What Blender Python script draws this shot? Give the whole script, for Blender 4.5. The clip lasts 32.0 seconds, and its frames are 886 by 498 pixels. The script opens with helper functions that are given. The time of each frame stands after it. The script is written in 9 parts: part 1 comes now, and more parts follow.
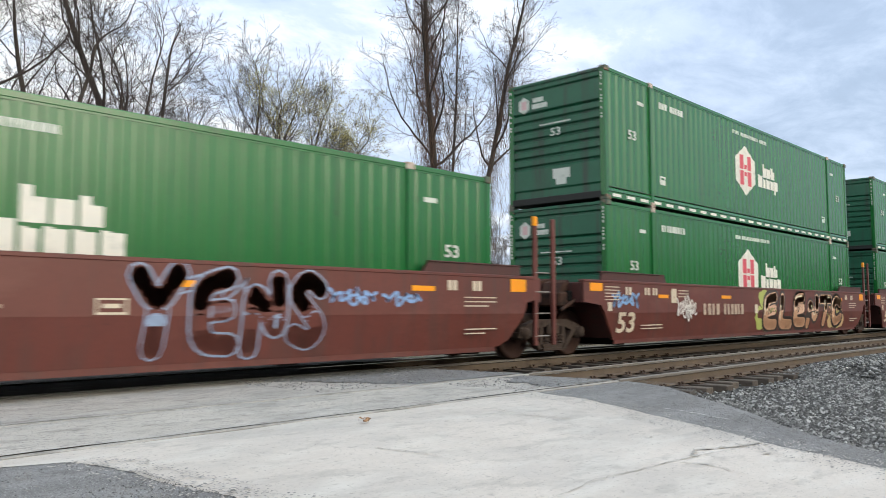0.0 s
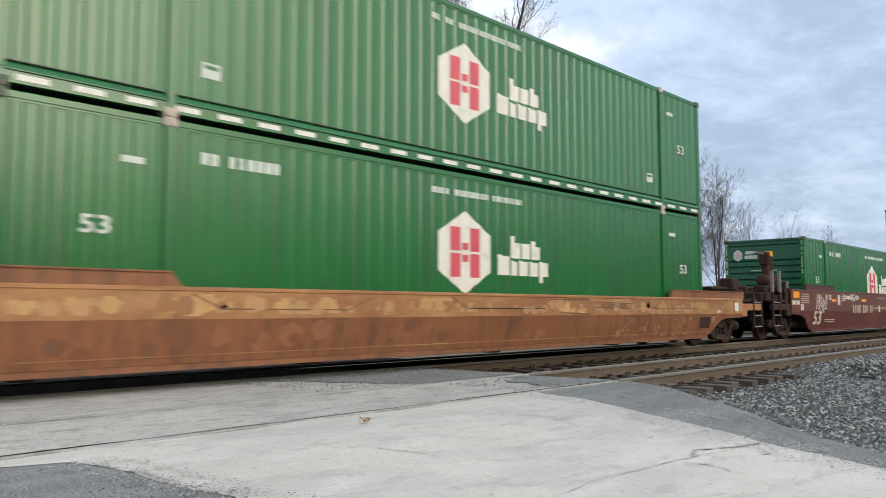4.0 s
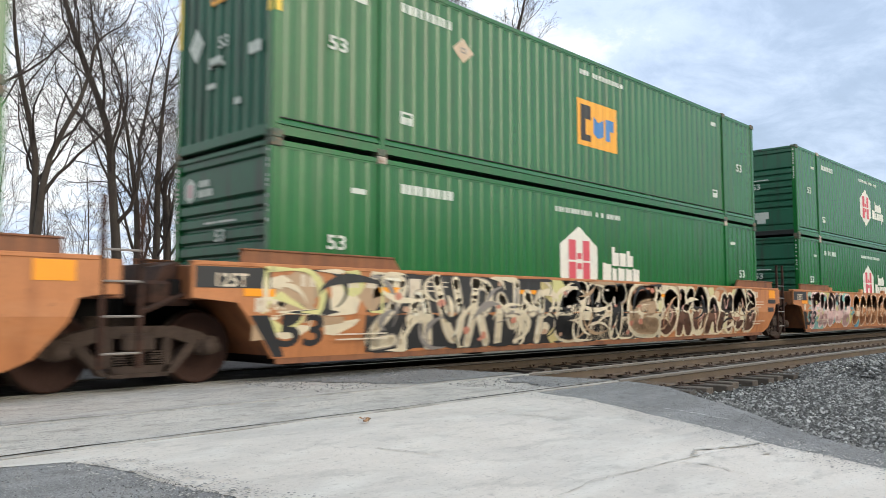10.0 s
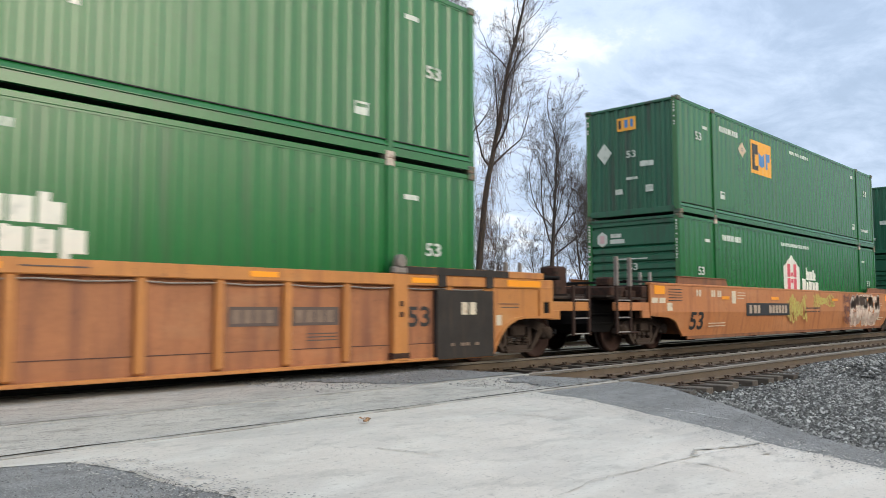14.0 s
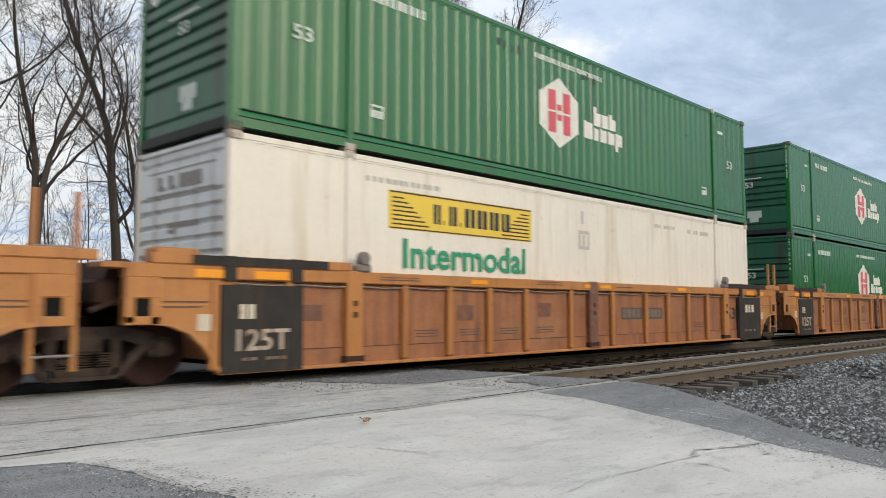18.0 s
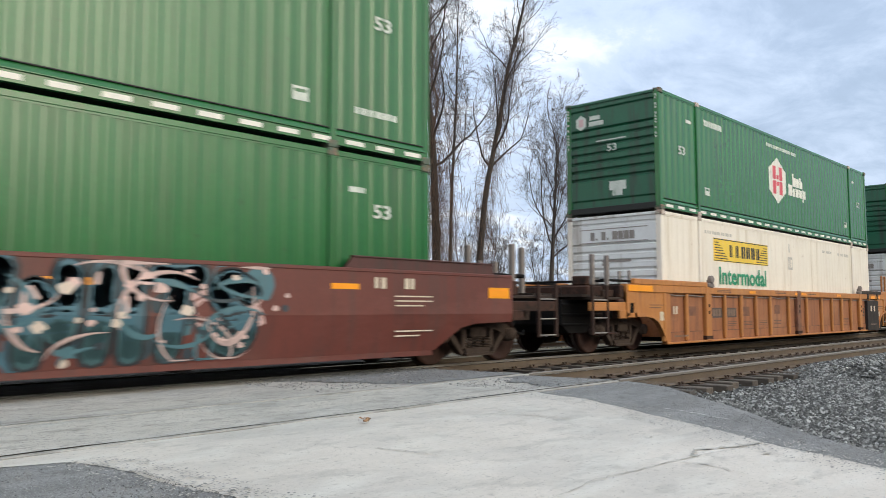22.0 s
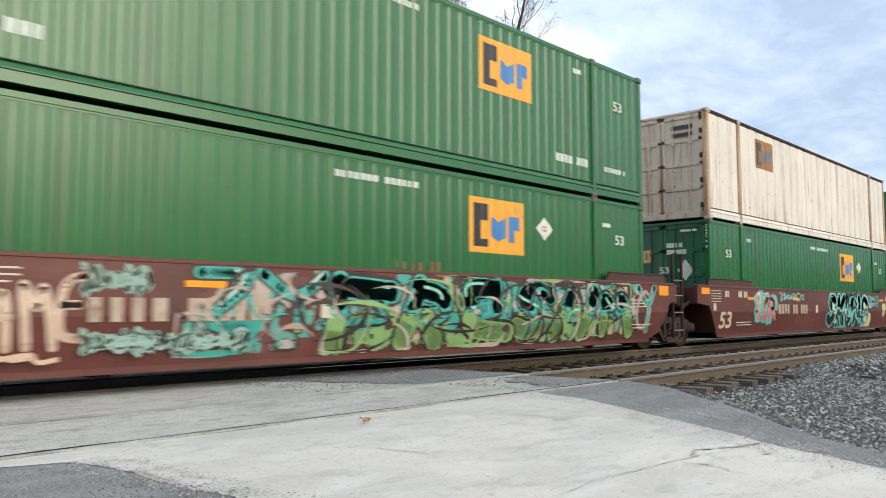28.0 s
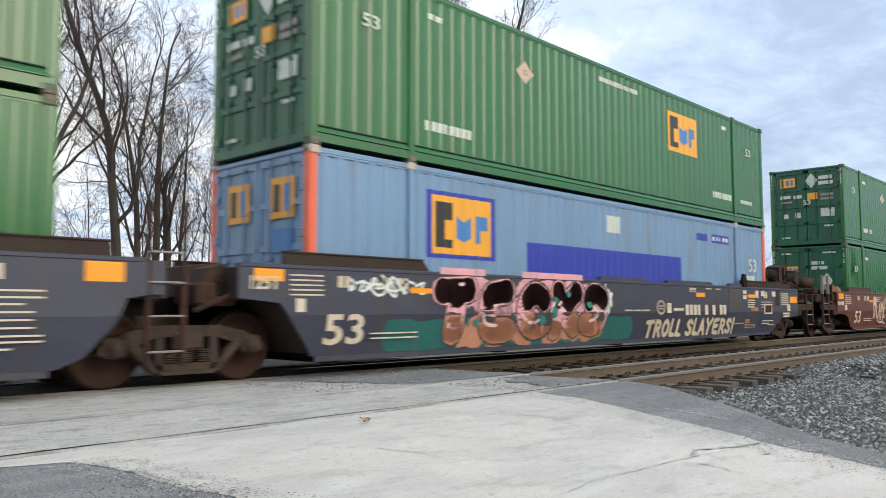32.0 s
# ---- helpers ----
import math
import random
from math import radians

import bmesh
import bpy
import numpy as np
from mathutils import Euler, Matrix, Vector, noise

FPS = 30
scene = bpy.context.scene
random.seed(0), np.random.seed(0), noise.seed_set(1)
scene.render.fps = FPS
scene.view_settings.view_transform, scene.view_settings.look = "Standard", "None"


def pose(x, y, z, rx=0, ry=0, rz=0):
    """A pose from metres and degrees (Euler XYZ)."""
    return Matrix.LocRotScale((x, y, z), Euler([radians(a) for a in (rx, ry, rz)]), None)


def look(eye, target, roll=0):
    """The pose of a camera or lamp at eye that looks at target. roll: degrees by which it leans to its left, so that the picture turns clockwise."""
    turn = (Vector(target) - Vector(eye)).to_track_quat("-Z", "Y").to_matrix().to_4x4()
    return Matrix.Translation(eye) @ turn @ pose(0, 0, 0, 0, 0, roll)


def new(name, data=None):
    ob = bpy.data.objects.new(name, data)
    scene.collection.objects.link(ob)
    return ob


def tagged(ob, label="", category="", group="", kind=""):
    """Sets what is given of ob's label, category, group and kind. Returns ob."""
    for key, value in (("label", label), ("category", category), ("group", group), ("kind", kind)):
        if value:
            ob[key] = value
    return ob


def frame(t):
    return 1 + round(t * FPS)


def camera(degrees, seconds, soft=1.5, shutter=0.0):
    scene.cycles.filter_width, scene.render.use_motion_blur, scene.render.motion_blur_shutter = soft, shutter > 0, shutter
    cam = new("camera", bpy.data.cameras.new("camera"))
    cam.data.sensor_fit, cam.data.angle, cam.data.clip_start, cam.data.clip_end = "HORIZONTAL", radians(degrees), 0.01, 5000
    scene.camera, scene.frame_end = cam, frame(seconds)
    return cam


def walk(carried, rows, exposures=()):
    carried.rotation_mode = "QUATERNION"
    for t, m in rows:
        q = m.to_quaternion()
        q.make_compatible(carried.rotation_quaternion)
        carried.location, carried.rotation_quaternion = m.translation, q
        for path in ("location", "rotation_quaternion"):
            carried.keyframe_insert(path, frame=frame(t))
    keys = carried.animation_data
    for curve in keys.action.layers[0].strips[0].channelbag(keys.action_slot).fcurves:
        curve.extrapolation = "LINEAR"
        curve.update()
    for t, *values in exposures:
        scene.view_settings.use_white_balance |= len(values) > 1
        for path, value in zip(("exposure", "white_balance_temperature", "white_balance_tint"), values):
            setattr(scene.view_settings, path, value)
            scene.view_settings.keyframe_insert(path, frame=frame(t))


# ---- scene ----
# World: x runs along the railway in the train's direction, y away from the camera, z up, rail tops at z = 0.
CAM_H, BASE_STOPS = 0.937, 0.0
cam = camera(58.8, 32.0, soft=0.65, shutter=0.34)
STAND = pose(0, 0, CAM_H, 90 + 4.38, 0.04, -46.54)
walk(cam, [(0.0, STAND), (32.0, STAND)], exposures=[(t, BASE_STOPS + e) for t, e in (
    (0.0, 0.0), (1.0, -0.1), (2.0, -0.25), (3.0, -0.13), (3.6, -0.13), (4.8, -0.03), (6.0, 0.0), (9.0, 0.03), (11.0, 0.0), (13.0, 0.0), (15.5, -0.1), (17.0, -0.2), (18.0, -0.27), (19.0, -0.31), (20.5, -0.38), (21.0, -0.33),
    (22.0, -0.05), (24.0, 0.1), (25.5, -0.05), (26.5, -0.12), (27.0, -0.02), (29.0, 0.12), (30.0, 0.04), (32.0, 0.03))])

NEAR_RAIL, TRACK_Y, GAUGE = 5.607, 10.082, 1.505   # centre of the near track's first rail; the train's track centre
SPEED = (7.7395, -0.0849, -0.3257, -0.0903, 0.4421)


def travel(t):
    """How far the train has come at t seconds, counted from its place at 16 s."""
    u = (t - 16) / 16
    return 16 * sum(c * u ** (i + 1) / (i + 1) for i, c in enumerate(SPEED))


# ---- world and light ----
SUN_FROM = (0.22, -0.90, 0.38)      # towards the veiled sun, behind the camera


def make_world():
    w = bpy.data.worlds.new("overcast_sky")
    scene.world = w
    w.use_nodes = True
    n, l = w.node_tree.nodes, w.node_tree.links
    n.clear()
    out = n.new("ShaderNodeOutputWorld")
    sky = n.new("ShaderNodeTexSky")
    sky.sky_type, sky.sun_disc = "NISHITA", False
    sky.sun_elevation, sky.sun_rotation = radians(24), radians(167)
    sky.air_density, sky.dust_density = 1.2, 2.0
    bg_sky = n.new("ShaderNodeBackground")
    bg_sky.inputs["Strength"].default_value = 0.11
    l.new(sky.outputs[0], bg_sky.inputs["Color"])
    tc = n.new("ShaderNodeTexCoord")
    sep = n.new("ShaderNodeSeparateXYZ")
    l.new(tc.outputs["Generated"], sep.inputs[0])

    def m(op, a, b=None, clamp=False):
        k = n.new("ShaderNodeMath")
        k.operation, k.use_clamp = op, clamp
        for i, v in enumerate((a, b)):
            if v is None:
                continue
            if isinstance(v, (int, float)):
                k.inputs[i].default_value = v
            else:
                l.new(v, k.inputs[i])
        return k.outputs[0]
    up = m("ADD", m("MAXIMUM", sep.outputs[2], 0.0), 0.16)
    comb = n.new("ShaderNodeCombineXYZ")
    l.new(m("DIVIDE", sep.outputs[0], up), comb.inputs[0])
    l.new(m("DIVIDE", sep.outputs[1], up), comb.inputs[1])
    def cloud_noise(scale, detail, rough, off):
        mp = n.new("ShaderNodeMapping")
        mp.inputs["Location"].default_value = off
        mp.inputs["Rotation"].default_value = (0, 0, radians(-35))
        mp.inputs["Scale"].default_value = (0.8, 1.0, 1.0)
        l.new(comb.outputs[0], mp.inputs[0])
        t = n.new("ShaderNodeTexNoise")
        t.inputs["Scale"].default_value, t.inputs["Detail"].default_value = scale, detail
        t.inputs["Roughness"].default_value = rough
        t.inputs["Distortion"].default_value = 0.3
        l.new(mp.outputs[0], t.inputs["Vector"])
        return t.outputs["Fac"]
    big = cloud_noise(0.9, 8, 0.55, (3.1, 1.7, 0))
    small = cloud_noise(3.6, 7, 0.62, (7.3, 4.1, 2))
    thin = m("ADD", m("MULTIPLY", sep.outputs[0], -0.160), m("MULTIPLY", sep.outputs[1], 0.210))     # the cover thins out over the line's near end
    f = m("ADD", m("ADD", m("MULTIPLY", big, 0.42), m("MULTIPLY", small, 0.58)), thin)
    ramp = n.new("ShaderNodeValToRGB")
    e = ramp.color_ramp.elements
    e[0].position, e[0].color = 0.35, (0.45, 0.565, 0.75, 1)
    e[1].position, e[1].color = 0.67, (0.97, 0.985, 0.99, 1)
    mid = ramp.color_ramp.elements.new(0.52)
    mid.color = (0.58, 0.69, 0.86, 1)
    l.new(f, ramp.inputs[0])
    bg_cloud = n.new("ShaderNodeBackground")
    # an overcast sky is brighter overhead and towards the veiled sun
    dot = n.new("ShaderNodeVectorMath")
    dot.operation = "DOT_PRODUCT"
    nrm = n.new("ShaderNodeVectorMath")
    nrm.operation = "NORMALIZE"
    l.new(tc.outputs["Generated"], nrm.inputs[0])
    l.new(nrm.outputs[0], dot.inputs[0])
    dot.inputs[1].default_value = Vector(SUN_FROM).normalized()
    veil = m("POWER", m("MAXIMUM", dot.outputs["Value"], 0.0), 7.0)
    glow = m("ADD", m("ADD", m("MULTIPLY", m("MAXIMUM", sep.outputs[2], 0.0), 0.5), m("MULTIPLY", m("MAXIMUM", m("MULTIPLY", sep.outputs[1], -1.0), 0.0), 0.3)), m("MULTIPLY", veil, 3.1))
    l.new(m("ADD", glow, 1.2), bg_cloud.inputs["Strength"])
    warm = n.new("ShaderNodeMix")
    warm.data_type = "RGBA"
    l.new(m("MULTIPLY", veil, 1.0, True), warm.inputs["Factor"])
    l.new(ramp.outputs[0], warm.inputs["A"])
    warm.inputs["B"].default_value = (1.0, 0.92, 0.63, 1)
    l.new(warm.outputs["Result"], bg_cloud.inputs["Color"])
    mix = n.new("ShaderNodeMixShader")
    cover = m("MULTIPLY", m("SUBTRACT", f, 0.30, True), 6.0, True)
    l.new(m("ADD", m("MULTIPLY", cover, 0.25), 0.7), mix.inputs[0])
    l.new(bg_sky.outputs[0], mix.inputs[1])
    l.new(bg_cloud.outputs[0], mix.inputs[2])
    l.new(mix.outputs[0], out.inputs[0])


make_world()
sun = new("sun", bpy.data.lights.new("sun", "SUN"))
sun.data.energy, sun.data.angle, sun.data.color = 1.0, radians(30), (1.0, 0.92, 0.82)
sun.matrix_world = look((0, 0, 0), -Vector(SUN_FROM))
# ---- materials ----
def nodes_of(name):
    mt = bpy.data.materials.new(name)
    mt.use_nodes = True
    return mt, mt.node_tree.nodes, mt.node_tree.links, mt.node_tree.nodes["Principled BSDF"]


def surface(name, colour, rough=0.6, metal=0.0, vary=0.15, scale=3.0, grain=60.0, dirt=None, dirt_amount=0.0, streak=(1, 1, 1), bump=0.15, bump_scale=80.0,
            island=0.0, per_object=0.0, spec=0.5, uneven=0.0):
    """A surface with two scales of tone, stains of a second colour that may run in streaks, and fine relief."""
    mt, n, l, b = nodes_of(name)
    tc = n.new("ShaderNodeTexCoord")
    info = n.new("ShaderNodeObjectInfo")
    shift = n.new("ShaderNodeVectorMath")
    shift.operation = "ADD"
    mul = n.new("ShaderNodeMath")
    mul.operation, mul.inputs[1].default_value = "MULTIPLY", 37.0
    l.new(info.outputs["Random"], mul.inputs[0])
    l.new(tc.outputs["Object"], shift.inputs[0])
    l.new(mul.outputs[0], shift.inputs[1])

    def noise_tex(s, detail, stretch=None):
        t = n.new("ShaderNodeTexNoise")
        t.inputs["Scale"].default_value, t.inputs["Detail"].default_value, t.inputs["Roughness"].default_value = s, detail, 0.6
        src = shift.outputs[0]
        if stretch:
            mp = n.new("ShaderNodeMapping")
            mp.inputs["Scale"].default_value = stretch
            l.new(src, mp.inputs[0])
            src = mp.outputs[0]
        l.new(src, t.inputs["Vector"])
        return t.outputs["Fac"]

    def scaled(colour_socket, fac, amount):
        """colour * (1 + amount * (2 * fac - 1))"""
        a = n.new("ShaderNodeMath")
        a.operation = "MULTIPLY_ADD"
        a.inputs[1].default_value, a.inputs[2].default_value = 2 * amount, 1 - amount
        l.new(fac, a.inputs[0])
        v = n.new("ShaderNodeVectorMath")
        v.operation = "SCALE"
        l.new(colour_socket, v.inputs[0])
        l.new(a.outputs[0], v.inputs["Scale"])
        return v.outputs[0]
    rgb = n.new("ShaderNodeRGB")
    rgb.outputs[0].default_value = (*colour, 1)
    col = scaled(rgb.outputs[0], noise_tex(scale, 4), vary * 1.6)
    col = scaled(col, noise_tex(grain, 3), vary)
    if island:
        g = n.new("ShaderNodeNewGeometry")
        col = scaled(col, g.outputs["Random Per Island"], island)
    if uneven:
        g = n.new("ShaderNodeNewGeometry")
        pw = n.new("ShaderNodeMath")
        pw.operation, pw.inputs[1].default_value = "POWER", 3.0
        l.new(g.outputs["Random Per Island"], pw.inputs[0])
        ad = n.new("ShaderNodeMath")
        ad.operation, ad.inputs[1].default_value, ad.inputs[2].default_value = "MULTIPLY_ADD", uneven, 0.45
        l.new(pw.outputs[0], ad.inputs[0])
        v = n.new("ShaderNodeVectorMath")
        v.operation = "SCALE"
        l.new(col, v.inputs[0])
        l.new(ad.outputs[0], v.inputs["Scale"])
        col = v.outputs[0]
    if per_object:
        col = scaled(col, info.outputs["Random"], per_object)
    if dirt:
        ramp = n.new("ShaderNodeMapRange")
        ramp.inputs["From Min"].default_value, ramp.inputs["From Max"].default_value = 0.66 - 0.3 * dirt_amount, 0.8 - 0.2 * dirt_amount
        l.new(noise_tex(scale * 1.3, 6, streak), ramp.inputs["Value"])
        mix = n.new("ShaderNodeMix")
        mix.data_type = "RGBA"
        l.new(ramp.outputs[0], mix.inputs["Factor"])
        l.new(col, mix.inputs["A"])
        mix.inputs["B"].default_value = (*dirt, 1)
        col = mix.outputs["Result"]
    l.new(col, b.inputs["Base Color"])
    b.inputs["Roughness"].default_value, b.inputs["Metallic"].default_value = rough, metal
    b.inputs["Specular IOR Level"].default_value = spec
    if bump:
        bp = n.new("ShaderNodeBump")
        bp.inputs["Strength"].default_value, bp.inputs["Distance"].default_value = bump, 0.01
        l.new(noise_tex(bump_scale, 4), bp.inputs["Height"])
        l.new(bp.outputs[0], b.inputs["Normal"])
    return mt


DOWN = (3.0, 3.0, 0.25)          # stains that run down a wall
GREEN = surface("green_container_paint", (0.009, 0.128, 0.027), 0.25, vary=0.08, scale=0.8, grain=14, dirt=(0.02, 0.10, 0.03), dirt_amount=0.45, streak=DOWN, bump=0.03, bump_scale=9, spec=0.6)
GREEN_FADED = surface("faded_green_container_paint", (0.015, 0.124, 0.031), 0.27, vary=0.1, scale=0.8, grain=14, dirt=(0.035, 0.105, 0.034), dirt_amount=0.5, streak=DOWN, bump=0.03, bump_scale=9, spec=0.55)
# Ends of green containers: darker and bluer than the sides.
GREEN_END = surface("dark_blue_green_end", (0.011, 0.104, 0.055), 0.45, vary=0.12, scale=1.0, grain=14, dirt=(0.03, 0.045, 0.035), dirt_amount=0.5, streak=DOWN, bump=0.06, bump_scale=9)
WHITE_BOX = surface("white_container_paint", (0.80, 0.725, 0.63), 0.45, vary=0.06, scale=0.8, grain=14, dirt=(0.64, 0.55, 0.43), dirt_amount=0.35, streak=DOWN, bump=0.05, bump_scale=9)
# Ends of white containers: their white made darker and bluer for shade.
WHITE_END_SHADE = surface("shaded_white_end", (0.72, 0.725, 0.72), 0.5, vary=0.08, scale=0.9, grain=14, dirt=(0.42, 0.38, 0.34), dirt_amount=0.4, streak=DOWN, bump=0.05, bump_scale=9)
RUSTY_BOX = surface("rust_stained_white_paint", (0.75, 0.685, 0.615), 0.6, vary=0.1, scale=0.8, grain=14, dirt=(0.36, 0.20, 0.11), dirt_amount=0.3, streak=DOWN, bump=0.1, bump_scale=20)
BLUE_BOX = surface("sky_blue_container_paint", (0.165, 0.28, 0.44), 0.42, vary=0.07, scale=0.8, grain=14, dirt=(0.16, 0.22, 0.31), dirt_amount=0.5, streak=DOWN, bump=0.05, bump_scale=9)
ORANGE_POST = surface("orange_red_post_paint", (0.75, 0.13, 0.055), 0.45, vary=0.08)
DARK_BLUE = surface("dark_blue_paint", (0.02, 0.04, 0.36), 0.45, vary=0.08)
CASTING = surface("pale_worn_casting", (0.50, 0.42, 0.36), 0.6, vary=0.2, scale=9, dirt=(0.2, 0.1, 0.06), dirt_amount=0.5)
CASTING_GREEN = surface("dark_worn_casting", (0.07, 0.10, 0.07), 0.6, vary=0.25, scale=9, dirt=(0.25, 0.13, 0.08), dirt_amount=0.6)
# Black of floors, sills and hinges, and of the painted shade line under side panels.
TRIM_AND_SEAM_SHADE = surface("black_trim_and_seam_shade", (0.012, 0.014, 0.013), 0.7, vary=0.2)
ROOF_GREEN = surface("roof_green_paint", (0.03, 0.12, 0.06), 0.5, vary=0.12)
DECAL_WHITE = surface("white_lettering", (0.73, 0.70, 0.63), 0.5, vary=0.06, scale=5, dirt=(0.5, 0.5, 0.45), dirt_amount=0.35)
STENCIL = surface("worn_white_stencil", (0.56, 0.60, 0.54), 0.5, vary=0.1, scale=5, dirt=(0.3, 0.38, 0.3), dirt_amount=0.4)
DECAL_RED = surface("red_lettering", (0.60, 0.075, 0.105), 0.5, vary=0.07)
FADED_PINK = surface("faded_pink_mark", (0.62, 0.42, 0.42), 0.6, vary=0.1)
FAINT_GREY = surface("faint_grey_stencil", (0.50, 0.46, 0.41), 0.6, vary=0.1)
TAN_PLACARD = surface("sun_faded_placard", (0.55, 0.42, 0.30), 0.6, vary=0.12, scale=6, dirt=(0.5, 0.46, 0.4), dirt_amount=0.4)
DECAL_YELLOW = surface("orange_yellow_panel", (0.82, 0.37, 0.03), 0.5, vary=0.06, dirt=(0.6, 0.35, 0.1), dirt_amount=0.3)
DECAL_LEMON = surface("lemon_yellow_panel", (0.80, 0.55, 0.06), 0.5, vary=0.06)
DECAL_BLACK = surface("black_lettering", (0.02, 0.02, 0.022), 0.5, vary=0.1)
DECAL_BLUE = surface("blue_lettering", (0.05, 0.20, 0.48), 0.5, vary=0.08)
DECAL_GREEN = surface("green_lettering", (0.02, 0.28, 0.14), 0.5, vary=0.08)
DECAL_CREAM = surface("cream_lettering", (0.62, 0.53, 0.41), 0.55, vary=0.1, scale=6, dirt=(0.35, 0.2, 0.12), dirt_amount=0.3)
MARK_WORN = surface("worn_cream_mark", (0.44, 0.34, 0.26), 0.6, vary=0.2, scale=6, dirt=(0.2, 0.1, 0.07), dirt_amount=0.35)
REFLECTOR = surface("amber_reflector", (0.90, 0.33, 0.01), 0.35, vary=0.06)
BROWN = surface("mineral_brown_paint", (0.125, 0.031, 0.022), 0.5, vary=0.14, scale=0.9, grain=20, dirt=(0.09, 0.035, 0.028), dirt_amount=0.55, streak=DOWN, bump=0.08, bump_scale=14)
BROWN_DARK = surface("dark_brown_paint", (0.07, 0.02, 0.016), 0.55, vary=0.15, dirt=(0.04, 0.025, 0.02), dirt_amount=0.5, streak=DOWN)
ORANGE = surface("weathered_orange_paint", (0.46, 0.175, 0.062), 0.55, vary=0.14, scale=0.9, grain=20, dirt=(0.33, 0.115, 0.042), dirt_amount=0.4, streak=DOWN, bump=0.08, bump_scale=14)
ORANGE_DARK = surface("dark_orange_paint_with_rust", (0.235, 0.086, 0.033), 0.6, vary=0.2, scale=1.2, grain=20, dirt=(0.13, 0.05, 0.025), dirt_amount=0.6, streak=DOWN, bump=0.1, bump_scale=14)
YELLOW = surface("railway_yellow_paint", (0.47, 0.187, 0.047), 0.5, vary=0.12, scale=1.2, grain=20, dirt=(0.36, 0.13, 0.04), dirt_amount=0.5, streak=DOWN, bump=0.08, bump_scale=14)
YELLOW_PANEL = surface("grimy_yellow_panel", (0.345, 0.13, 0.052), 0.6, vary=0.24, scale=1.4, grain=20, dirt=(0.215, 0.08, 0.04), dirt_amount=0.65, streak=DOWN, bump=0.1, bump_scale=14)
SLATE = surface("slate_blue_paint", (0.038, 0.041, 0.069), 0.5, vary=0.14, scale=0.9, grain=20, dirt=(0.05, 0.045, 0.045), dirt_amount=0.55, streak=DOWN, bump=0.08, bump_scale=14)
GREY_PANEL = surface("dark_grey_panel", (0.038, 0.033, 0.03), 0.8, spec=0.2, vary=0.25, scale=3, dirt=(0.075, 0.05, 0.038), dirt_amount=0.45, streak=DOWN)
CAST_STEEL = surface("rusty_cast_steel", (0.062, 0.043, 0.034), 0.85, spec=0.2, vary=0.25, scale=5, grain=40, dirt=(0.03, 0.02, 0.015), dirt_amount=0.45, bump=0.3, bump_scale=60)
WHEEL = surface("rusty_wheel_steel", (0.042, 0.021, 0.016), 0.8, spec=0.2, vary=0.2, scale=5, grain=40, bump=0.2)
TREAD = surface("dull_flange_steel", (0.09, 0.07, 0.06), 0.5, metal=0.5, vary=0.1)
BLACK_IRON = surface("greasy_black_iron", (0.009, 0.008, 0.008), 0.8, vary=0.3, scale=6, spec=0.15)
DECK = surface("dusty_deck_plate", (0.045, 0.032, 0.026), 0.8, spec=0.2, vary=0.25, scale=5, dirt=(0.05, 0.03, 0.025), dirt_amount=0.5)
GALV = surface("worn_grey_handrail", (0.28, 0.25, 0.23), 0.6, metal=0.3, vary=0.25, scale=7)
RAIL_SIDE = surface("rusty_rail_web", (0.125, 0.09, 0.062), 0.8, metal=0.1, vary=0.2, scale=3, grain=50, bump=0.2)
RAIL_TOP = surface("worn_rail_head", (0.25, 0.22, 0.19), 0.5, metal=0.4, vary=0.15, scale=4)
TIE = surface("weathered_tie_wood", (0.088, 0.07, 0.056), 0.9, vary=0.25, scale=4, grain=30, dirt=(0.05, 0.04, 0.032), dirt_amount=0.5, streak=(6, 0.6, 6), bump=0.6, bump_scale=40, per_object=0.3)
TIE_PLATE = surface("rusty_tie_plate", (0.09, 0.058, 0.04), 0.8, metal=0.2, vary=0.2)
RUSTY_END = surface("rusted_door_paint", (0.52, 0.44, 0.36), 0.7, vary=0.15, scale=1.2, grain=14, dirt=(0.27, 0.13, 0.06), dirt_amount=0.5, streak=DOWN, bump=0.15, bump_scale=20)
RUSTY_POST = surface("rust_streaked_post", (0.50, 0.34, 0.22), 0.7, vary=0.2, scale=2, grain=20, dirt=(0.22, 0.09, 0.04), dirt_amount=0.6, streak=DOWN, bump=0.15, bump_scale=20)
PALE_POST = surface("worn_grey_post", (0.21, 0.175, 0.155), 0.7, vary=0.25, scale=7)
HANDRAIL = surface("rusty_brown_handrail", (0.046, 0.026, 0.02), 0.8, vary=0.25, scale=7, spec=0.2)
GRIMY_BROWN = surface("grimy_rusty_fittings", (0.055, 0.027, 0.019), 0.8, vary=0.3, scale=5, dirt=(0.02, 0.015, 0.013), dirt_amount=0.6, spec=0.2)
FADED_PANEL = surface("faded_rusty_panel", (0.36, 0.17, 0.06), 0.7, vary=0.2, dirt=(0.2, 0.1, 0.05), dirt_amount=0.5)
FADED_DARK = surface("faded_dark_lettering", (0.10, 0.07, 0.06), 0.7, vary=0.2)
YELLOW_STAIN = surface("ghost_of_old_mark", (0.17, 0.075, 0.045), 0.7, vary=0.3, scale=5, dirt=(0.25, 0.105, 0.05), dirt_amount=0.6)
GRIMY_MARK = surface("grimed_over_mark", (0.20, 0.135, 0.10), 0.7, vary=0.25, scale=6)
FADED_BLUE = surface("faded_blue_lettering", (0.14, 0.16, 0.24), 0.7, vary=0.2)
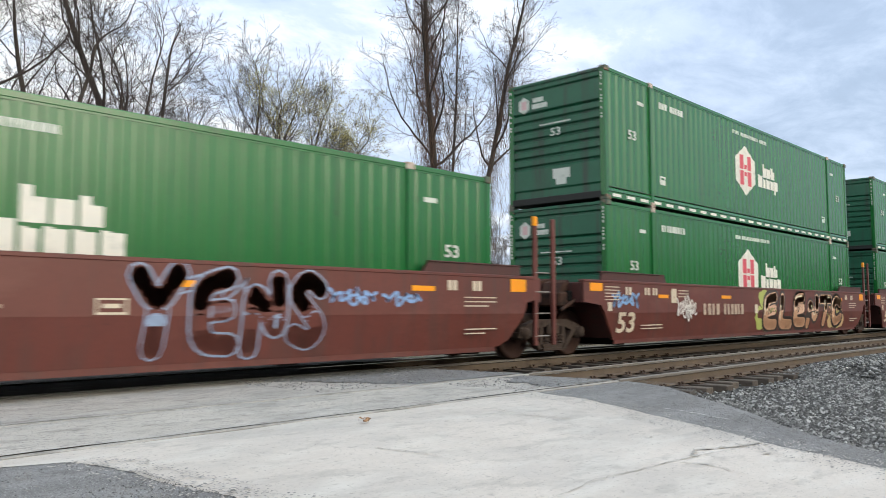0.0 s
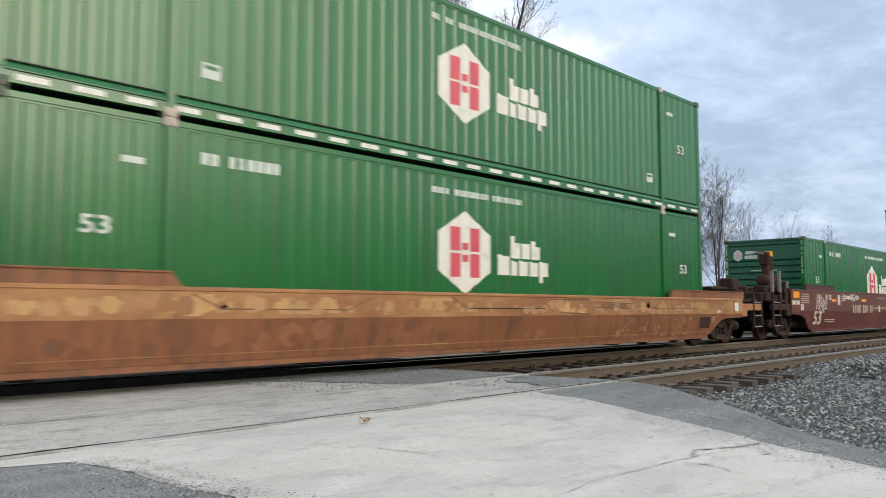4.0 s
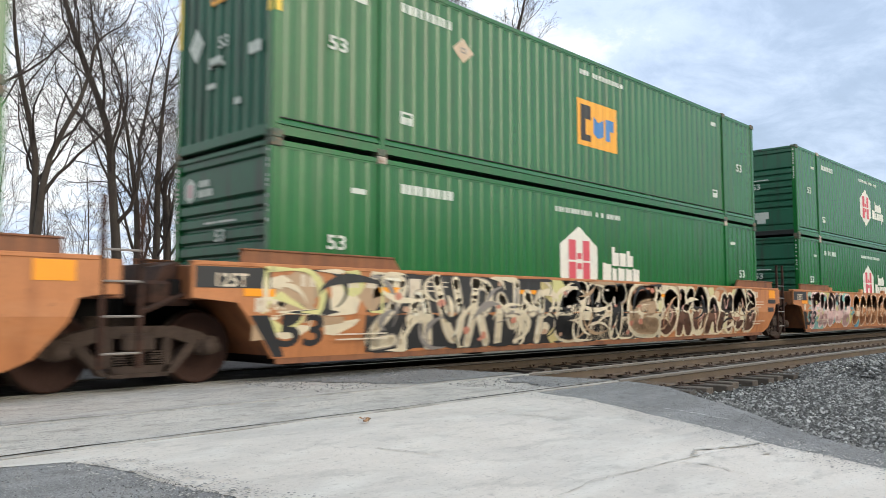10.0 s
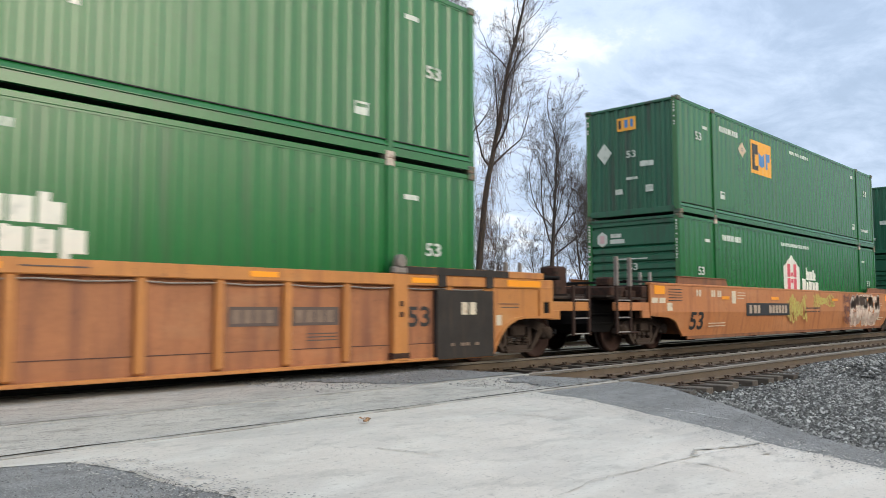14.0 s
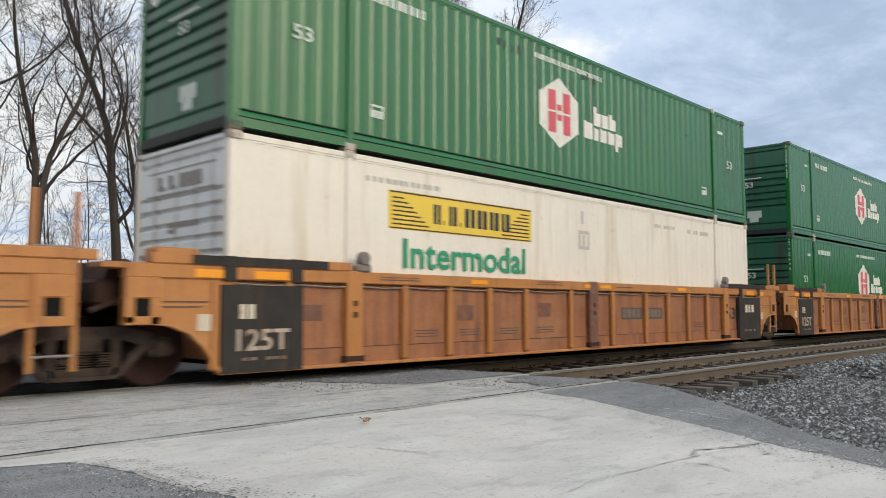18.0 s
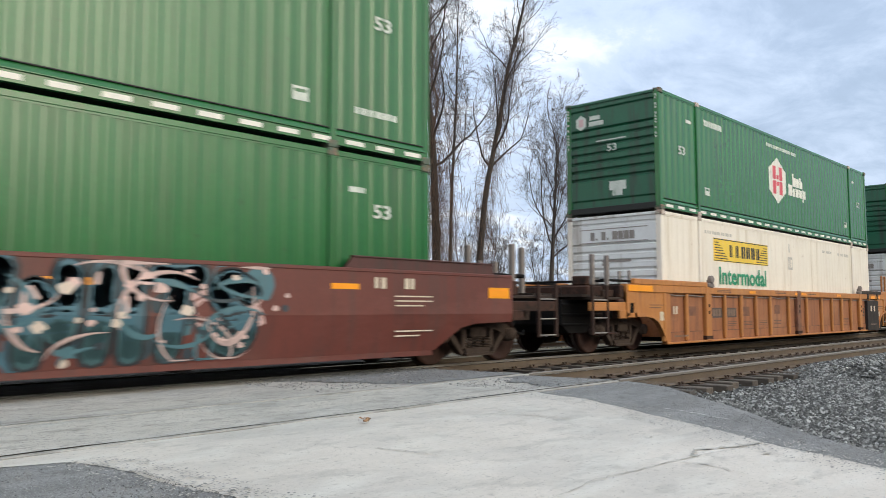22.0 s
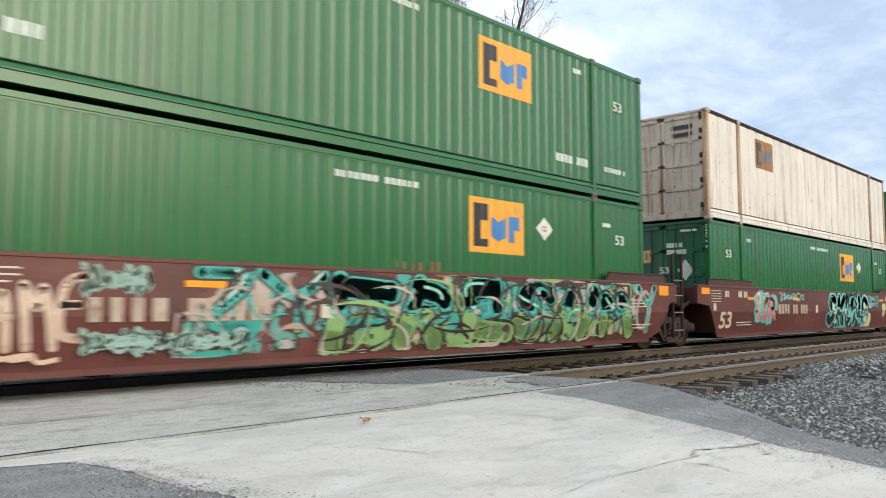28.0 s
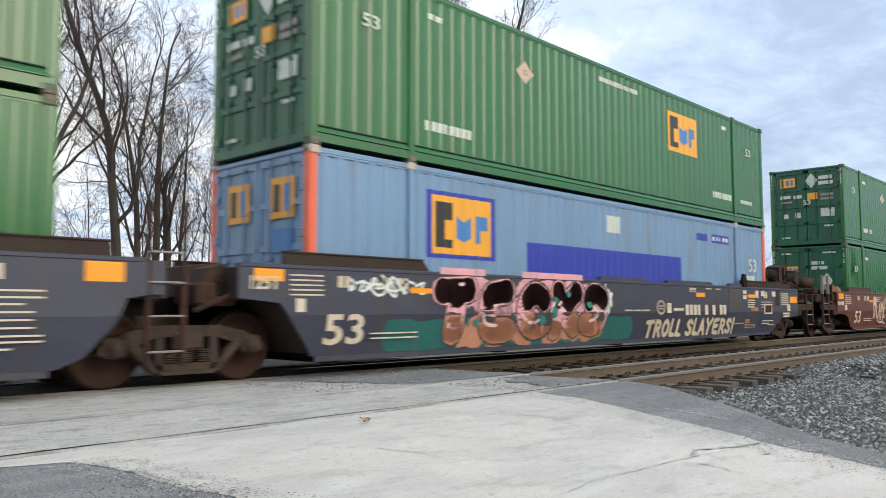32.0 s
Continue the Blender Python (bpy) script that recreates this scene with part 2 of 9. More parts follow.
SOOT = surface("sooty_smudge", (0.010, 0.030, 0.016), 0.6, vary=0.3, scale=6)
SMEAR_RUST = surface("rust_scrape", (0.17, 0.10, 0.04), 0.7, vary=0.3, scale=6)
RAIL_DUSTY = surface("dust_covered_rail_head", (0.36, 0.34, 0.31), 0.9, spec=0.2, vary=0.3, scale=4, dirt=(0.2, 0.19, 0.17), dirt_amount=0.5)
RAIL_DIRTY = surface("dirt_packed_rail_head", (0.19, 0.178, 0.16), 0.85, spec=0.3, vary=0.2, scale=4)
ORANGE_TAN = surface("tan_orange_paint", (0.38, 0.18, 0.064), 0.55, vary=0.18, scale=1.0, grain=20, dirt=(0.27, 0.10, 0.04), dirt_amount=0.7, streak=(0.6, 1, 1.2), bump=0.08, bump_scale=14)


def with_layers(mt, layers, turn=14):
    """Adds stains and specks over a surface: scale, from, to, tint, stretch, amount."""
    n, l = mt.node_tree.nodes, mt.node_tree.links
    b = n["Principled BSDF"]
    col = b.inputs["Base Color"].links[0].from_socket
    tc = n.new("ShaderNodeTexCoord")
    for k, (scale, lo, hi, tint, stretch, amount) in enumerate(layers):
        mp = n.new("ShaderNodeMapping")
        mp.inputs["Scale"].default_value = stretch
        mp.inputs["Rotation"].default_value = (0, 0, radians(turn))
        mp.inputs["Location"].default_value = (k * 1.7, 3.1 + 5 * k, 0)
        l.new(tc.outputs["Object"], mp.inputs[0])
        t = n.new("ShaderNodeTexNoise")
        t.inputs["Scale"].default_value, t.inputs["Detail"].default_value, t.inputs["Roughness"].default_value = scale, 5, 0.65
        l.new(mp.outputs[0], t.inputs["Vector"])
        mr = n.new("ShaderNodeMapRange")
        mr.inputs["From Min"].default_value, mr.inputs["From Max"].default_value, mr.inputs["To Max"].default_value = lo, hi, amount
        l.new(t.outputs["Fac"], mr.inputs["Value"])
        mix = n.new("ShaderNodeMix")
        mix.data_type = "RGBA"
        l.new(mr.outputs[0], mix.inputs["Factor"])
        l.new(col, mix.inputs["A"])
        mix.inputs["B"].default_value = (*tint, 1)
        col = mix.outputs["Result"]
    l.new(col, b.inputs["Base Color"])
    return mt


RUN = (2.6, 2.6, 0.22)
for paint, rust, dust in ((YELLOW, (0.17, 0.062, 0.026), (0.52, 0.27, 0.11)), (YELLOW_PANEL, (0.12, 0.05, 0.03), (0.42, 0.22, 0.11)), (ORANGE, (0.17, 0.06, 0.028), (0.55, 0.27, 0.13)), (ORANGE_TAN, (0.15, 0.06, 0.03), (0.60, 0.38, 0.17)), (ORANGE_DARK, (0.11, 0.045, 0.025), (0.36, 0.15, 0.06)),
                          (BROWN, (0.06, 0.022, 0.018), (0.21, 0.085, 0.065)), (SLATE, (0.024, 0.024, 0.029), (0.075, 0.08, 0.10))):
    with_layers(paint, ((2.4, 0.54, 0.7, rust, RUN, 0.5), (1.1, 0.52, 0.72, dust, (0.5, 1, 1.4), 0.4), (11.0, 0.64, 0.7, rust, (1, 1, 0.8), 0.6), (32.0, 0.66, 0.71, rust, (1, 1, 1), 0.6)), 0)
for paint in (GREEN, GREEN_FADED):
    with_layers(paint, ((1.6, 0.55, 0.75, (0.03, 0.09, 0.035), RUN, 0.5), (4.0, 0.66, 0.74, (0.02, 0.035, 0.022), (1, 1, 0.7), 0.45), (1.2, 0.58, 0.8, (0.07, 0.17, 0.07), (1.6, 1.6, 0.3), 0.35)), 0)
with_layers(WHITE_BOX, ((2.0, 0.56, 0.74, (0.6, 0.46, 0.34), RUN, 0.5), (7.0, 0.66, 0.72, (0.36, 0.22, 0.14), (1, 1, 0.6), 0.5)), 0)
with_layers(RUSTY_BOX, ((2.2, 0.56, 0.7, (0.30, 0.13, 0.06), RUN, 0.6), (9.0, 0.64, 0.7, (0.22, 0.09, 0.045), (1, 1, 0.6), 0.6)), 0)
# ---- mesh helpers ----
class Build:
    """Collects vertices and faces of one mesh."""

    def __init__(self):
        self.v, self.f, self.m = [], [], []

    def poly(self, pts, mi=0):
        i = len(self.v)
        self.v += [tuple(p) for p in pts]
        self.f.append(tuple(range(i, i + len(pts))))
        self.m.append(mi)

    def faces(self, pts, faces, mi=0):
        i = len(self.v)
        self.v += [tuple(p) for p in pts]
        for fc in faces:
            self.f.append(tuple(i + k for k in fc))
            self.m.append(mi)

    def box(self, x0, x1, y0, y1, z0, z1, c=0.0, mi=0):
        """A box, with its edges chamfered by c."""
        if c <= 0:
            p = [(x, y, z) for x in (x0, x1) for y in (y0, y1) for z in (z0, z1)]
            self.faces(p, [(0, 1, 3, 2), (4, 6, 7, 5), (0, 4, 5, 1), (2, 3, 7, 6), (0, 2, 6, 4), (1, 5, 7, 3)], mi)
            return
        X, Y, Z = (x0, x1), (y0, y1), (z0, z1)
        p, k = [], {}
        for i in (0, 1):
            for j in (0, 1):
                for q in (0, 1):
                    cx, cy, cz = X[i] + (c if i == 0 else -c), Y[j] + (c if j == 0 else -c), Z[q] + (c if q == 0 else -c)
                    for a, pt in enumerate(((X[i], cy, cz), (cx, Y[j], cz), (cx, cy, Z[q]))):
                        k[i, j, q, a] = len(p)
                        p.append(pt)
        fs = []
        for a in range(3):
            for s in (0, 1):
                ids = []
                for u, w in ((0, 0), (1, 0), (1, 1), (0, 1)):
                    t = [0, 0, 0]
                    t[a], t[(a + 1) % 3], t[(a + 2) % 3] = s, u, w
                    ids.append(k[(*t, a)])
                fs.append(tuple(ids if s else ids[::-1]))
        for a in range(3):
            b1, b2 = (a + 1) % 3, (a + 2) % 3
            for u in (0, 1):
                for w in (0, 1):
                    t0, t1 = [0, 0, 0], [0, 0, 0]
                    t0[a], t1[a] = 0, 1
                    t0[b1] = t1[b1] = u
                    t0[b2] = t1[b2] = w
                    ids = [k[(*t0, b1)], k[(*t1, b1)], k[(*t1, b2)], k[(*t0, b2)]]
                    fs.append(tuple(ids if u == w else ids[::-1]))
        for i in (0, 1):
            for j in (0, 1):
                for q in (0, 1):
                    ids = [k[i, j, q, a] for a in range(3)]
                    fs.append(tuple(ids if (i + j + q) % 2 else ids[::-1]))
        self.faces(p, fs, mi)

    def prism(self, pts, y0, y1, mi=0):
        """A polygon in x, z (anticlockwise seen from -y), pushed from y0 to y1."""
        n = len(pts)
        v = [(x, y0, z) for x, z in pts] + [(x, y1, z) for x, z in pts]
        fs = [tuple(range(n)), tuple(range(2 * n - 1, n - 1, -1))]
        fs += [(i, n + i, n + (i + 1) % n, (i + 1) % n) for i in range(n)]
        self.faces(v, fs, mi)

    def extrude_x(self, prof, x0, x1, mi=0):
        """A profile in y, z along x."""
        n = len(prof)
        v = [(x0, y, z) for y, z in prof] + [(x1, y, z) for y, z in prof]
        fs = [tuple(range(n)), tuple(range(2 * n - 1, n - 1, -1))]
        fs += [((i + 1) % n, i, n + i, n + (i + 1) % n)[::-1] for i in range(n)]
        self.faces(v, fs, mi)

    def tube(self, pts, radii, n=8, mi=0, caps=True):
        """A round bar along points."""
        i0 = len(self.v)
        pts = [Vector(p) for p in pts]
        for i, p in enumerate(pts):
            d = (pts[min(i + 1, len(pts) - 1)] - pts[max(i - 1, 0)]).normalized()
            a = d.orthogonal().normalized() if i == 0 else (a - d * a.dot(d)).normalized()
            b = d.cross(a)
            r = radii[i] if isinstance(radii, (list, tuple)) else radii
            for k in range(n):
                g = 2 * math.pi * k / n
                self.v.append(tuple(p + (a * math.cos(g) + b * math.sin(g)) * r))
        for i in range(len(pts) - 1):
            for k in range(n):
                q, q2 = i0 + i * n + k, i0 + i * n + (k + 1) % n
                self.f.append((q, q2, q2 + n, q + n))
                self.m.append(mi)
        if caps:
            self.f.append(tuple(i0 + k for k in range(n))[::-1])
            self.f.append(tuple(i0 + (len(pts) - 1) * n + k for k in range(n)))
            self.m += [mi, mi]

    def lathe_y(self, prof, n=24, mi=0, cx=0.0, cz=0.0):
        """A profile of (radius, y) turned about the y axis."""
        i0 = len(self.v)
        for r, y in prof:
            for k in range(n):
                g = 2 * math.pi * k / n
                self.v.append((cx + r * math.cos(g), y, cz + r * math.sin(g)))
        for i in range(len(prof) - 1):
            for k in range(n):
                q, q2 = i0 + i * n + k, i0 + i * n + (k + 1) % n
                self.f.append((q, q2, q2 + n, q + n))
                self.m.append(mi)

    def mesh(self, name, mats, smooth=False):
        me = bpy.data.meshes.new(name)
        me.from_pydata(self.v, [], self.f)
        for mt in (mats if isinstance(mats, (list, tuple)) else [mats]):
            me.materials.append(mt)
        if any(self.m):
            me.polygons.foreach_set("material_index", self.m)
        if smooth:
            me.polygons.foreach_set("use_smooth", [True] * len(self.f))
        me.update()
        return me


CACHE = {}


def cached(key, make):
    if key not in CACHE:
        CACHE[key] = make()
    return CACHE[key]


def part(name, me, parent, label="", at=(0, 0, 0), turn=0.0):
    """One mesh object under a thing or under a part."""
    ob = new(name, me)
    ob.parent = parent
    ob.location = at
    if turn:
        ob.rotation_euler = (0, 0, turn)
    if label:
        ob["label"] = label
    return ob


def thing(name, label, category, group="", kind="", at=(0, 0, 0)):
    ob = new(name)
    ob.empty_display_size = 0.3
    ob.location = at
    return tagged(ob, label, category, group, kind)


def words(text, height, mt, wide=1.0):
    """Lettering in the built-in font: lies in x, z and faces -y, its left foot at the origin."""
    def make():
        cu = bpy.data.curves.new("lettering", "FONT")
        cu.body, cu.size, cu.extrude, cu.resolution_u = text, height / 0.73, 0.002, 3
        cu.offset = height * 0.028
        ob = bpy.data.objects.new("lettering", cu)
        scene.collection.objects.link(ob)
        bpy.context.view_layer.update()
        me = bpy.data.meshes.new_from_object(ob.evaluated_get(bpy.context.evaluated_depsgraph_get()))
        bpy.data.objects.remove(ob)
        me.transform(Matrix.Rotation(radians(90), 4, "X") @ Matrix.Diagonal((wide, 1, 1, 1)))
        me.materials.clear()
        me.materials.append(mt)
        me.name = "lettering"
        return me
    return cached(("words", text, height, mt.name, wide), make)
# ---- containers ----
LEN, HALF, TALL, POST = 16.154, 1.295, 2.896, 1.981
SECTIONS = ((0.13, POST - 0.06), (POST + 0.06, LEN - POST - 0.06), (LEN - POST + 0.06, LEN - 0.13))
PITCH = {"fine": (0.277, 0.011), "wide": (0.62, 0.03), "deep": (0.277, 0.024)}


def folds(kind):
    """Bends of the corrugated side: x and how deep it lies."""
    pitch, deep = PITCH[kind]
    rows = []
    for a, b in SECTIONS:
        count = round((b - a) / pitch)
        p = (b - a) / count
        for i in range(count):
            steps = ((0, deep), (0.22, deep), (0.36, 0), (0.64, 0), (0.78, deep)) if kind != "wide" else ((0, deep), (0.06, 0), (0.82, 0), (0.9, deep), (0.97, deep))
            rows += [(a + p * (i + u), d) for u, d in steps]
        rows.append((b, rows[-5][1]))
    return rows


FOLDS = {k: folds(k) for k in PITCH}


def depth_at(x, kind):
    rows = FOLDS[kind]
    for (xa, da), (xb, db) in zip(rows, rows[1:]):
        if xa <= x <= xb:
            return da + (db - da) * (x - xa) / max(xb - xa, 1e-6)
    return 0.0


def dented_side(mt, kind):
    """A corrugated side whose trailing bay is pushed in along a slanting crease."""
    def make():
        b = Build()
        rows, ends = FOLDS[kind], [q[1] for q in SECTIONS]
        zs = [0.29, 2.8]
        push = lambda x, z: 0.0 if x > 1.75 or x < 0.2 else 0.13 * max(0, 1 - abs(x - (0.95 - 0.16 * (z - 1.6))) / 0.42) * max(0, 1 - abs(z - 1.75) / 0.95)
        for (xa, da), (xb, db) in zip(rows, rows[1:]):
            if xa in ends:
                continue
            zs = steps(0.29, 2.8, 16) if xa < 1.8 else [0.29, 2.8]
            for za, zb in zip(zs, zs[1:]):
                b.poly([(x, -HALF + 0.008 + d + push(x, z), z) for x, d, z in ((xa, da, za), (xb, db, za), (xb, db, zb), (xa, da, zb))])
        return b.mesh("side_panel", mt)
    return cached(("dented", mt.name, kind), make)


def side_mesh(mt, kind):
    def make():
        b = Build()
        rows = FOLDS[kind]
        ends = [s[1] for s in SECTIONS]
        for (xa, da), (xb, db) in zip(rows, rows[1:]):
            if xa in ends:
                continue
            b.poly([(xa, -HALF + 0.008 + da, 0.29), (xb, -HALF + 0.008 + db, 0.29), (xb, -HALF + 0.008 + db, 2.8), (xa, -HALF + 0.008 + da, 2.8)])
        return b.mesh("side_panel", mt)
    return cached(("side", mt.name, kind), make)


def wrap(b, x0, x1, lo, hi, kind="fine", mi=0, off=0.004, more=()):
    """Paint that follows the folds between x0 and x1; lo and hi give its lower and upper edge at x."""
    lo_f = lo if callable(lo) else (lambda x: lo)
    hi_f = hi if callable(hi) else (lambda x: hi)
    xs = sorted({x0, x1, *[m for m in more if x0 < m < x1], *[x for x, _ in FOLDS[kind] if x0 + 1e-4 < x < x1 - 1e-4]})
    y = [-HALF + 0.008 + depth_at(x, kind) - off for x in xs]
    for i in range(len(xs) - 1):
        a, c = xs[i], xs[i + 1]
        b.poly([(a, y[i], lo_f(a)), (c, y[i + 1], lo_f(c)), (c, y[i + 1], hi_f(c)), (a, y[i], hi_f(a))], mi)


def bars(b, x0, x1, z0, z1, n, seed, kind="fine", mi=0, gap=0.16, flat=None):
    """A line of writing too small to read: bars of its size."""
    r = random.Random(seed)
    w = (x1 - x0) / n

    def put(xa, xb, za, zb):
        if flat is None:
            wrap(b, xa, xb, za, zb, kind, mi)
        else:
            b.box(xa, xb, flat - 0.003, flat, za, zb, mi=mi)
    for i in range(n):
        if r.random() < 0.06:
            continue
        a, c = x0 + w * i, x0 + w * (i + 1 - gap)
        put(a, c - (c - a) * r.choice((0.0, 0.0, 0.25)), z0, z1)


def ring(b, x0, x1, z0, z1, t, kind="fine", mi=0, off=0.006):
    wrap(b, x0, x0 + t, z0, z1, kind, mi, off)
    wrap(b, x1 - t, x1, z0, z1, kind, mi, off)
    wrap(b, x0 + t, x1 - t, z0, z0 + t, kind, mi, off)
    wrap(b, x0 + t, x1 - t, z1 - t, z1, kind, mi, off)


def hexagon_logo(x, z):
    def make():
        b = Build()
        w, h = 0.65, 0.70
        sl = 0.38
        top = lambda q: z + h - sl * abs(q - x) / w
        low = lambda q: z - h + sl * abs(q - x) / w
        wrap(b, x - w, x + w, low, top, mi=0, more=(x,))
        for s in (-1, 1):
            wrap(b, x + s * 0.24 - 0.125, x + s * 0.24 + 0.125, z - 0.42, z - 0.02, mi=1, off=0.007)
            wrap(b, x + s * 0.24 - 0.125, x + s * 0.24 + 0.125, z + 0.02, z + 0.42, mi=1, off=0.007)
        wrap(b, x - 0.075, x + 0.075, z + 0.04, z + 0.16, mi=1, off=0.007)
        wrap(b, x - 0.075, x + 0.075, z - 0.16, z - 0.04, mi=1, off=0.007)
        return b.mesh("logo", [DECAL_WHITE, DECAL_RED])
    return cached(("hexlogo", x, z), make)


def block_lettering(x, z):
    """Two rows of plain bold white blocks beside the logo."""
    def make():
        b = Build()
        xa = x + 0.36
        for w, h, cut in ((0.28, 0.40, 0.12), (0.24, 0.28, 0.0), (0.26, 0.34, 0.1)):
            wrap(b, xa, xa + w * 0.45, z, z + h)
            wrap(b, xa + w * 0.45, xa + w, z, z + h - cut)
            xa += w + 0.05
        xa = x
        for w, h, low in ((0.32, 0.36, 0), (0.18, 0.27, 0), (0.26, 0.28, 0), (0.26, 0.27, 0), (0.27, 0.28, -0.12)):
            wrap(b, xa, xa + w * 0.4, z - 0.31 + low, z - 0.31 + h)
            wrap(b, xa + w * 0.4, xa + w, z - 0.31, z - 0.31 + h - 0.02)
            xa += w + 0.05
        return b.mesh("block_lettering", DECAL_WHITE)
    return cached(("blocks", x, z), make)


def panel_logo(x, z, kind="fine", frame_mt=None, w=0.75, h=0.48):
    def make():
        b = Build()
        if frame_mt:
            wrap(b, x - w - 0.1, x + w + 0.1, z - h - 0.07, z + h + 0.07, kind, 3, 0.003)
        wrap(b, x - w, x + w, z - h, z + h, kind, 0, 0.005)
        wrap(b, x - w * 0.86, x - w * 0.60, z - h * 0.78, z + h * 0.78, kind, 1, 0.008)
        wrap(b, x - w * 0.60, x - w * 0.34, z + h * 0.18, z + h * 0.78, kind, 1, 0.008)
        wrap(b, x - w * 0.60, x - w * 0.34, z - h * 0.78, z - h * 0.50, kind, 1, 0.008)
        wrap(b, x - w * 0.22, x + w * 0.30, lambda q: z - h * (0.55 - 0.6 * abs(q - x - w * 0.04) / w), lambda q: z + h * (0.15 + 0.8 * abs(q - x - w * 0.04) / w), kind, 2, 0.008, more=(x + w * 0.04,))
        wrap(b, x + w * 0.42, x + w * 0.62, z - h * 0.55, z + h * 0.42, kind, 2, 0.008)
        wrap(b, x + w * 0.62, x + w * 0.84, z - h * 0.08, z + h * 0.42, kind, 2, 0.008)
        return b.mesh("logo_panel", [DECAL_YELLOW, DECAL_BLACK, DECAL_BLUE, DARK_BLUE] if kind != "wide" else [FADED_PANEL, FADED_DARK, FADED_BLUE, DARK_BLUE])
    return cached(("panel", x, z, kind, frame_mt and frame_mt.name), make)


def diamond(x, z, mt, kind="fine"):
    def make():
        b = Build()
        r = 0.26
        wrap(b, x - r, x + r, lambda q: z - r * 0.85 * (1 - abs(q - x) / r), lambda q: z + r * 0.85 * (1 - abs(q - x) / r), kind, more=(x,))
        ring(b, x - 0.07, x + 0.07, z - 0.05, z + 0.05, 0.03, kind, 1, 0.007)
        return b.mesh("placard", [mt, GALV])
    return cached(("diamond", x, z, mt.name), make)


def end_ribbed(mt):
    """A front wall with pressed ledges that run across."""
    def make():
        b = Build()
        prof = [(0.05, 0.2), (0.05, 0.36), (0.02, 0.40), (0.02, 0.86)]
        for i in range(6):
            z = 0.9 + 0.21 * i
            prof += [(0.075, z), (0.075, z + 0.025), (0.022, z + 0.06), (0.022, z + 0.175)]
        prof += [(0.075, 2.16), (0.02, 2.2), (0.02, 2.62), (0.075, 2.63), (0.075, 2.67), (0.03, 2.7), (0.03, 2.8)]
        for (xa, za), (xb, zb) in zip(prof, prof[1:]):
            b.poly([(xa, 1.17, za), (xa, -1.17, za), (xb, -1.17, zb), (xb, 1.17, zb)])
        return b.mesh("front_wall", mt)
    return cached(("endribbed", mt.name), make)


def end_corrugated(mt):
    def make():
        b = Build()
        n = 9
        w = 2.34 / n
        for i in range(n):
            y = -1.17 + w * i
            st = [(0, 0.02), (0.2, 0.02), (0.35, 0.06), (0.75, 0.06), (0.9, 0.02), (1, 0.02)]
            for (ua, xa), (ub, xb) in zip(st, st[1:]):
                b.poly([(xb, y + w * ub, 0.2), (xa, y + w * ua, 0.2), (xa, y + w * ua, 2.8), (xb, y + w * ub, 2.8)])
        return b.mesh("front_wall", mt)
    return cached(("endcorr", mt.name), make)


def door_leaf(mt):
    def make():
        b = Build()
        w = 1.15
        b.box(0.045, 0.085, 0, w, 0.14, 2.8)
        for z0, z1 in ((0.14, 0.26), (0.78, 0.88), (1.42, 1.52), (2.06, 2.16), (2.68, 2.8)):
            b.box(0.02, 0.05, 0, w, z0, z1, 0.008)
        b.box(0.02, 0.05, 0, 0.1, 0.14, 2.8, 0.008)
        b.box(0.02, 0.05, w - 0.1, w, 0.14, 2.8, 0.008)
        return b.mesh("door_leaf", mt)
    return cached(("leaf", mt.name), make)


def plain(key, fn, name, mt, smooth=False):
    def make():
        b = Build()
        fn(b)
        return b.mesh(name, mt, smooth)
    return cached((key, mt.name if not isinstance(mt, (list, tuple)) else mt[0].name), make)


SMALL = ("stencil", "end_markings", "corner_stencil", "reflective_tape", "block_lettering")


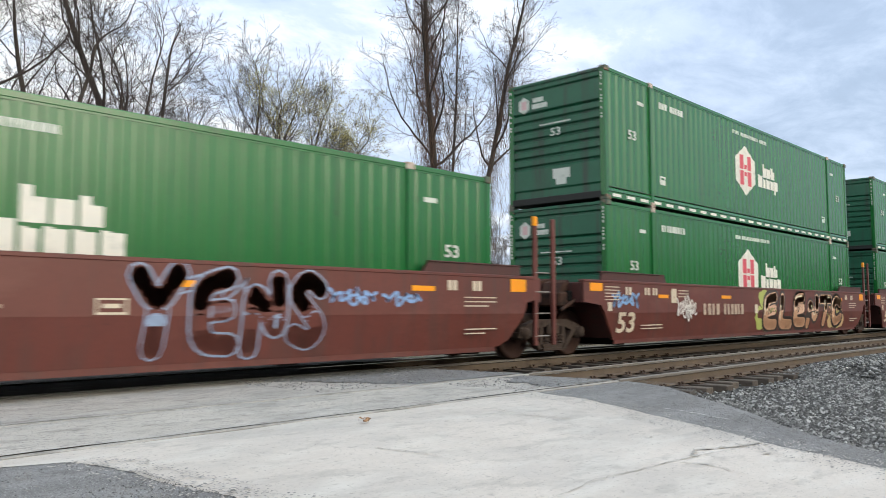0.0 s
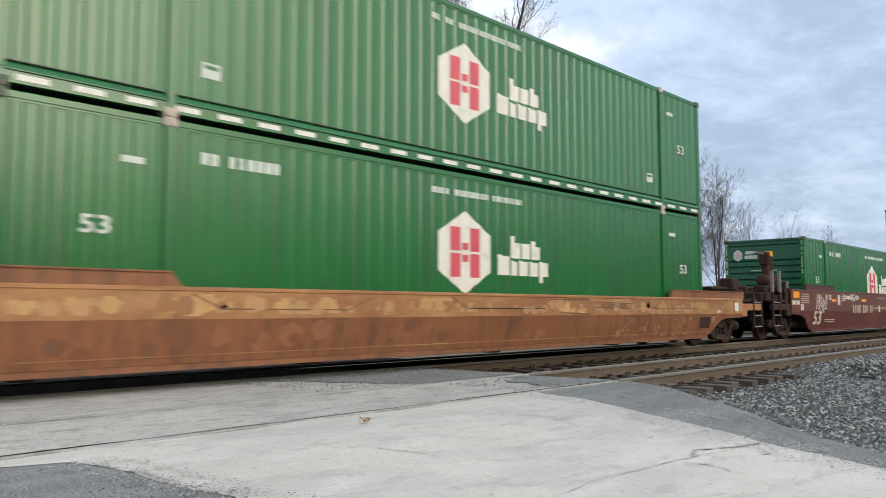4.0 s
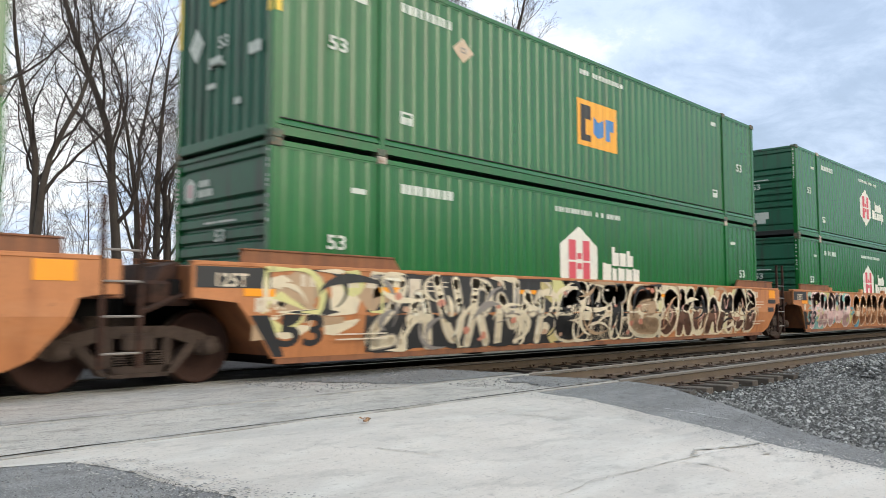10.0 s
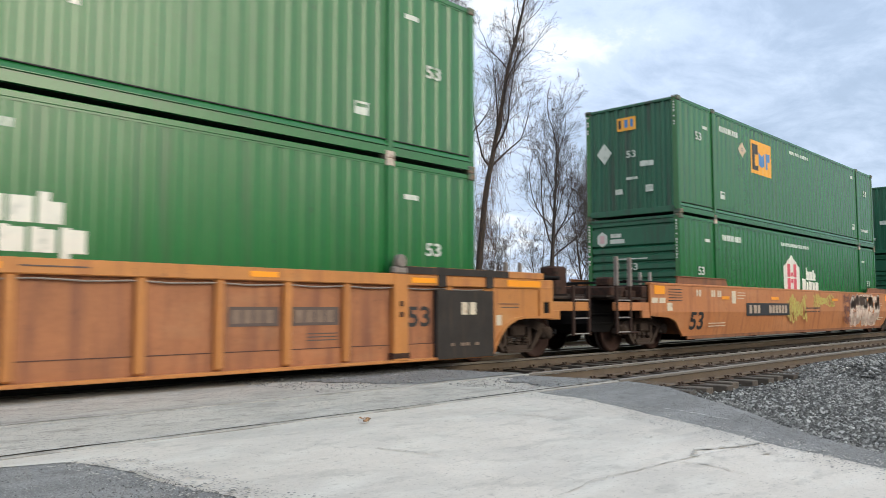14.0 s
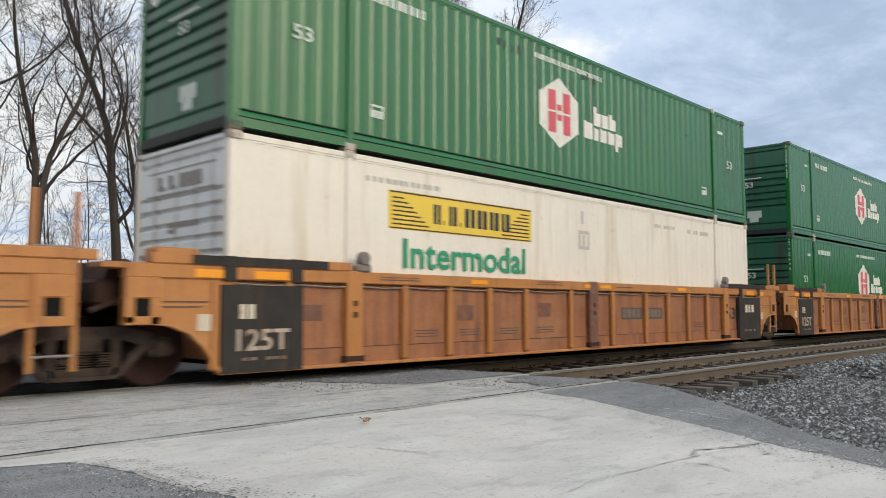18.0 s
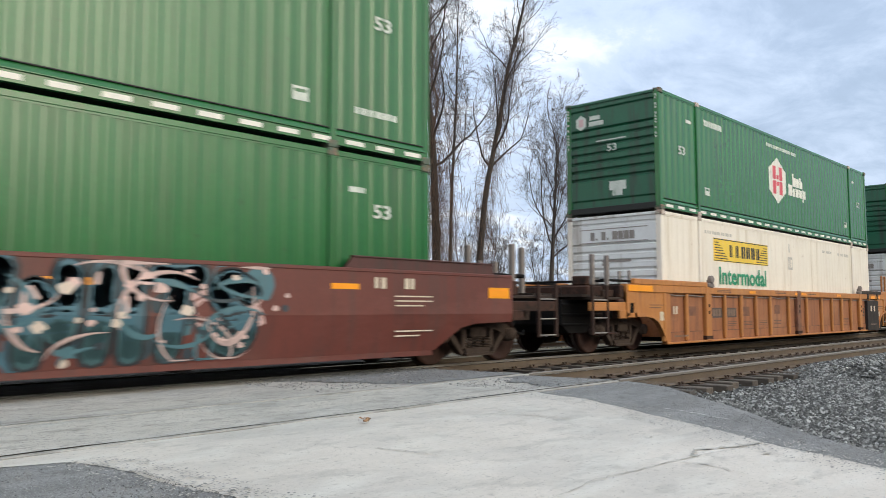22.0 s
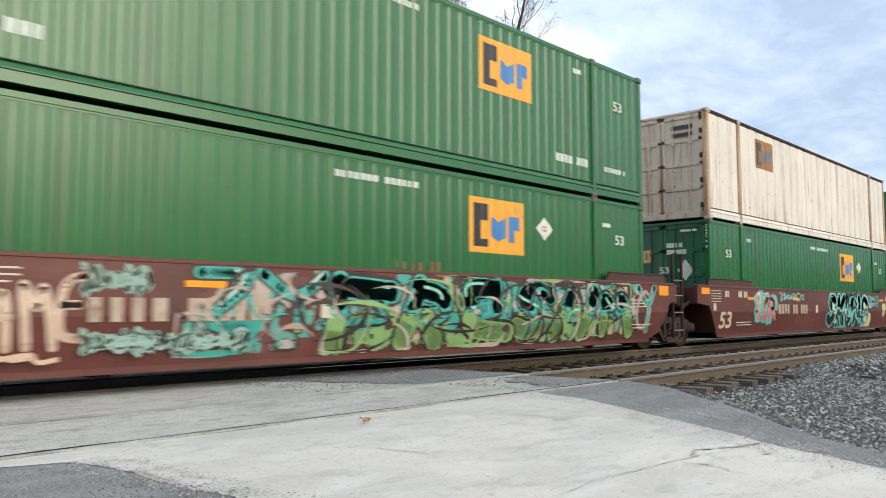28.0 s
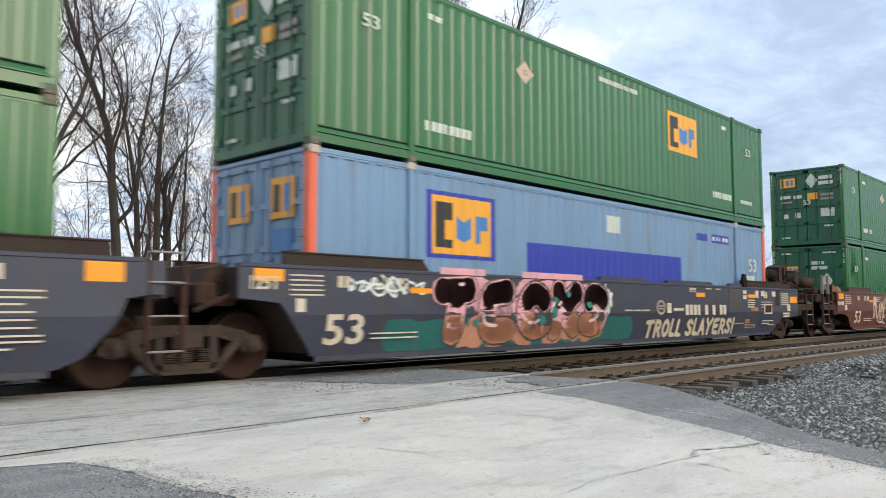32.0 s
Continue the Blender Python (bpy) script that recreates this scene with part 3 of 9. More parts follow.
def container(x0, z0, look_="hex", doors=False, dashes=False, seed=0, upper=True, label="", mark=(), green=None, stripes=False, smears=()):
    """A 53 ft domestic container whose trailing end stands at x0."""
    paint = {"hex": GREEN, "yellow": GREEN_FADED, "white": WHITE_BOX, "rusty": RUSTY_BOX, "blue": BLUE_BOX}[look_]
    paint = green or paint
    kind = {"rusty": "wide", "blue": "deep"}.get(look_, "fine")
    endp = {"hex": GREEN_END, "yellow": GREEN_END, "white": WHITE_END_SHADE, "rusty": RUSTY_END, "blue": BLUE_BOX}[look_]
    roofp = ROOF_GREEN if look_ in ("hex", "yellow") else paint
    ob = thing("shipping_container", label, "shipping container", "containers on the train", at=(x0, TRACK_Y, z0))
    ob["x0"] = x0
    sm = side_mesh(paint, kind)
    part("side_panel", dented_side(paint, kind) if seed == 24 else sm, ob)
    part("side_panel", sm, ob, at=(LEN, 0, 0), turn=math.pi)
    part("roof", plain("roof", lambda b: b.box(0.1, LEN - 0.1, -HALF + 0.03, HALF - 0.03, 2.80, 2.862, 0.01), "roof", roofp), ob)
    part("floor", plain("floor", lambda b: b.box(0.1, LEN - 0.1, -HALF + 0.05, HALF - 0.05, 0.06, 0.19), "floor", TRIM_AND_SEAM_SHADE), ob)

    def top_rail(b):
        b.box(0.08, LEN - 0.08, -HALF - 0.002, -HALF + 0.07, 2.79, 2.872, 0.008)
        b.box(0.1, LEN - 0.1, -HALF + 0.006, -HALF + 0.06, 2.765, 2.79)

    def bottom_rail(b):
        # a deep lower face, a groove, and a ledge that slopes back to the side wall
        b.extrude_x([(-HALF - 0.014, 0.05), (-(HALF - 0.06), 0.05), (-(HALF - 0.06), 0.29), (-(HALF - 0.03), 0.29), (-HALF - 0.012, 0.20), (-HALF - 0.012, 0.192),
                     (-(HALF - 0.014), 0.185), (-(HALF - 0.014), 0.172), (-HALF - 0.014, 0.165)], 0.08, LEN - 0.08)

    # Thin black strip that paints the shade line below the side panel.
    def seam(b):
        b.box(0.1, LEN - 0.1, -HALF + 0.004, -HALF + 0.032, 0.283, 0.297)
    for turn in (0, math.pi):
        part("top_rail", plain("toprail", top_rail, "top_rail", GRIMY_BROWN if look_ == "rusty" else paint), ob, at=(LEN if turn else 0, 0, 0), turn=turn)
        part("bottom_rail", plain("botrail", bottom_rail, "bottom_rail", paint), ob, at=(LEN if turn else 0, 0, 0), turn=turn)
        part("sealant_seam", plain("seam", seam, "sealant_seam", TRIM_AND_SEAM_SHADE), ob, "dark line painted for shade under the side panel", at=(LEN if turn else 0, 0, 0), turn=turn)

    def post(b):
        b.box(-0.062, 0.062, -HALF - 0.022, -HALF + 0.07, 0.04, 2.87, 0.014)

    def corner(b):
        b.box(0, 0.15, -HALF - 0.003, -HALF + 0.14, 0.05, 2.86, 0.02)

    def cast(b):
        b.box(-0.09, 0.09, -HALF - 0.026, -HALF + 0.15, 0.0, 0.118, 0.012)
    postp = ORANGE_POST if look_ == "blue" else (RUSTY_POST if look_ == "rusty" else paint)
    mid = plain("post", post, "post", RUSTY_POST if look_ == "rusty" else paint)
    crn = plain("corner", corner, "corner_post", postp)
    pale = plain("cast", cast, "post_casting", CASTING if look_ != "yellow" else CASTING_GREEN)
    dark = plain("cast", cast, "corner_casting", CASTING_GREEN if look_ in ("hex", "yellow") else CASTING)
    for s in (1, -1):
        for x in (POST, LEN - POST):
            part("post", mid, ob, at=(x if s > 0 else x, 0, 0), turn=0 if s > 0 else math.pi)
            for z in (0.0, TALL - 0.119):
                part("post_casting", pale, ob, at=(x, 0, z), turn=0 if s > 0 else math.pi)
        for x, turn in ((0, 0), (LEN, math.pi)):
            # the two corners that one turn serves lie on opposite sides
            if (s > 0):
                part("corner_post", crn, ob, at=(x, 0, 0), turn=turn)
                for z in (0.0, TALL - 0.119):
                    part("corner_casting", dark, ob, at=(x + (0.09 if x == 0 else -0.09), 0, z), turn=turn)
            else:
                mirror = plain("corner2", lambda b: b.box(0, 0.15, HALF - 0.14, HALF + 0.003, 0.05, 2.86, 0.02), "corner_post", postp)
                part("corner_post", mirror, ob, at=(x, 0, 0), turn=turn)
                for z in (0.0, TALL - 0.119):
                    part("corner_casting", dark, ob, at=(x + (0.09 if x == 0 else -0.09), 0, z), turn=math.pi - turn)
    head = plain("header", lambda b: b.box(0, 0.1, -1.2, 1.2, 2.8, 2.87, 0.01), "end_header", endp)
    sill = plain("endsill", lambda b: b.box(0, 0.1, -1.2, 1.2, 0.05, 0.2, 0.01), "end_sill", TRIM_AND_SEAM_SHADE if look_ == "hex" else endp)
    for x, turn in ((0, 0), (LEN, math.pi)):
        part("end_header", head, ob, at=(x, 0, 0), turn=turn)
        part("end_sill", sill, ob, at=(x, 0, 0), turn=turn)
    # ends: front wall and door end
    fx, ft, dx, dt = (LEN, math.pi, 0, 0) if doors else (0, 0, LEN, math.pi)
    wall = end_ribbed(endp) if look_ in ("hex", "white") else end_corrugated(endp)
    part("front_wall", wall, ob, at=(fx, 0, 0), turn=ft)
    leaf = door_leaf(endp)
    rod = plain("rod", lambda b: (b.tube([(0.0, 0, 0.1), (0.0, 0, 2.84)], 0.018, 6), [b.box(-0.02, 0.03, -0.05, 0.05, z, z + 0.06, 0.005) for z in (0.2, 0.9, 1.3, 2.0, 2.7)]), "lock_rod", endp)
    hinge = plain("hinge", lambda b: b.box(-0.012, 0.05, -0.05, 0.05, 0, 0.13, 0.01), "hinge", TRIM_AND_SEAM_SHADE if look_ == "rusty" else endp)
    for k, y in enumerate((-1.16, 0.01)):
        c, s = math.cos(dt), math.sin(dt)
        lf = part("door_leaf", leaf, ob, at=(dx - y * s, y * c, 0), turn=dt)
        for q in (0.34, 0.82):
            part("lock_rod", rod, lf, at=(0.012, q, 0))
        for z in (0.3, 0.95, 1.6, 2.25, 2.6):
            part("hinge", hinge, lf, at=(0.01, 0.03 if k == 0 else 1.12, z))
    # markings
    def put(name, me, lab="", at=(0, 0, 0)):
        o = part(name, me, ob, lab, at=at)
        if name in SMALL:
            o["kind"] = "stuff"
        return o
    if look_ == "hex":
        put("logo", hexagon_logo(7.3, 1.54), "white hexagon with red bars")
        put("block_lettering", block_lettering(8.16, 1.50), "bold white block lettering")
    if look_ in ("hex", "yellow"):
        zz = 1.44 if look_ == "hex" else 1.95
        for x in (0.94, 14.95):
            put("size_number", words("53", 0.21, STENCIL, 1.3), "white painted number", (x, -HALF - 0.003, zz if seed != 11 else 1.44))

        def small(b):
            if doors:
                bars(b, 2.37, 2.71, 2.43, 2.53, 2, seed)
            else:
                bars(b, 2.4, 3.6, 2.38, 2.53, 9, seed)
                for xa in (2.38, 13.47):
                    wrap(b, xa, xa + 0.27, 0.58, 0.66)
                    ring(b, xa, xa + 0.27, 0.66, 0.78, 0.035)
                wrap(b, 1.4, 1.68, 2.28, 2.36)
            if look_ == "hex":
                wrap(b, 14.5, 14.8, 2.3, 2.38)
                bars(b, 6.5, 8.9, 2.48, 2.58, 22, seed + 1)
            else:
                if upper and seed != 11:
                    bars(b, 14.6, 15.45, 0.58, 0.68, 9, seed + 3)
                if upper:
                    wrap(b, 13.46, 13.74, 2.46, 2.56)
                else:
                    wrap(b, 14.5, 14.8, 2.3, 2.38)
                bars(b, 7.4, 9.1, 2.5, 2.6, 14, seed + 4)
        put("stencil", cached(("small", look_, seed, doors), lambda: (lambda b: (small(b), b.mesh("stencil", STENCIL))[1])(Build())), "small white stencil bars")
    if look_ == "yellow":
        for x, z in mark:
            put("logo_panel", panel_logo(x, z), "orange-yellow panel with dark and blue shapes")
        dxm = 3.85 if not doors else (4.95 if upper else 12.45)
        faded = upper and seed != 21
        put("placard", diamond(dxm, 2.1 if upper or doors else 1.65, TAN_PLACARD if faded else DECAL_WHITE), "sun-faded tan diamond placard" if faded else "white diamond placard")
        if doors:
            bb = cached(("load", seed), lambda: (lambda b: (bars(b, 2.3, 3.45, 0.58, 0.74, 8, seed), bars(b, 12.85, 14.0, 0.58, 0.74, 8, seed), b.mesh("stencil", STENCIL))[2])(Build()))
            put("stencil", bb)
    if look_ == "rusty":
        put("logo_panel", panel_logo(3.78, 2.15, "wide", w=0.66, h=0.42), "faded brown-orange panel")
    if look_ == "blue":
        put("logo_panel", panel_logo(3.2, 1.97, "deep", DARK_BLUE), "yellow panel framed in dark blue")
        for q in ((4.95, 11.0, 1.05, 1.82), (11.9, 12.5, 2.3, 2.48), (12.75, 13.8, 2.28, 2.5)):
            put("stripe", cached(("bluestripe", q), lambda: (lambda b: (wrap(b, *q, "deep", off=0.002), b.mesh("stripe", DARK_BLUE))[1])(Build())), "dark blue painted block")
        put("stencil", cached("bluew", lambda: (lambda b: (wrap(b, 7.73, 8.24, 2.2, 2.56, "deep"), bars(b, 12.8, 13.7, 2.34, 2.44, 8, 5, "deep"), wrap(b, 14.9, 15.4, 1.25, 1.5, "deep"), b.mesh("stencil", STENCIL))[3])(Build())), "white painted blocks")
        put("size_number", words("53", 0.36, STENCIL, 1.15), "white painted number", (14.95, -HALF - 0.003, 1.62))
    if look_ == "white":
        def sign(b):
            wrap(b, 2.75, 6.36, 1.82, 2.42, mi=0)
            wrap(b, 2.78, 6.33, 2.385, 2.41, mi=1, off=0.007)
            wrap(b, 2.78, 6.33, 1.83, 1.85, mi=1, off=0.007)
            x = 3.75
            for w in (0.17, 0.07, 0.2, 0.08, 0.26, 0.26, 0.26, 0.24):
                wrap(b, x, x + w * 0.4, 1.96, 2.28 if w > 0.1 else 2.03, mi=1, off=0.007)
                if w > 0.1:
                    wrap(b, x + w * 0.55, x + w, 1.96, 2.28, mi=1, off=0.007)
                x += w + 0.06
            for s in (0, 1):
                for k in range(7):
                    za, wd = 1.89 + 0.068 * k, 0.8 - 0.09 * k
                    wrap(b, *((2.84, 2.84 + wd) if s == 0 else (6.27 - wd, 6.27)), za, za + 0.024, mi=1, off=0.007)
        put("sign_panel", cached("sign", lambda: (lambda b: (sign(b), b.mesh("sign_panel", [DECAL_LEMON, DECAL_BLACK, DECAL_YELLOW]))[1])(Build())), "yellow panel with black block lettering")
        put("lettering", words("Intermodal", 0.46, DECAL_GREEN, 1.13), "bold green word", (3.02, -HALF - 0.003, 1.24))
        gb = cached("whitest", lambda: (lambda b: (bars(b, 2.3, 3.9, 2.5, 2.58, 12, 3), bars(b, 11.0, 12.0, 2.45, 2.53, 9, 4), bars(b, 12.6, 13.8, 2.42, 2.52, 10, 8),
                                              ring(b, 7.9, 8.3, 1.78, 2.16, 0.07), wrap(b, 8.06, 8.14, 1.86, 2.08), wrap(b, 8.0, 8.1, 2.3, 2.56), b.mesh("stencil", FAINT_GREY))[6])(Build()))
        put("stencil", gb, "faint grey stencil bars")
    if stripes:
        for y in (-1.22, 1.22):
            put("corner_stripe", plain("cstripe", lambda b: b.box(-0.006, 0.0, -0.05, 0.05, 1.75, 2.7), "corner_stripe", DECAL_LEMON), "yellow warning stripe", (0, y, 0))
        put("corner_stripe", plain("cstripe2", lambda b: b.box(0.03, 0.13, -HALF - 0.009, -HALF - 0.002, 1.75, 2.7), "corner_stripe", DECAL_LEMON), "yellow warning stripe")
    for xa, xb, za, zb, mt in smears:
        def smear(b, xa=xa, xb=xb, za=za, zb=zb):
            q = random.Random(int(xa * 100))
            x = xa
            while x < xb:
                wdt = q.uniform(0.03, 0.12)
                wrap(b, x, x + wdt, za + q.uniform(0, 0.5) * (zb - za), zb - q.uniform(0, 0.3) * (zb - za))
                x += wdt + q.uniform(0.03, 0.2)
        o = put("scrape", cached(("smear", xa, za, mt.name), lambda: (lambda b: (smear(b), b.mesh("scrape", mt))[1])(Build())), "smeared scrape marks")
        o["kind"] = "stuff"
    if dashes:
        def dash(b):
            for i in range(27):
                x = 0.25 + i * 0.59
                b.box(x, x + 0.34, -HALF - 0.018, -HALF - 0.013, 0.085, 0.15)
        put("reflective_tape", plain("dash", dash, "reflective_tape", DECAL_WHITE), "dashed white reflective tape")
    # markings on the trailing end

    def endbars(b):
        q = random.Random(seed + 9)
        def rect(ya, yb, za, zb, mi=0, x=0.012):
            b.poly([(x, ya, za), (x, yb, za), (x, yb, zb), (x, ya, zb)][::-1] if ya < yb else [(x, yb, za), (x, ya, za), (x, ya, zb), (x, yb, zb)][::-1], mi)
        if look_ == "hex":
            b.poly([(0.012, 0.85 + 0.17 * math.cos(a), 2.37 + 0.2 * math.sin(a)) for a in [math.pi / 6 + k * math.pi / 3 for k in range(6)]][::-1])
            rect(0.92, 0.78, 2.27, 2.47, 1, 0.01)
            rect(0.6, 0.3, 2.4, 2.5)
            rect(0.62, 0.2, 2.25, 2.36)
            rect(0.42, -0.42, 1.83, 1.86, x=0.016)
            rect(0.06, -0.4, 0.58, 0.8)
            rect(-0.02, -0.3, 0.44, 0.58)
        elif look_ == "yellow":
            zl = 0.0 if upper else -0.4
            for ya in (0.75,) if doors else (0.2,):
                rect(ya + 0.16, ya - 0.38, 2.22 + zl * doors, 2.56 + zl * doors, 2)
                rect(ya + 0.12, ya + 0.04, 2.28 + zl * doors, 2.5 + zl * doors, 3, 0.01)
                rect(ya - 0.05, ya - 0.15, 2.3 + zl * doors, 2.5 + zl * doors, 4, 0.01)
                rect(ya - 0.22, ya - 0.3, 2.3 + zl * doors, 2.5 + zl * doors, 4, 0.01)
            if doors:
                for ya, yb, za, zb, mi in (((-0.45, -0.92, 2.42, 2.55, 0), (-0.45, -0.95, 2.22, 2.35, 0), (-0.05, -0.4, 1.7, 1.95, 2), (-0.5, -0.95, 1.8, 1.9, 5), (-0.5, -0.95, 1.66, 1.75, 5), (-0.5, -0.97, 1.05, 1.35, 0), (0.92, 0.55, 1.8, 1.92, 0), (0.45, 0.15, 1.78, 1.9, 0), (0.9, 0.5, 1.62, 1.7, 5),
                                            (0.85, 0.65, 1.05, 1.22, 0), (0.4, 0.2, 1.05, 1.25, 0), (0.9, 0.6, 0.3, 0.36, 0), (-0.6, -0.9, 0.68, 0.74, 0)) if upper else ((-0.1, -0.4, 2.2, 2.32, 0), (-0.45, -0.55, 2.2, 2.32, 0), (-0.1, -0.65, 2.02, 2.14, 0), (0.95, 0.6, 2.6, 2.66, 0), (-0.5, -0.95, 2.6, 2.66, 0))):
                    rect(ya, yb, za, zb, mi)
            else:
                for k in range(5):
                    ya, za = q.uniform(-0.9, 0.5), q.choice((0.6, 0.95, 1.25))
                    rect(ya, ya - q.uniform(0.15, 0.4), za, za + q.uniform(0.06, 0.18))
            c, zc = (0.75, 1.7) if not doors else ((-0.2, 2.4) if upper else (-0.62, 1.6))
            b.poly([(0.011, c + 0.22, zc), (0.011, c, zc - 0.28), (0.011, c - 0.22, zc), (0.011, c, zc + 0.28)])
        elif look_ == "blue":
            for ya in (0.5, -0.65):
                rect(ya + 0.3, ya - 0.3, 1.9, 2.5, 2)
                rect(ya + 0.22, ya + 0.06, 2.0, 2.4, 3, 0.01)
                rect(ya - 0.04, ya - 0.2, 2.0, 2.4, 4, 0.01)
            rect(-0.4, -0.9, 1.4, 1.75, 4)
        elif look_ == "white":
            for za in (2.2, 2.53):
                rect(0.95, -0.95, za, za + 0.02, 5)
            for k, wd in enumerate((0.12, 0.05, 0.12, 0.05, 0.14, 0.14, 0.14, 0.13)):
                ya = 0.62 - 0.155 * k
                rect(ya, ya - wd, 2.27, 2.47 if wd > 0.06 else 2.32, 5, 0.01)
            rect(0.3, -0.5, 1.72, 1.78, 5)
            rect(0.3, 0.1, 1.64, 1.7, 5)
            rect(0.55, 0.4, 1.2, 1.36, 5)
        else:
            for k in range(2):
                rect(-0.3, -0.9, 2.42 - k * 0.2, 2.52 - k * 0.2, 3)
    put("end_markings", cached(("endm", look_, doors, seed), lambda: (lambda b: (endbars(b), b.mesh("end_markings", [STENCIL, FADED_PINK, DECAL_YELLOW, DECAL_BLACK, DECAL_BLUE, GALV]))[1])(Build())), "small painted marks")
    if look_ in ("hex", "yellow"):
        e = put("size_number", words("53", 0.18, STENCIL, 1.2), "white painted number")
        e.rotation_euler, e.location = (0, 0, -math.pi / 2), (0.008, 0.12, 1.52 if look_ == "yellow" else 1.56)

        def corner_marks(b):
            q = random.Random(seed + 3)
            for y in (-1.25, 1.2):
                z = 2.75
                while z > (1.75 if look_ == "hex" else 2.2):
                    h = q.uniform(0.03, 0.06)
                    b.poly([(-0.004, y + 0.05, z - h), (-0.004, y + 0.01, z - h), (-0.004, y + 0.01, z), (-0.004, y + 0.05, z)])
                    z -= h + q.choice((0.025, 0.03, 0.09))
        put("corner_stencil", cached(("cm", look_, seed), lambda: (lambda b: (corner_marks(b), b.mesh("corner_stencil", STENCIL))[1])(Build())))
    return ob
# ---- well cars ----
CAR = 1.515           # half the width of a well car over its sides
WHEEL_R, AXLE = 0.455, 0.90
KEYED, WHEELS = [], []


def wheelset_mesh():
    def make():
        b = Build()
        for s in (1, -1):
            prof = [(0.10, 0.66), (0.16, 0.665), (0.20, 0.70), (0.34, 0.735), (0.385, 0.70), (WHEEL_R - 0.005, 0.70), (WHEEL_R, 0.71), (WHEEL_R + 0.004, 0.80), (WHEEL_R - 0.01, 0.822), (0.40, 0.822),
                    (0.375, 0.775), (0.22, 0.79), (0.17, 0.83), (0.10, 0.835), (0.09, 0.90), (0.0, 0.90)]
            p = [(r, s * y) for r, y in prof]
            b.lathe_y(p if s < 0 else p[::-1], 28)
            b.lathe_y([(r, s * y) for r, y in ((WHEEL_R + 0.028, 0.675), (WHEEL_R + 0.028, 0.70), (WHEEL_R, 0.715))][::-1 if s > 0 else 1], 28, 1)
        b.tube([(0, -0.7, 0), (0, 0.7, 0)], 0.085, 10)
        return b.mesh("wheelset", [WHEEL, TREAD], True)
    return cached("wheelset", make)


def side_frame_mesh():
    """The cast side frame of a truck: arched top, spring window and two pedestals."""
    def make():
        b = Build()
        y0, y1 = -1.08, -0.93
        top = [(-1.08, 0.50), (-0.80, 0.66), (-0.45, 0.74), (0.45, 0.74), (0.80, 0.66), (1.08, 0.50)]
        b.prism([(-1.1, 0.42), (-0.98, 0.37), (-0.76, 0.48), (-0.40, 0.60), (0.40, 0.60), (0.76, 0.48), (0.98, 0.37), (1.1, 0.42), *top[::-1]], y0, y1)
        b.prism([(-0.30, 0.17), (0.30, 0.17), (0.34, 0.28), (-0.34, 0.28)], y0, y1)
        for s in (1, -1):
            q = [(s * 0.34, 0.17), (s * 0.62, 0.52), (s * 0.76, 0.50), (s * 0.44, 0.17)]
            b.prism(q[::-1] if s > 0 else q, y0, y1)
            b.box(s * 0.36 - 0.06, s * 0.36 + 0.06, y0, y1, 0.26, 0.62, 0.015)
            b.box(s * AXLE - 0.15, s * AXLE + 0.15, y0 - 0.02, y1, 0.38, 0.60, 0.03)
        b.prism([(-0.34, 0.145), (0.34, 0.145), (0.40, 0.19), (-0.40, 0.19)], y0 - 0.05, y1)
        return b.mesh("side_frame", CAST_STEEL)
    return cached("sideframe", make)


def truck(parent, x):
    bol = plain("bolster", lambda b: (b.box(-0.2, 0.2, -1.12, 1.12, 0.44, 0.66, 0.03), b.box(-0.35, 0.35, -0.4, 0.4, 0.62, 0.86, 0.03)), "truck_bolster", CAST_STEEL)
    tr = part("truck", bol, parent, "rusty cast-steel truck", at=(x, 0, 0))
    cap = plain("cap", lambda b: (b.lathe_y([(0.0, -1.17), (0.06, -1.17), (0.075, -1.15), (0.11, -1.14), (0.115, -1.05), (0.13, -1.04), (0.13, -0.85)], 14)), "bearing_cap", CAST_STEEL, True)

    def coils(b):
        for k in range(3):
            b.tube([(-0.22 + 0.22 * k + 0.075 * math.cos(a), -1.02 + 0.075 * math.sin(a), 0.285 + 0.0195 * i) for i, a in enumerate([j * 2 * math.pi / 6 for j in range(0, 9)] * 1)], 0.016, 5)
            for j in range(6):
                z = 0.295 + 0.027 * j
                b.box(-0.30 + 0.22 * k, -0.14 + 0.22 * k, -1.10, -0.94, z, z + 0.014, 0.004)
    spring = plain("springs", coils, "spring_nest", CAST_STEEL)
    fr = side_frame_mesh()
    for t in (0, math.pi):
        part("side_frame", fr, tr, turn=t)
        part("spring_nest", spring, tr, turn=t)["kind"] = "stuff"
        for s in (1, -1):
            part("bearing_cap", cap, tr, at=(s * AXLE, 0, 0.485) if t == 0 else (s * AXLE, 0, 0.485), turn=t)
    for s in (1, -1):
        w = part("wheelset", wheelset_mesh(), tr, at=(s * AXLE, 0, WHEEL_R + 0.004))
        WHEELS.append((w, s * AXLE))
    return tr


def ribbon(b, pts, w, y, mi, taper=0.0):
    """A flat brush stroke in x, z at depth y."""
    n = len(pts)
    L, R = [], []
    for i, (x, z) in enumerate(pts):
        xa, za = pts[max(i - 1, 0)]
        xb, zb = pts[min(i + 1, n - 1)]
        dx, dz = xb - xa, zb - za
        q = math.hypot(dx, dz) or 1
        ww = w * (1 - taper * abs(2 * i / (n - 1) - 1)) / 2
        L.append((x - dz / q * ww, y, z + dx / q * ww))
        R.append((x + dz / q * ww, y, z - dx / q * ww))
    for i in range(n - 1):
        b.poly([R[i], R[i + 1], L[i + 1], L[i]], mi)


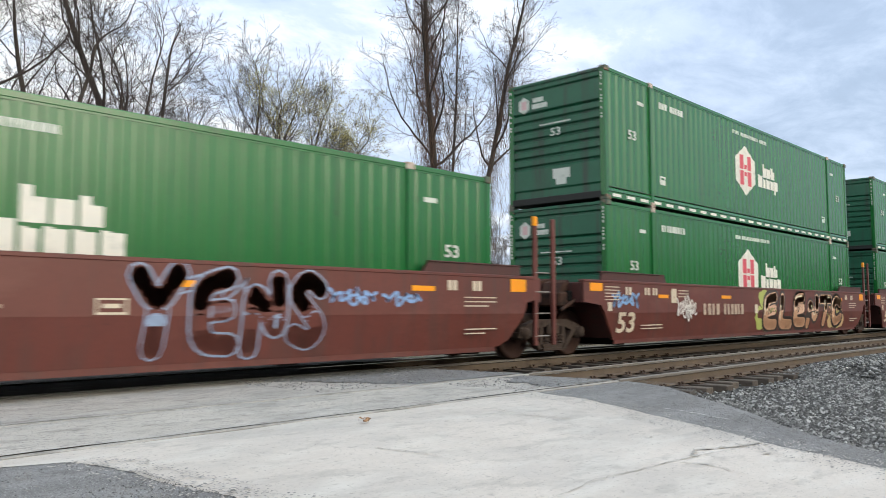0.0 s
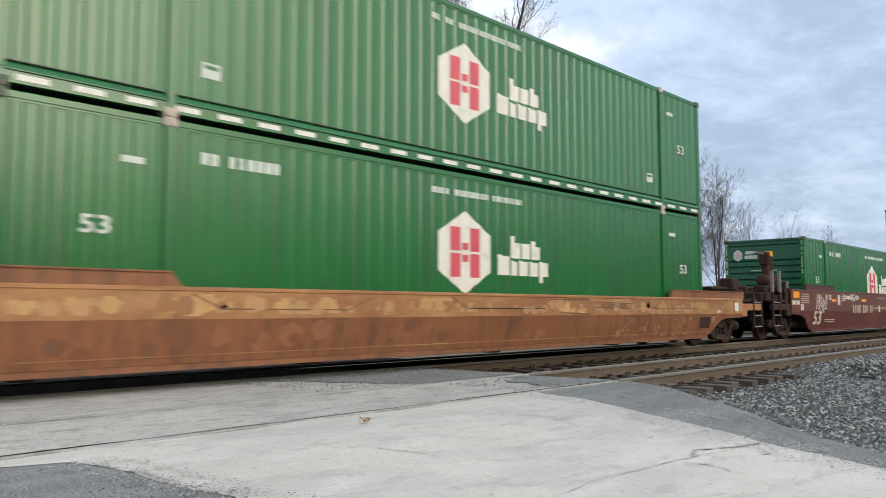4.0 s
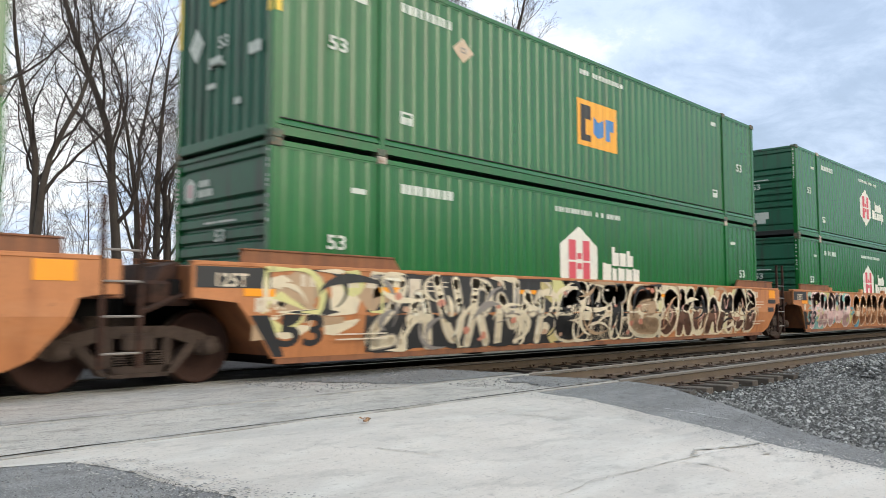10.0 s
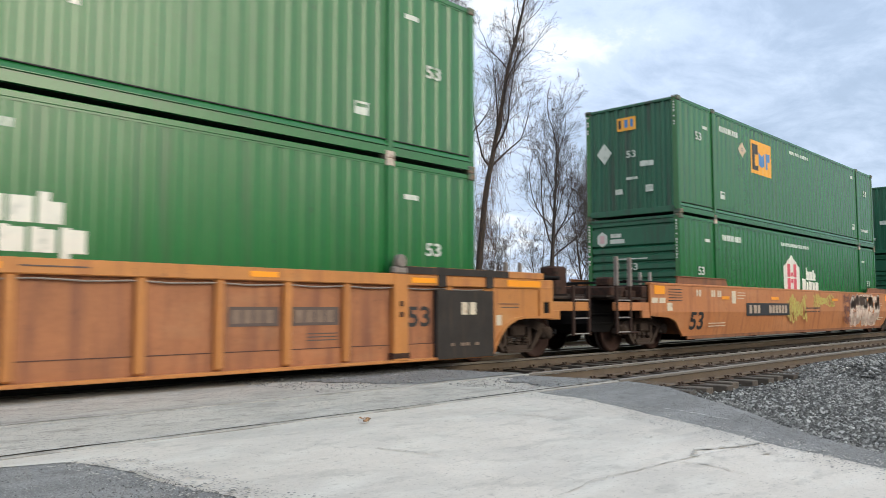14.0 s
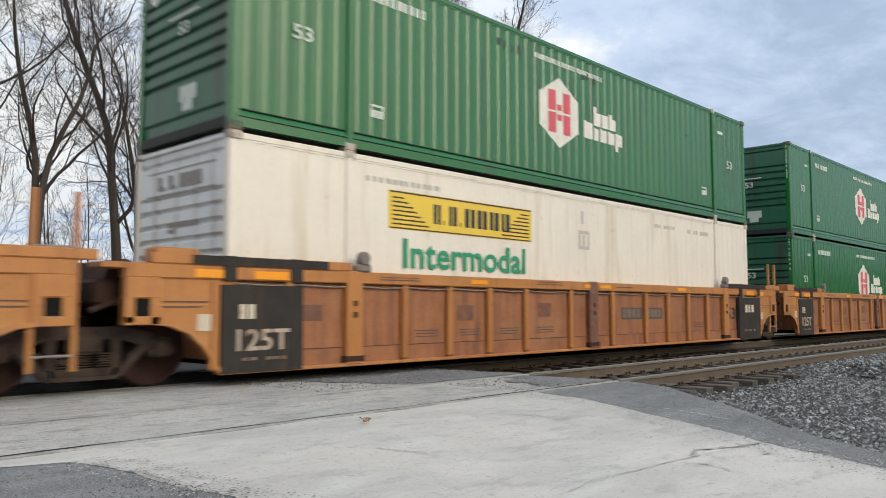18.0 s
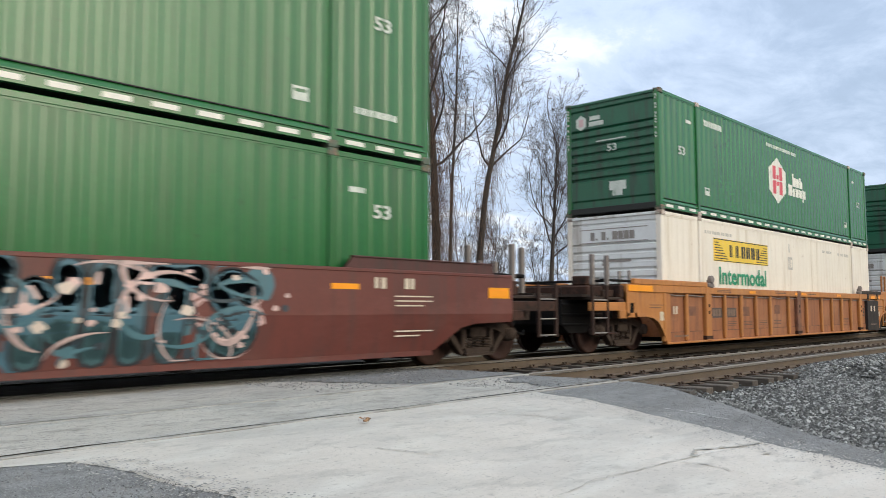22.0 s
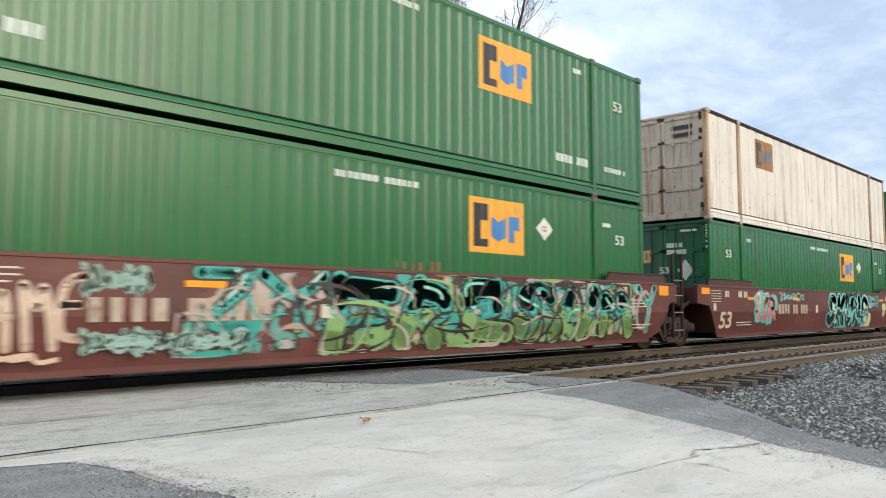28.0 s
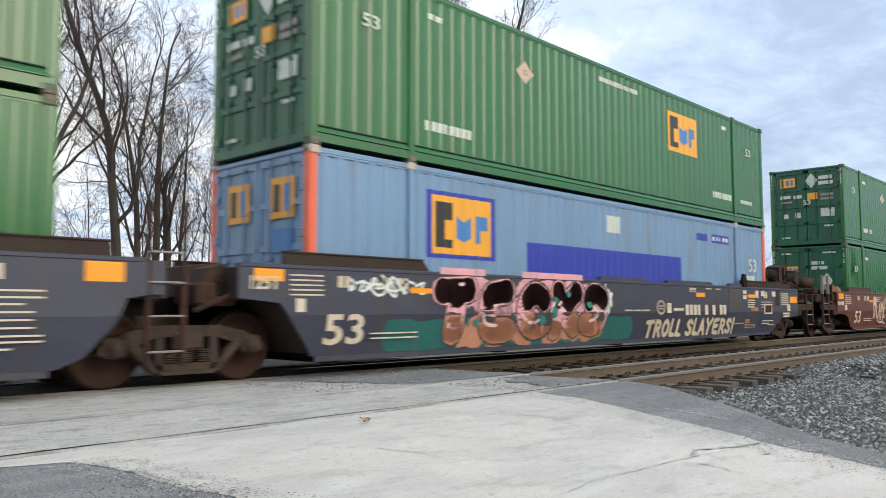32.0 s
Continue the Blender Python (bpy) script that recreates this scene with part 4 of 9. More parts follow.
def arc(cx, cz, rx, rz, a0, a1, n=9):
    return [(cx + rx * math.cos(radians(a0 + (a1 - a0) * i / n)), cz + rz * math.sin(radians(a0 + (a1 - a0) * i / n))) for i in range(n + 1)]


def mural(parent, x0, x1, z0, z1, fills, line, light, seed, period=0.8, line_w=0.22, light_w=0.1, warp=3.0, low=None, label="spray-painted graffiti letters"):
    """A painted piece on the near side of a smooth car: swirling bands of fill, outline and highlight that follow the sheet and its crease."""
    b = Build()
    crease, cell = 0.86, 0.023
    zs = steps(z0, crease, max(2, round((crease - z0) / cell))) + steps(crease, z1, max(2, round((z1 - crease) / cell)))[1:]
    nx = round((x1 - x0) / cell)
    r = random.Random(seed)
    for z in zs:
        for i in range(nx + 1):
            jx, jz = (r.uniform(-0.3, 0.3) * cell, r.uniform(-0.3, 0.3) * cell) if z not in (crease, z0, z1) else (0, 0)
            zz = z + jz
            b.v.append((x0 + (x1 - x0) * i / nx + jx, -CAR - 0.004 + (0.003 + 0.10 * (crease - zz) / 0.56 if zz < crease else 0), zz))
    for j in range(len(zs) - 1):
        z = (zs[j] + zs[j + 1]) / 2
        for i in range(nx):
            x = x0 + (x1 - x0) * (i + 0.5) / nx
            n1, n2 = noise.noise(Vector((x * 0.9, z * 1.5, seed))), noise.noise(Vector((x * 2.3, z * 2.6, seed + 9.5)))
            rim = min((x - x0) * 0.8, (x1 - x) * 0.8, (z - z0) * 2.2 + 0.05, (z1 - z) * 2.2 + 0.05)
            if rim < 0.16 + 0.35 * noise.noise(Vector((x * 3.1, z * 3.4, seed + 3.3))):
                continue
            s = math.sin(6.283 * x / period + warp * n1 + 2.1 * n2 + 1.3 * (z - z0))
            c = math.sin(7.0 * z + warp * n2 + 2.4 * n1)
            if abs(s) < line_w and c > -0.75 or abs(c) < line_w * 0.45:
                k = 3
            elif s > 1 - light_w and c > 0.1 or c > 1 - 0.5 * light_w:
                k = 4
            else:
                k = (0 if n2 > -0.1 else 1) if s > 0 else (2 if n2 + n1 > -0.1 else 1)
                if low and z < 0.62 + 0.25 * n1:
                    k = 5
            q = j * (nx + 1) + i
            b.f.append((q, q + 1, q + nx + 2, q + nx + 1))
            b.m.append(k)
    ob = part("graffiti", b.mesh("graffiti", [spray(c) for c in (*fills, line, light, low or line)]), parent, label)
    ob["kind"] = "stuff"
    return ob


LETTERS = {      # strokes of broad-pen letters in a unit box
    "A": (((0, 0), (0.42, 1), (0.95, 0)), ((0.2, 0.38), (0.75, 0.38))), "B": (((0.15, 0), (0.15, 1)), ((0.15, 0.97), (0.8, 0.9), (0.7, 0.55), (0.2, 0.52)), ((0.2, 0.52), (0.9, 0.42), (0.85, 0.08), (0.15, 0.03))),
    "C": (((0.92, 0.8), (0.55, 1), (0.12, 0.7), (0.12, 0.3), (0.5, 0), (0.95, 0.18)),), "E": (((0.9, 0.98), (0.2, 0.93), (0.12, 0.5), (0.2, 0.06), (0.95, 0.03)), ((0.2, 0.5), (0.8, 0.54))),
    "F": (((0.25, 0), (0.2, 1)), ((0.2, 0.93), (1, 0.98)), ((0.2, 0.5), (0.85, 0.54))), "H": (((0.12, 0), (0.2, 1)), ((0.82, 0), (0.9, 1)), ((0.15, 0.5), (0.85, 0.52))),
    "K": (((0.15, 0), (0.15, 1)), ((0.95, 1), (0.25, 0.48)), ((0.35, 0.55), (1, 0))), "L": (((0.2, 1), (0.12, 0.05), (0.95, 0.03)),), "M": (((0, 0), (0.12, 1), (0.5, 0.35), (0.88, 1), (1, 0)),),
    "N": (((0.1, 0), (0.14, 1), (0.84, 0.02), (0.9, 1)),), "O": (((0.5, 1), (0.08, 0.75), (0.08, 0.25), (0.5, 0), (0.92, 0.25), (0.92, 0.75), (0.5, 1)),), "P": (((0.15, 0), (0.15, 1)), ((0.15, 0.97), (0.85, 0.9), (0.8, 0.5), (0.2, 0.45))),
    "R": (((0.15, 0), (0.18, 1)), ((0.18, 0.97), (0.85, 0.92), (0.8, 0.52), (0.2, 0.48)), ((0.45, 0.5), (0.98, 0))), "S": (((0.92, 0.82), (0.5, 1), (0.1, 0.78), (0.5, 0.52), (0.92, 0.26), (0.5, 0), (0.05, 0.16)),),
    "T": (((0, 0.93), (1, 0.98)), ((0.55, 0.95), (0.4, 0))), "U": (((0.1, 1), (0.12, 0.3), (0.5, 0), (0.85, 0.3), (0.9, 1)),), "W": (((0, 1), (0.22, 0.03), (0.5, 0.8), (0.78, 0.03), (1, 1)),),
    "Y": (((0, 1), (0.45, 0.5), (1, 1)), ((0.45, 0.5), (0.35, 0))), "Z": (((0.05, 0.95), (0.95, 0.97), (0.05, 0.03), (1, 0.05)),)}


def rounded(pts, rounds=2):
    for _ in range(rounds):
        pts = [pts[0]] + [q for a, b in zip(pts, pts[1:]) for q in ((a[0] * 0.75 + b[0] * 0.25, a[1] * 0.75 + b[1] * 0.25), (a[0] * 0.25 + b[0] * 0.75, a[1] * 0.25 + b[1] * 0.75))] + [pts[-1]]
    return pts


def brush(b, pts, w, y, mi, low=None, split=0.0):
    """A broad stroke with round ends and joints; below the height split it takes the colour low."""
    fine = []
    for (xa, za), (xb, zb) in zip(pts, pts[1:]):
        n = max(1, int(math.hypot(xb - xa, zb - za) / 0.07))
        fine += [(xa + (xb - xa) * k / n, za + (zb - za) * k / n) for k in range(n)]
    fine.append(pts[-1])
    for k, (p, q) in enumerate(zip(fine, fine[1:])):
        z = (p[1] + q[1]) / 2 + 0.12 * noise.noise(Vector((p[0] * 2.5, 0.3, y)))
        ribbon(b, [p, q], w, y, mi if low is None or z > split else low)
    for px, pz in fine:
        c = mi if low is None or pz + 0.12 * noise.noise(Vector((px * 2.5, 0.3, y))) > split else low
        b.poly([(px + w / 2 * math.cos(k * 0.785), y - 0.0002, pz + w / 2 * math.sin(k * 0.785)) for k in range(8)], c)


def on_sheet(b, z0=0.3, z1=1.49):
    """Lays flat paint on the near side of a smooth car, over its crease."""
    b.v = [(x, y + (0.003 + 0.10 * (0.86 - min(max(z, z0), z1)) / 0.56 if z < 0.86 else 0), min(max(z, z0), z1)) for x, y, z in b.v]


def spray_paint_part(b, mats, parent, label):
    on_sheet(b)
    ob = part("graffiti", b.mesh("graffiti", mats), parent, label)
    ob["kind"] = "stuff"
    return ob


def cloud(parent, x0, x1, z0, z1, colours, seed, per_metre=7, size=(0.12, 0.34), label="cloud of spray paint", depth=0.0025):
    """Overlapping soft patches of paint behind the letters."""
    r = random.Random(seed)
    b = Build()
    for i in range(int((x1 - x0) * per_metre)):
        cx, cz, rad, k = r.uniform(x0, x1), r.uniform(z0, z1), r.uniform(*size), r.randint(9, 13)
        y, a0 = -CAR - depth - 0.0003 * (i % 8), r.uniform(0, 6)
        b.poly([(cx + rad * r.uniform(0.75, 1.25) * 1.2 * math.cos(a0 + 6.2832 * j / k), y, cz + rad * r.uniform(0.75, 1.2) * math.sin(a0 + 6.2832 * j / k)) for j in range(k)], r.randrange(len(colours)))
    return spray_paint_part(b, [spray(c) for c in colours], parent, label)


def patch(parent, x0, x1, z0, z1, colour, seed, label="field of spray paint"):
    """One field of paint with an uneven outline."""
    b = Build()
    n = int((x1 - x0) / 0.12)
    e = lambda x, k: 0.07 * noise.noise(Vector((x * 1.7, k, seed))) + 0.03 * noise.noise(Vector((x * 7, k, seed)))
    xs = steps(x0, x1, n)
    for xa, xb in zip(xs, xs[1:]):
        za = [z0 + e(xa, 1) + (0.22 if xa == x0 else 0), z0 + e(xb, 1) + (0.22 if xb == x1 else 0), z1 + e(xb, 2) - (0.2 if xb == x1 else 0), z1 + e(xa, 2) - (0.2 if xa == x0 else 0)]
        rows = steps(0, 1, 8)
        for u, w in zip(rows, rows[1:]):
            lo, hi = [za[0] + (za[3] - za[0]) * u, za[1] + (za[2] - za[1]) * u], [za[0] + (za[3] - za[0]) * w, za[1] + (za[2] - za[1]) * w]
            b.poly([(xa, -CAR - 0.0022, lo[0]), (xb, -CAR - 0.0022, lo[1]), (xb, -CAR - 0.0022, hi[1]), (xa, -CAR - 0.0022, hi[0])])
    return spray_paint_part(b, spray(colour), parent, label)


def piece(parent, text, x0, x1, z0, z1, w, edge, fill, low=None, split=0.7, shine=None, shadow=None, seed=1, rim=0.09, lean=0.12, sway=0.05, label="spray-painted graffiti letters"):
    """Outlined broad-pen letters that crowd one another along the side of a car."""
    r = random.Random(seed)
    b = Build()
    H, step = z1 - z0, (x1 - x0) / len(text)
    for i, ch in enumerate(text):
        xa, tilt, drop, grow = x0 + step * i, r.uniform(-0.6, 1.0) * lean, r.uniform(-1, 1) * sway, r.uniform(0.96, 1.1)
        lay = -CAR - 0.006 - 0.0022 * (i % 3)
        strokes = []
        for st in LETTERS[ch]:
            q = [(px + r.uniform(-sway, sway), pz + r.uniform(-sway, sway) * 0.8) for px, pz in st]
            strokes.append(rounded([(xa + w * 0.42 + (step - w * 0.72) * grow * px + tilt * (pz - 0.5), z0 + w / 2 + (H - w) * pz + drop * H * 0.4) for px, pz in q]))
        if shadow:
            for st in strokes:
                brush(b, [(px + 0.08, pz - 0.07) for px, pz in st], w + rim, lay + 0.0006, 4)
        for st in strokes:
            brush(b, st, w + 2 * rim * r.uniform(0.8, 1.15), lay, 0)
        for st in strokes:
            brush(b, st, w, lay - 0.0009, 1, None if low is None else 2, split)
        if shine:
            for st in strokes:
                k = max(2, len(st) // 3)
                a = r.randint(0, len(st) - k)
                brush(b, [(px - w * 0.24, pz + w * 0.2) for px, pz in st[a:a + k]], 0.03 + w * 0.06, lay - 0.0016, 3)
    pick = [edge, fill, low or fill, shine or fill, shadow or edge]
    return spray_paint_part(b, [q if isinstance(q, bpy.types.Material) else spray(q) for q in pick], parent, label)


def swirls(parent, x0, x1, z0, z1, colours, seed, per_metre=4, w=(0.04, 0.11), label="curling strokes of spray paint", depth=0.0135, span=(0.25, 0.7)):
    """Tapered strokes that curl through and between the letters."""
    r = random.Random(seed)
    b = Build()
    for i in range(int((x1 - x0) * per_metre)):
        rx, rz, a0 = r.uniform(*span), r.uniform(*span) * 0.75, r.uniform(0, 360)
        pts = arc(r.uniform(x0, x1), r.uniform(z0, z1), rx, rz, a0, a0 + r.choice((-1, 1)) * r.uniform(70, 190), 12)
        pts = [(min(max(px, x0), x1), min(max(pz, z0), z1)) for px, pz in pts]
        ribbon(b, pts, r.uniform(*w), -CAR - depth - 0.0003 * (i % 8), r.randrange(len(colours)), 0.85)
    return spray_paint_part(b, [spray(c) for c in colours], parent, label)


def steps(a, b, n):
    return [a + (b - a) * i / n for i in range(n + 1)]


def spray(c):
    c = tuple(round(q, 3) for q in c)
    return cached(("spray", c), lambda: surface("spray_paint", c, 0.55, vary=0.12, scale=2, grain=12, dirt=tuple(q * 0.6 + 0.04 for q in c), dirt_amount=0.35, streak=DOWN))


def scribble(parent, x0, x1, z0, z1, colour, seed, loops=7, w=0.05, label="spray-painted scrawl"):
    r = random.Random(seed)
    b = Build()
    pts = []
    n = loops * 10
    for i in range(n + 1):
        u = i / n
        pts.append((x0 + (x1 - x0) * (u + 0.06 * math.sin(u * loops * 6.28 + r.uniform(-0.2, 0.2))), (z0 + z1) / 2 + (z1 - z0) * 0.46 * math.cos(u * loops * 6.28 * 0.83) * (0.7 + 0.3 * math.sin(9 * u + seed))))
    ribbon(b, pts, w, -CAR - 0.006, 0)
    ribbon(b, [(p[0] + 0.3, p[1] * 0.5 + (z0 + z1) * 0.25) for p in pts[:n // 2]], w * 0.8, -CAR - 0.007, 0)
    ob = part("graffiti", b.mesh("graffiti", spray(colour)), parent, label)
    ob["kind"] = "stuff"
    return ob


def flat_bars(parent, x0, x1, z0, z1, n, mt, seed, label="painted reporting-mark bars", name="stencil", y=-CAR - 0.003):
    b = Build()
    bars(b, x0, x1, z0, z1, n, seed, flat=y, gap=0.26)
    ob = part(name, b.mesh(name, mt), parent, label)
    ob["kind"] = "stuff"
    return ob


def rects(parent, rows, mt, name, label="", y=-CAR - 0.003):
    b = Build()
    for x0, x1, z0, z1 in rows:
        b.box(x0, x1, y - 0.004, y, z0, z1)
    ob = part(name, b.mesh(name, mt), parent, label)
    if len(rows) > 1:
        ob["kind"] = "stuff"
    return ob


def side_outline(rear, front):
    a = [(-0.2, 0.3), (-0.62, 0.64), (-0.95, 0.74), (-1.87, 0.79)] if rear == "coupler" else [(-0.02, 0.3), (-0.16, 0.5), (-0.6, 1.02), (-1.22, 1.08)]
    f = [(0.0, 0.3), (0.56, 0.64), (0.9, 0.70), (1.85, 0.72)] if front == "coupler" else [(0.02, 0.3), (0.3, 0.42), (0.62, 0.8), (0.72, 1.06), (0.95, 1.1)]
    return a, [(LEN + x, z) for x, z in f]


def smooth_car(x0, paint, dark, rear, front, label, lettering, lower=None, TOP=1.49):
    """One unit of a smooth-sided well car. Its local x = 0 is its container's trailing end."""
    ob = thing("well_car", label, "rail car", "well cars of the train", at=(x0, TRACK_Y, 0))
    ob["x0"] = x0
    a, f = side_outline(rear, front)
    xr, xf = a[-1][0], f[-1][0]
    shallow = TOP < 1.4

    def side(b):
        # upper sheet, upright; lower sheet leans in below the crease
        ya, yb = -CAR, -CAR + 0.05
        poly = [p for p in a[::-1]] + [p for p in f] + [(xf, TOP), (xr, TOP)]
        # outline cut at the crease
        crease = 0.82 if shallow else 0.86

        def clip(pts, keep_up):
            out = []
            for i in range(len(pts)):
                p, q = pts[i], pts[(i + 1) % len(pts)]
                pin = (p[1] >= crease) == keep_up or p[1] == crease
                if pin:
                    out.append(p)
                if (p[1] - crease) * (q[1] - crease) < 0:
                    u = (crease - p[1]) / (q[1] - p[1])
                    out.append((p[0] + (q[0] - p[0]) * u, crease))
            return out
        upper, lower = clip(poly, True), clip(poly, False)
        b.prism(upper, ya, yb)
        n = len(lower)
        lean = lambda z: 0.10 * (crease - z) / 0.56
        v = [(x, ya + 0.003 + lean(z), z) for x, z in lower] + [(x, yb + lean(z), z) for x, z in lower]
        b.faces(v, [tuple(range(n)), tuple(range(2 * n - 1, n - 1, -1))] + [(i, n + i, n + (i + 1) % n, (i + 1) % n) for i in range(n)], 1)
    key = ("smooth", paint.name, rear, front)
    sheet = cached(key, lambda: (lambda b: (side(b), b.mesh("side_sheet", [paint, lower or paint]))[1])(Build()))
    part("side_sheet", sheet, ob)
    mirror_key = ("smooth_far", paint.name, rear, front)

    def far():
        me = sheet.copy()
        me.transform(Matrix.Diagonal((1, -1, 1, 1)))
        me.flip_normals()
        return me
    part("side_sheet", cached(mirror_key, far), ob)

    def chord(b, s):
        b.box(xr + 0.02, xf - 0.02, *sorted((s * (CAR + 0.012), s * (CAR - 0.14))), TOP - 0.02, TOP + 0.035, 0.01)

    def fair(b, s, rear_one):
        ya, yb = sorted((s * (CAR - 0.02), s * (CAR - 0.07)))
        reach, back = (2.0, 1.95) if shallow else (1.35 if front == "coupler" and not rear_one else 0.55, 2.05 if rear_one else 1.75)
        xa, xb = (-reach, back) if rear_one else (LEN - back, LEN + reach)
        q = [(xa, TOP + 0.03), (xb + 0.14, TOP + 0.03), (xb, TOP + 0.2), (xa + 0.02, TOP + 0.2)] if rear_one else [(xa - 0.14, TOP + 0.03), (xb, TOP + 0.03), (xb - 0.02, TOP + 0.2), (xa, TOP + 0.2)]
        b.prism(q, ya, yb)
        b.box(xa, xb, ya - 0.02, yb + 0.02, TOP + 0.19, TOP + 0.215, 0.006)
    for s in (-1, 1):
        part("top_chord", plain(f"chord{s}{rear}{front}{TOP}", lambda b: chord(b, s), "top_chord", paint), ob)
        part("bottom_flange", plain(f"flange{s}", lambda b: b.box(0.05, LEN - 0.05, *sorted((s * (CAR - 0.107), s * (CAR - 0.15))), 0.22, 0.335, 0.004), "bottom_flange", paint if paint in (SLATE, BROWN) else dark), ob)
        for rear_one in (True, False):
            part("guide_fairing", plain(f"fair{s}{rear_one}{front}{TOP}", lambda b: fair(b, s, rear_one), "guide_fairing", dark), ob)
    # well floor, cross members, ends
    part("well_floor", plain("wfloor", lambda b: (b.box(0.0, LEN, -1.36, 1.36, 0.30, 0.345), [b.box(x, x + 0.25, -1.36, 1.36, 0.19, 0.31, 0.01) for x in (0.3, 4.0, 7.9, 11.8, 15.5)]), "well_floor", BLACK_IRON), ob)
    for rear_end in (True, False):
        end = rear if rear_end else front
        t = 0 if rear_end else math.pi
        at = (0, 0, 0) if rear_end else (LEN, 0, 0)
        bulk = plain(f"bulk{TOP}", lambda b: (b.prism([(-0.05, 0.34), (0.0, 0.34), (-0.55, 1.12), (-0.62, 1.1)], -1.42, 1.42), b.box(-1.2, -0.55, -1.4, 1.4, 1.06, 1.14, 0.01),
                                        b.box(-1.22, -1.12, -1.45, 1.45, 1.06, TOP - 0.02, 0.01)), "end_bulkhead", dark)
        part("end_bulkhead", bulk, ob, at=at, turn=t)
        if end == "coupler":
            coupler_end(ob, at, t, paint, dark)
        else:
            art_end(ob, at, t, paint, dark, rear_end)
    truck(ob, -1.43 if rear == "coupler" else -1.65)
    if front == "coupler":
        truck(ob, LEN + 1.43)
    ob["ends"] = rear + " " + front
    lettering(ob)
    return ob


def art_end(ob, at, t, paint, dark, rear_end):
    """The end over a shared truck: a short centre sill with a bearing, and on the leading end a ladder."""
    sill = plain("artsill", lambda b: (b.box(-1.62, -0.4, -0.35, 0.35, 0.72, 1.16, 0.03), b.box(-1.7, -1.3, -0.28, 0.28, 0.82, 1.08, 0.04), b.box(-1.35, -1.2, -1.25, 1.25, 1.1, 1.3, 0.02)), "articulation_sill", BLACK_IRON)
    part("articulation_sill", sill, ob, at=at, turn=t)
    box = plain("artbox", lambda b: (b.prism([(-1.55, 1.1), (-0.7, 1.1), (-0.7, 1.46), (-1.0, 1.56), (-1.4, 1.5)], -0.62, 0.62)), "end_platform", GRIMY_BROWN)
    part("end_platform", box, ob, at=at, turn=t)
    if rear_end:
        part("bearing_housing", plain("housing", lambda b: (b.box(-1.62, -1.05, -1.22, -0.6, 0.98, 1.28, 0.04), b.prism([(-1.5, 1.28), (-1.1, 1.28), (-1.2, 1.52), (-1.4, 1.46)], -1.15, -0.7)), "bearing_housing", GRIMY_BROWN), ob, at=at, turn=t)
        part("slack_rod", plain("slackrod", lambda b: b.tube([(-1.7, -1.3, 0.92), (-1.2, -1.3, 1.12), (-0.75, -1.36, 1.16)], 0.035, 6), "slack_rod", GRIMY_BROWN), ob, at=at, turn=t)
    if not rear_end:
        tall = ob["x0"] > 100
        top, half = (2.62, 0.05) if tall else (2.2, 0.03)
        post = plain(f"ladpost{tall}", lambda b: b.box(-half, half, -0.03, 0.03, 0.28, top, 0.008), "ladder_post", YELLOW if paint is YELLOW else BROWN if tall else GRIMY_BROWN)
        for x in (1.02, 1.58) if tall else (0.98, 1.42):
            p = part("ladder_post", post, ob, at=(LEN + x, -CAR + 0.05, 0))
            if tall and x < 1.2:
                part("post_cap", plain("postcap", lambda b: b.box(-0.056, 0.056, -0.036, 0.036, top - 0.17, top + 0.006, 0.01), "post_cap", REFLECTOR), p, "orange painted post top")
        rung = plain("rung", lambda b: b.tube([(0.98, 0, 0), (1.42, 0, 0)], 0.014, 6), "ladder_rung", GALV)
        for z in (0.45, 0.86, 1.25, 1.6):
            part("ladder_rung", rung, ob, at=(LEN, -CAR + 0.03, z))
        plate = plain("ladplate", lambda b: b.box(0.93, 1.2, -CAR + 0.06, -CAR + 0.1, 1.1, 1.5, 0.01), "end_plate", paint)
        part("end_plate", plate, ob, at=(LEN, 0, 0))


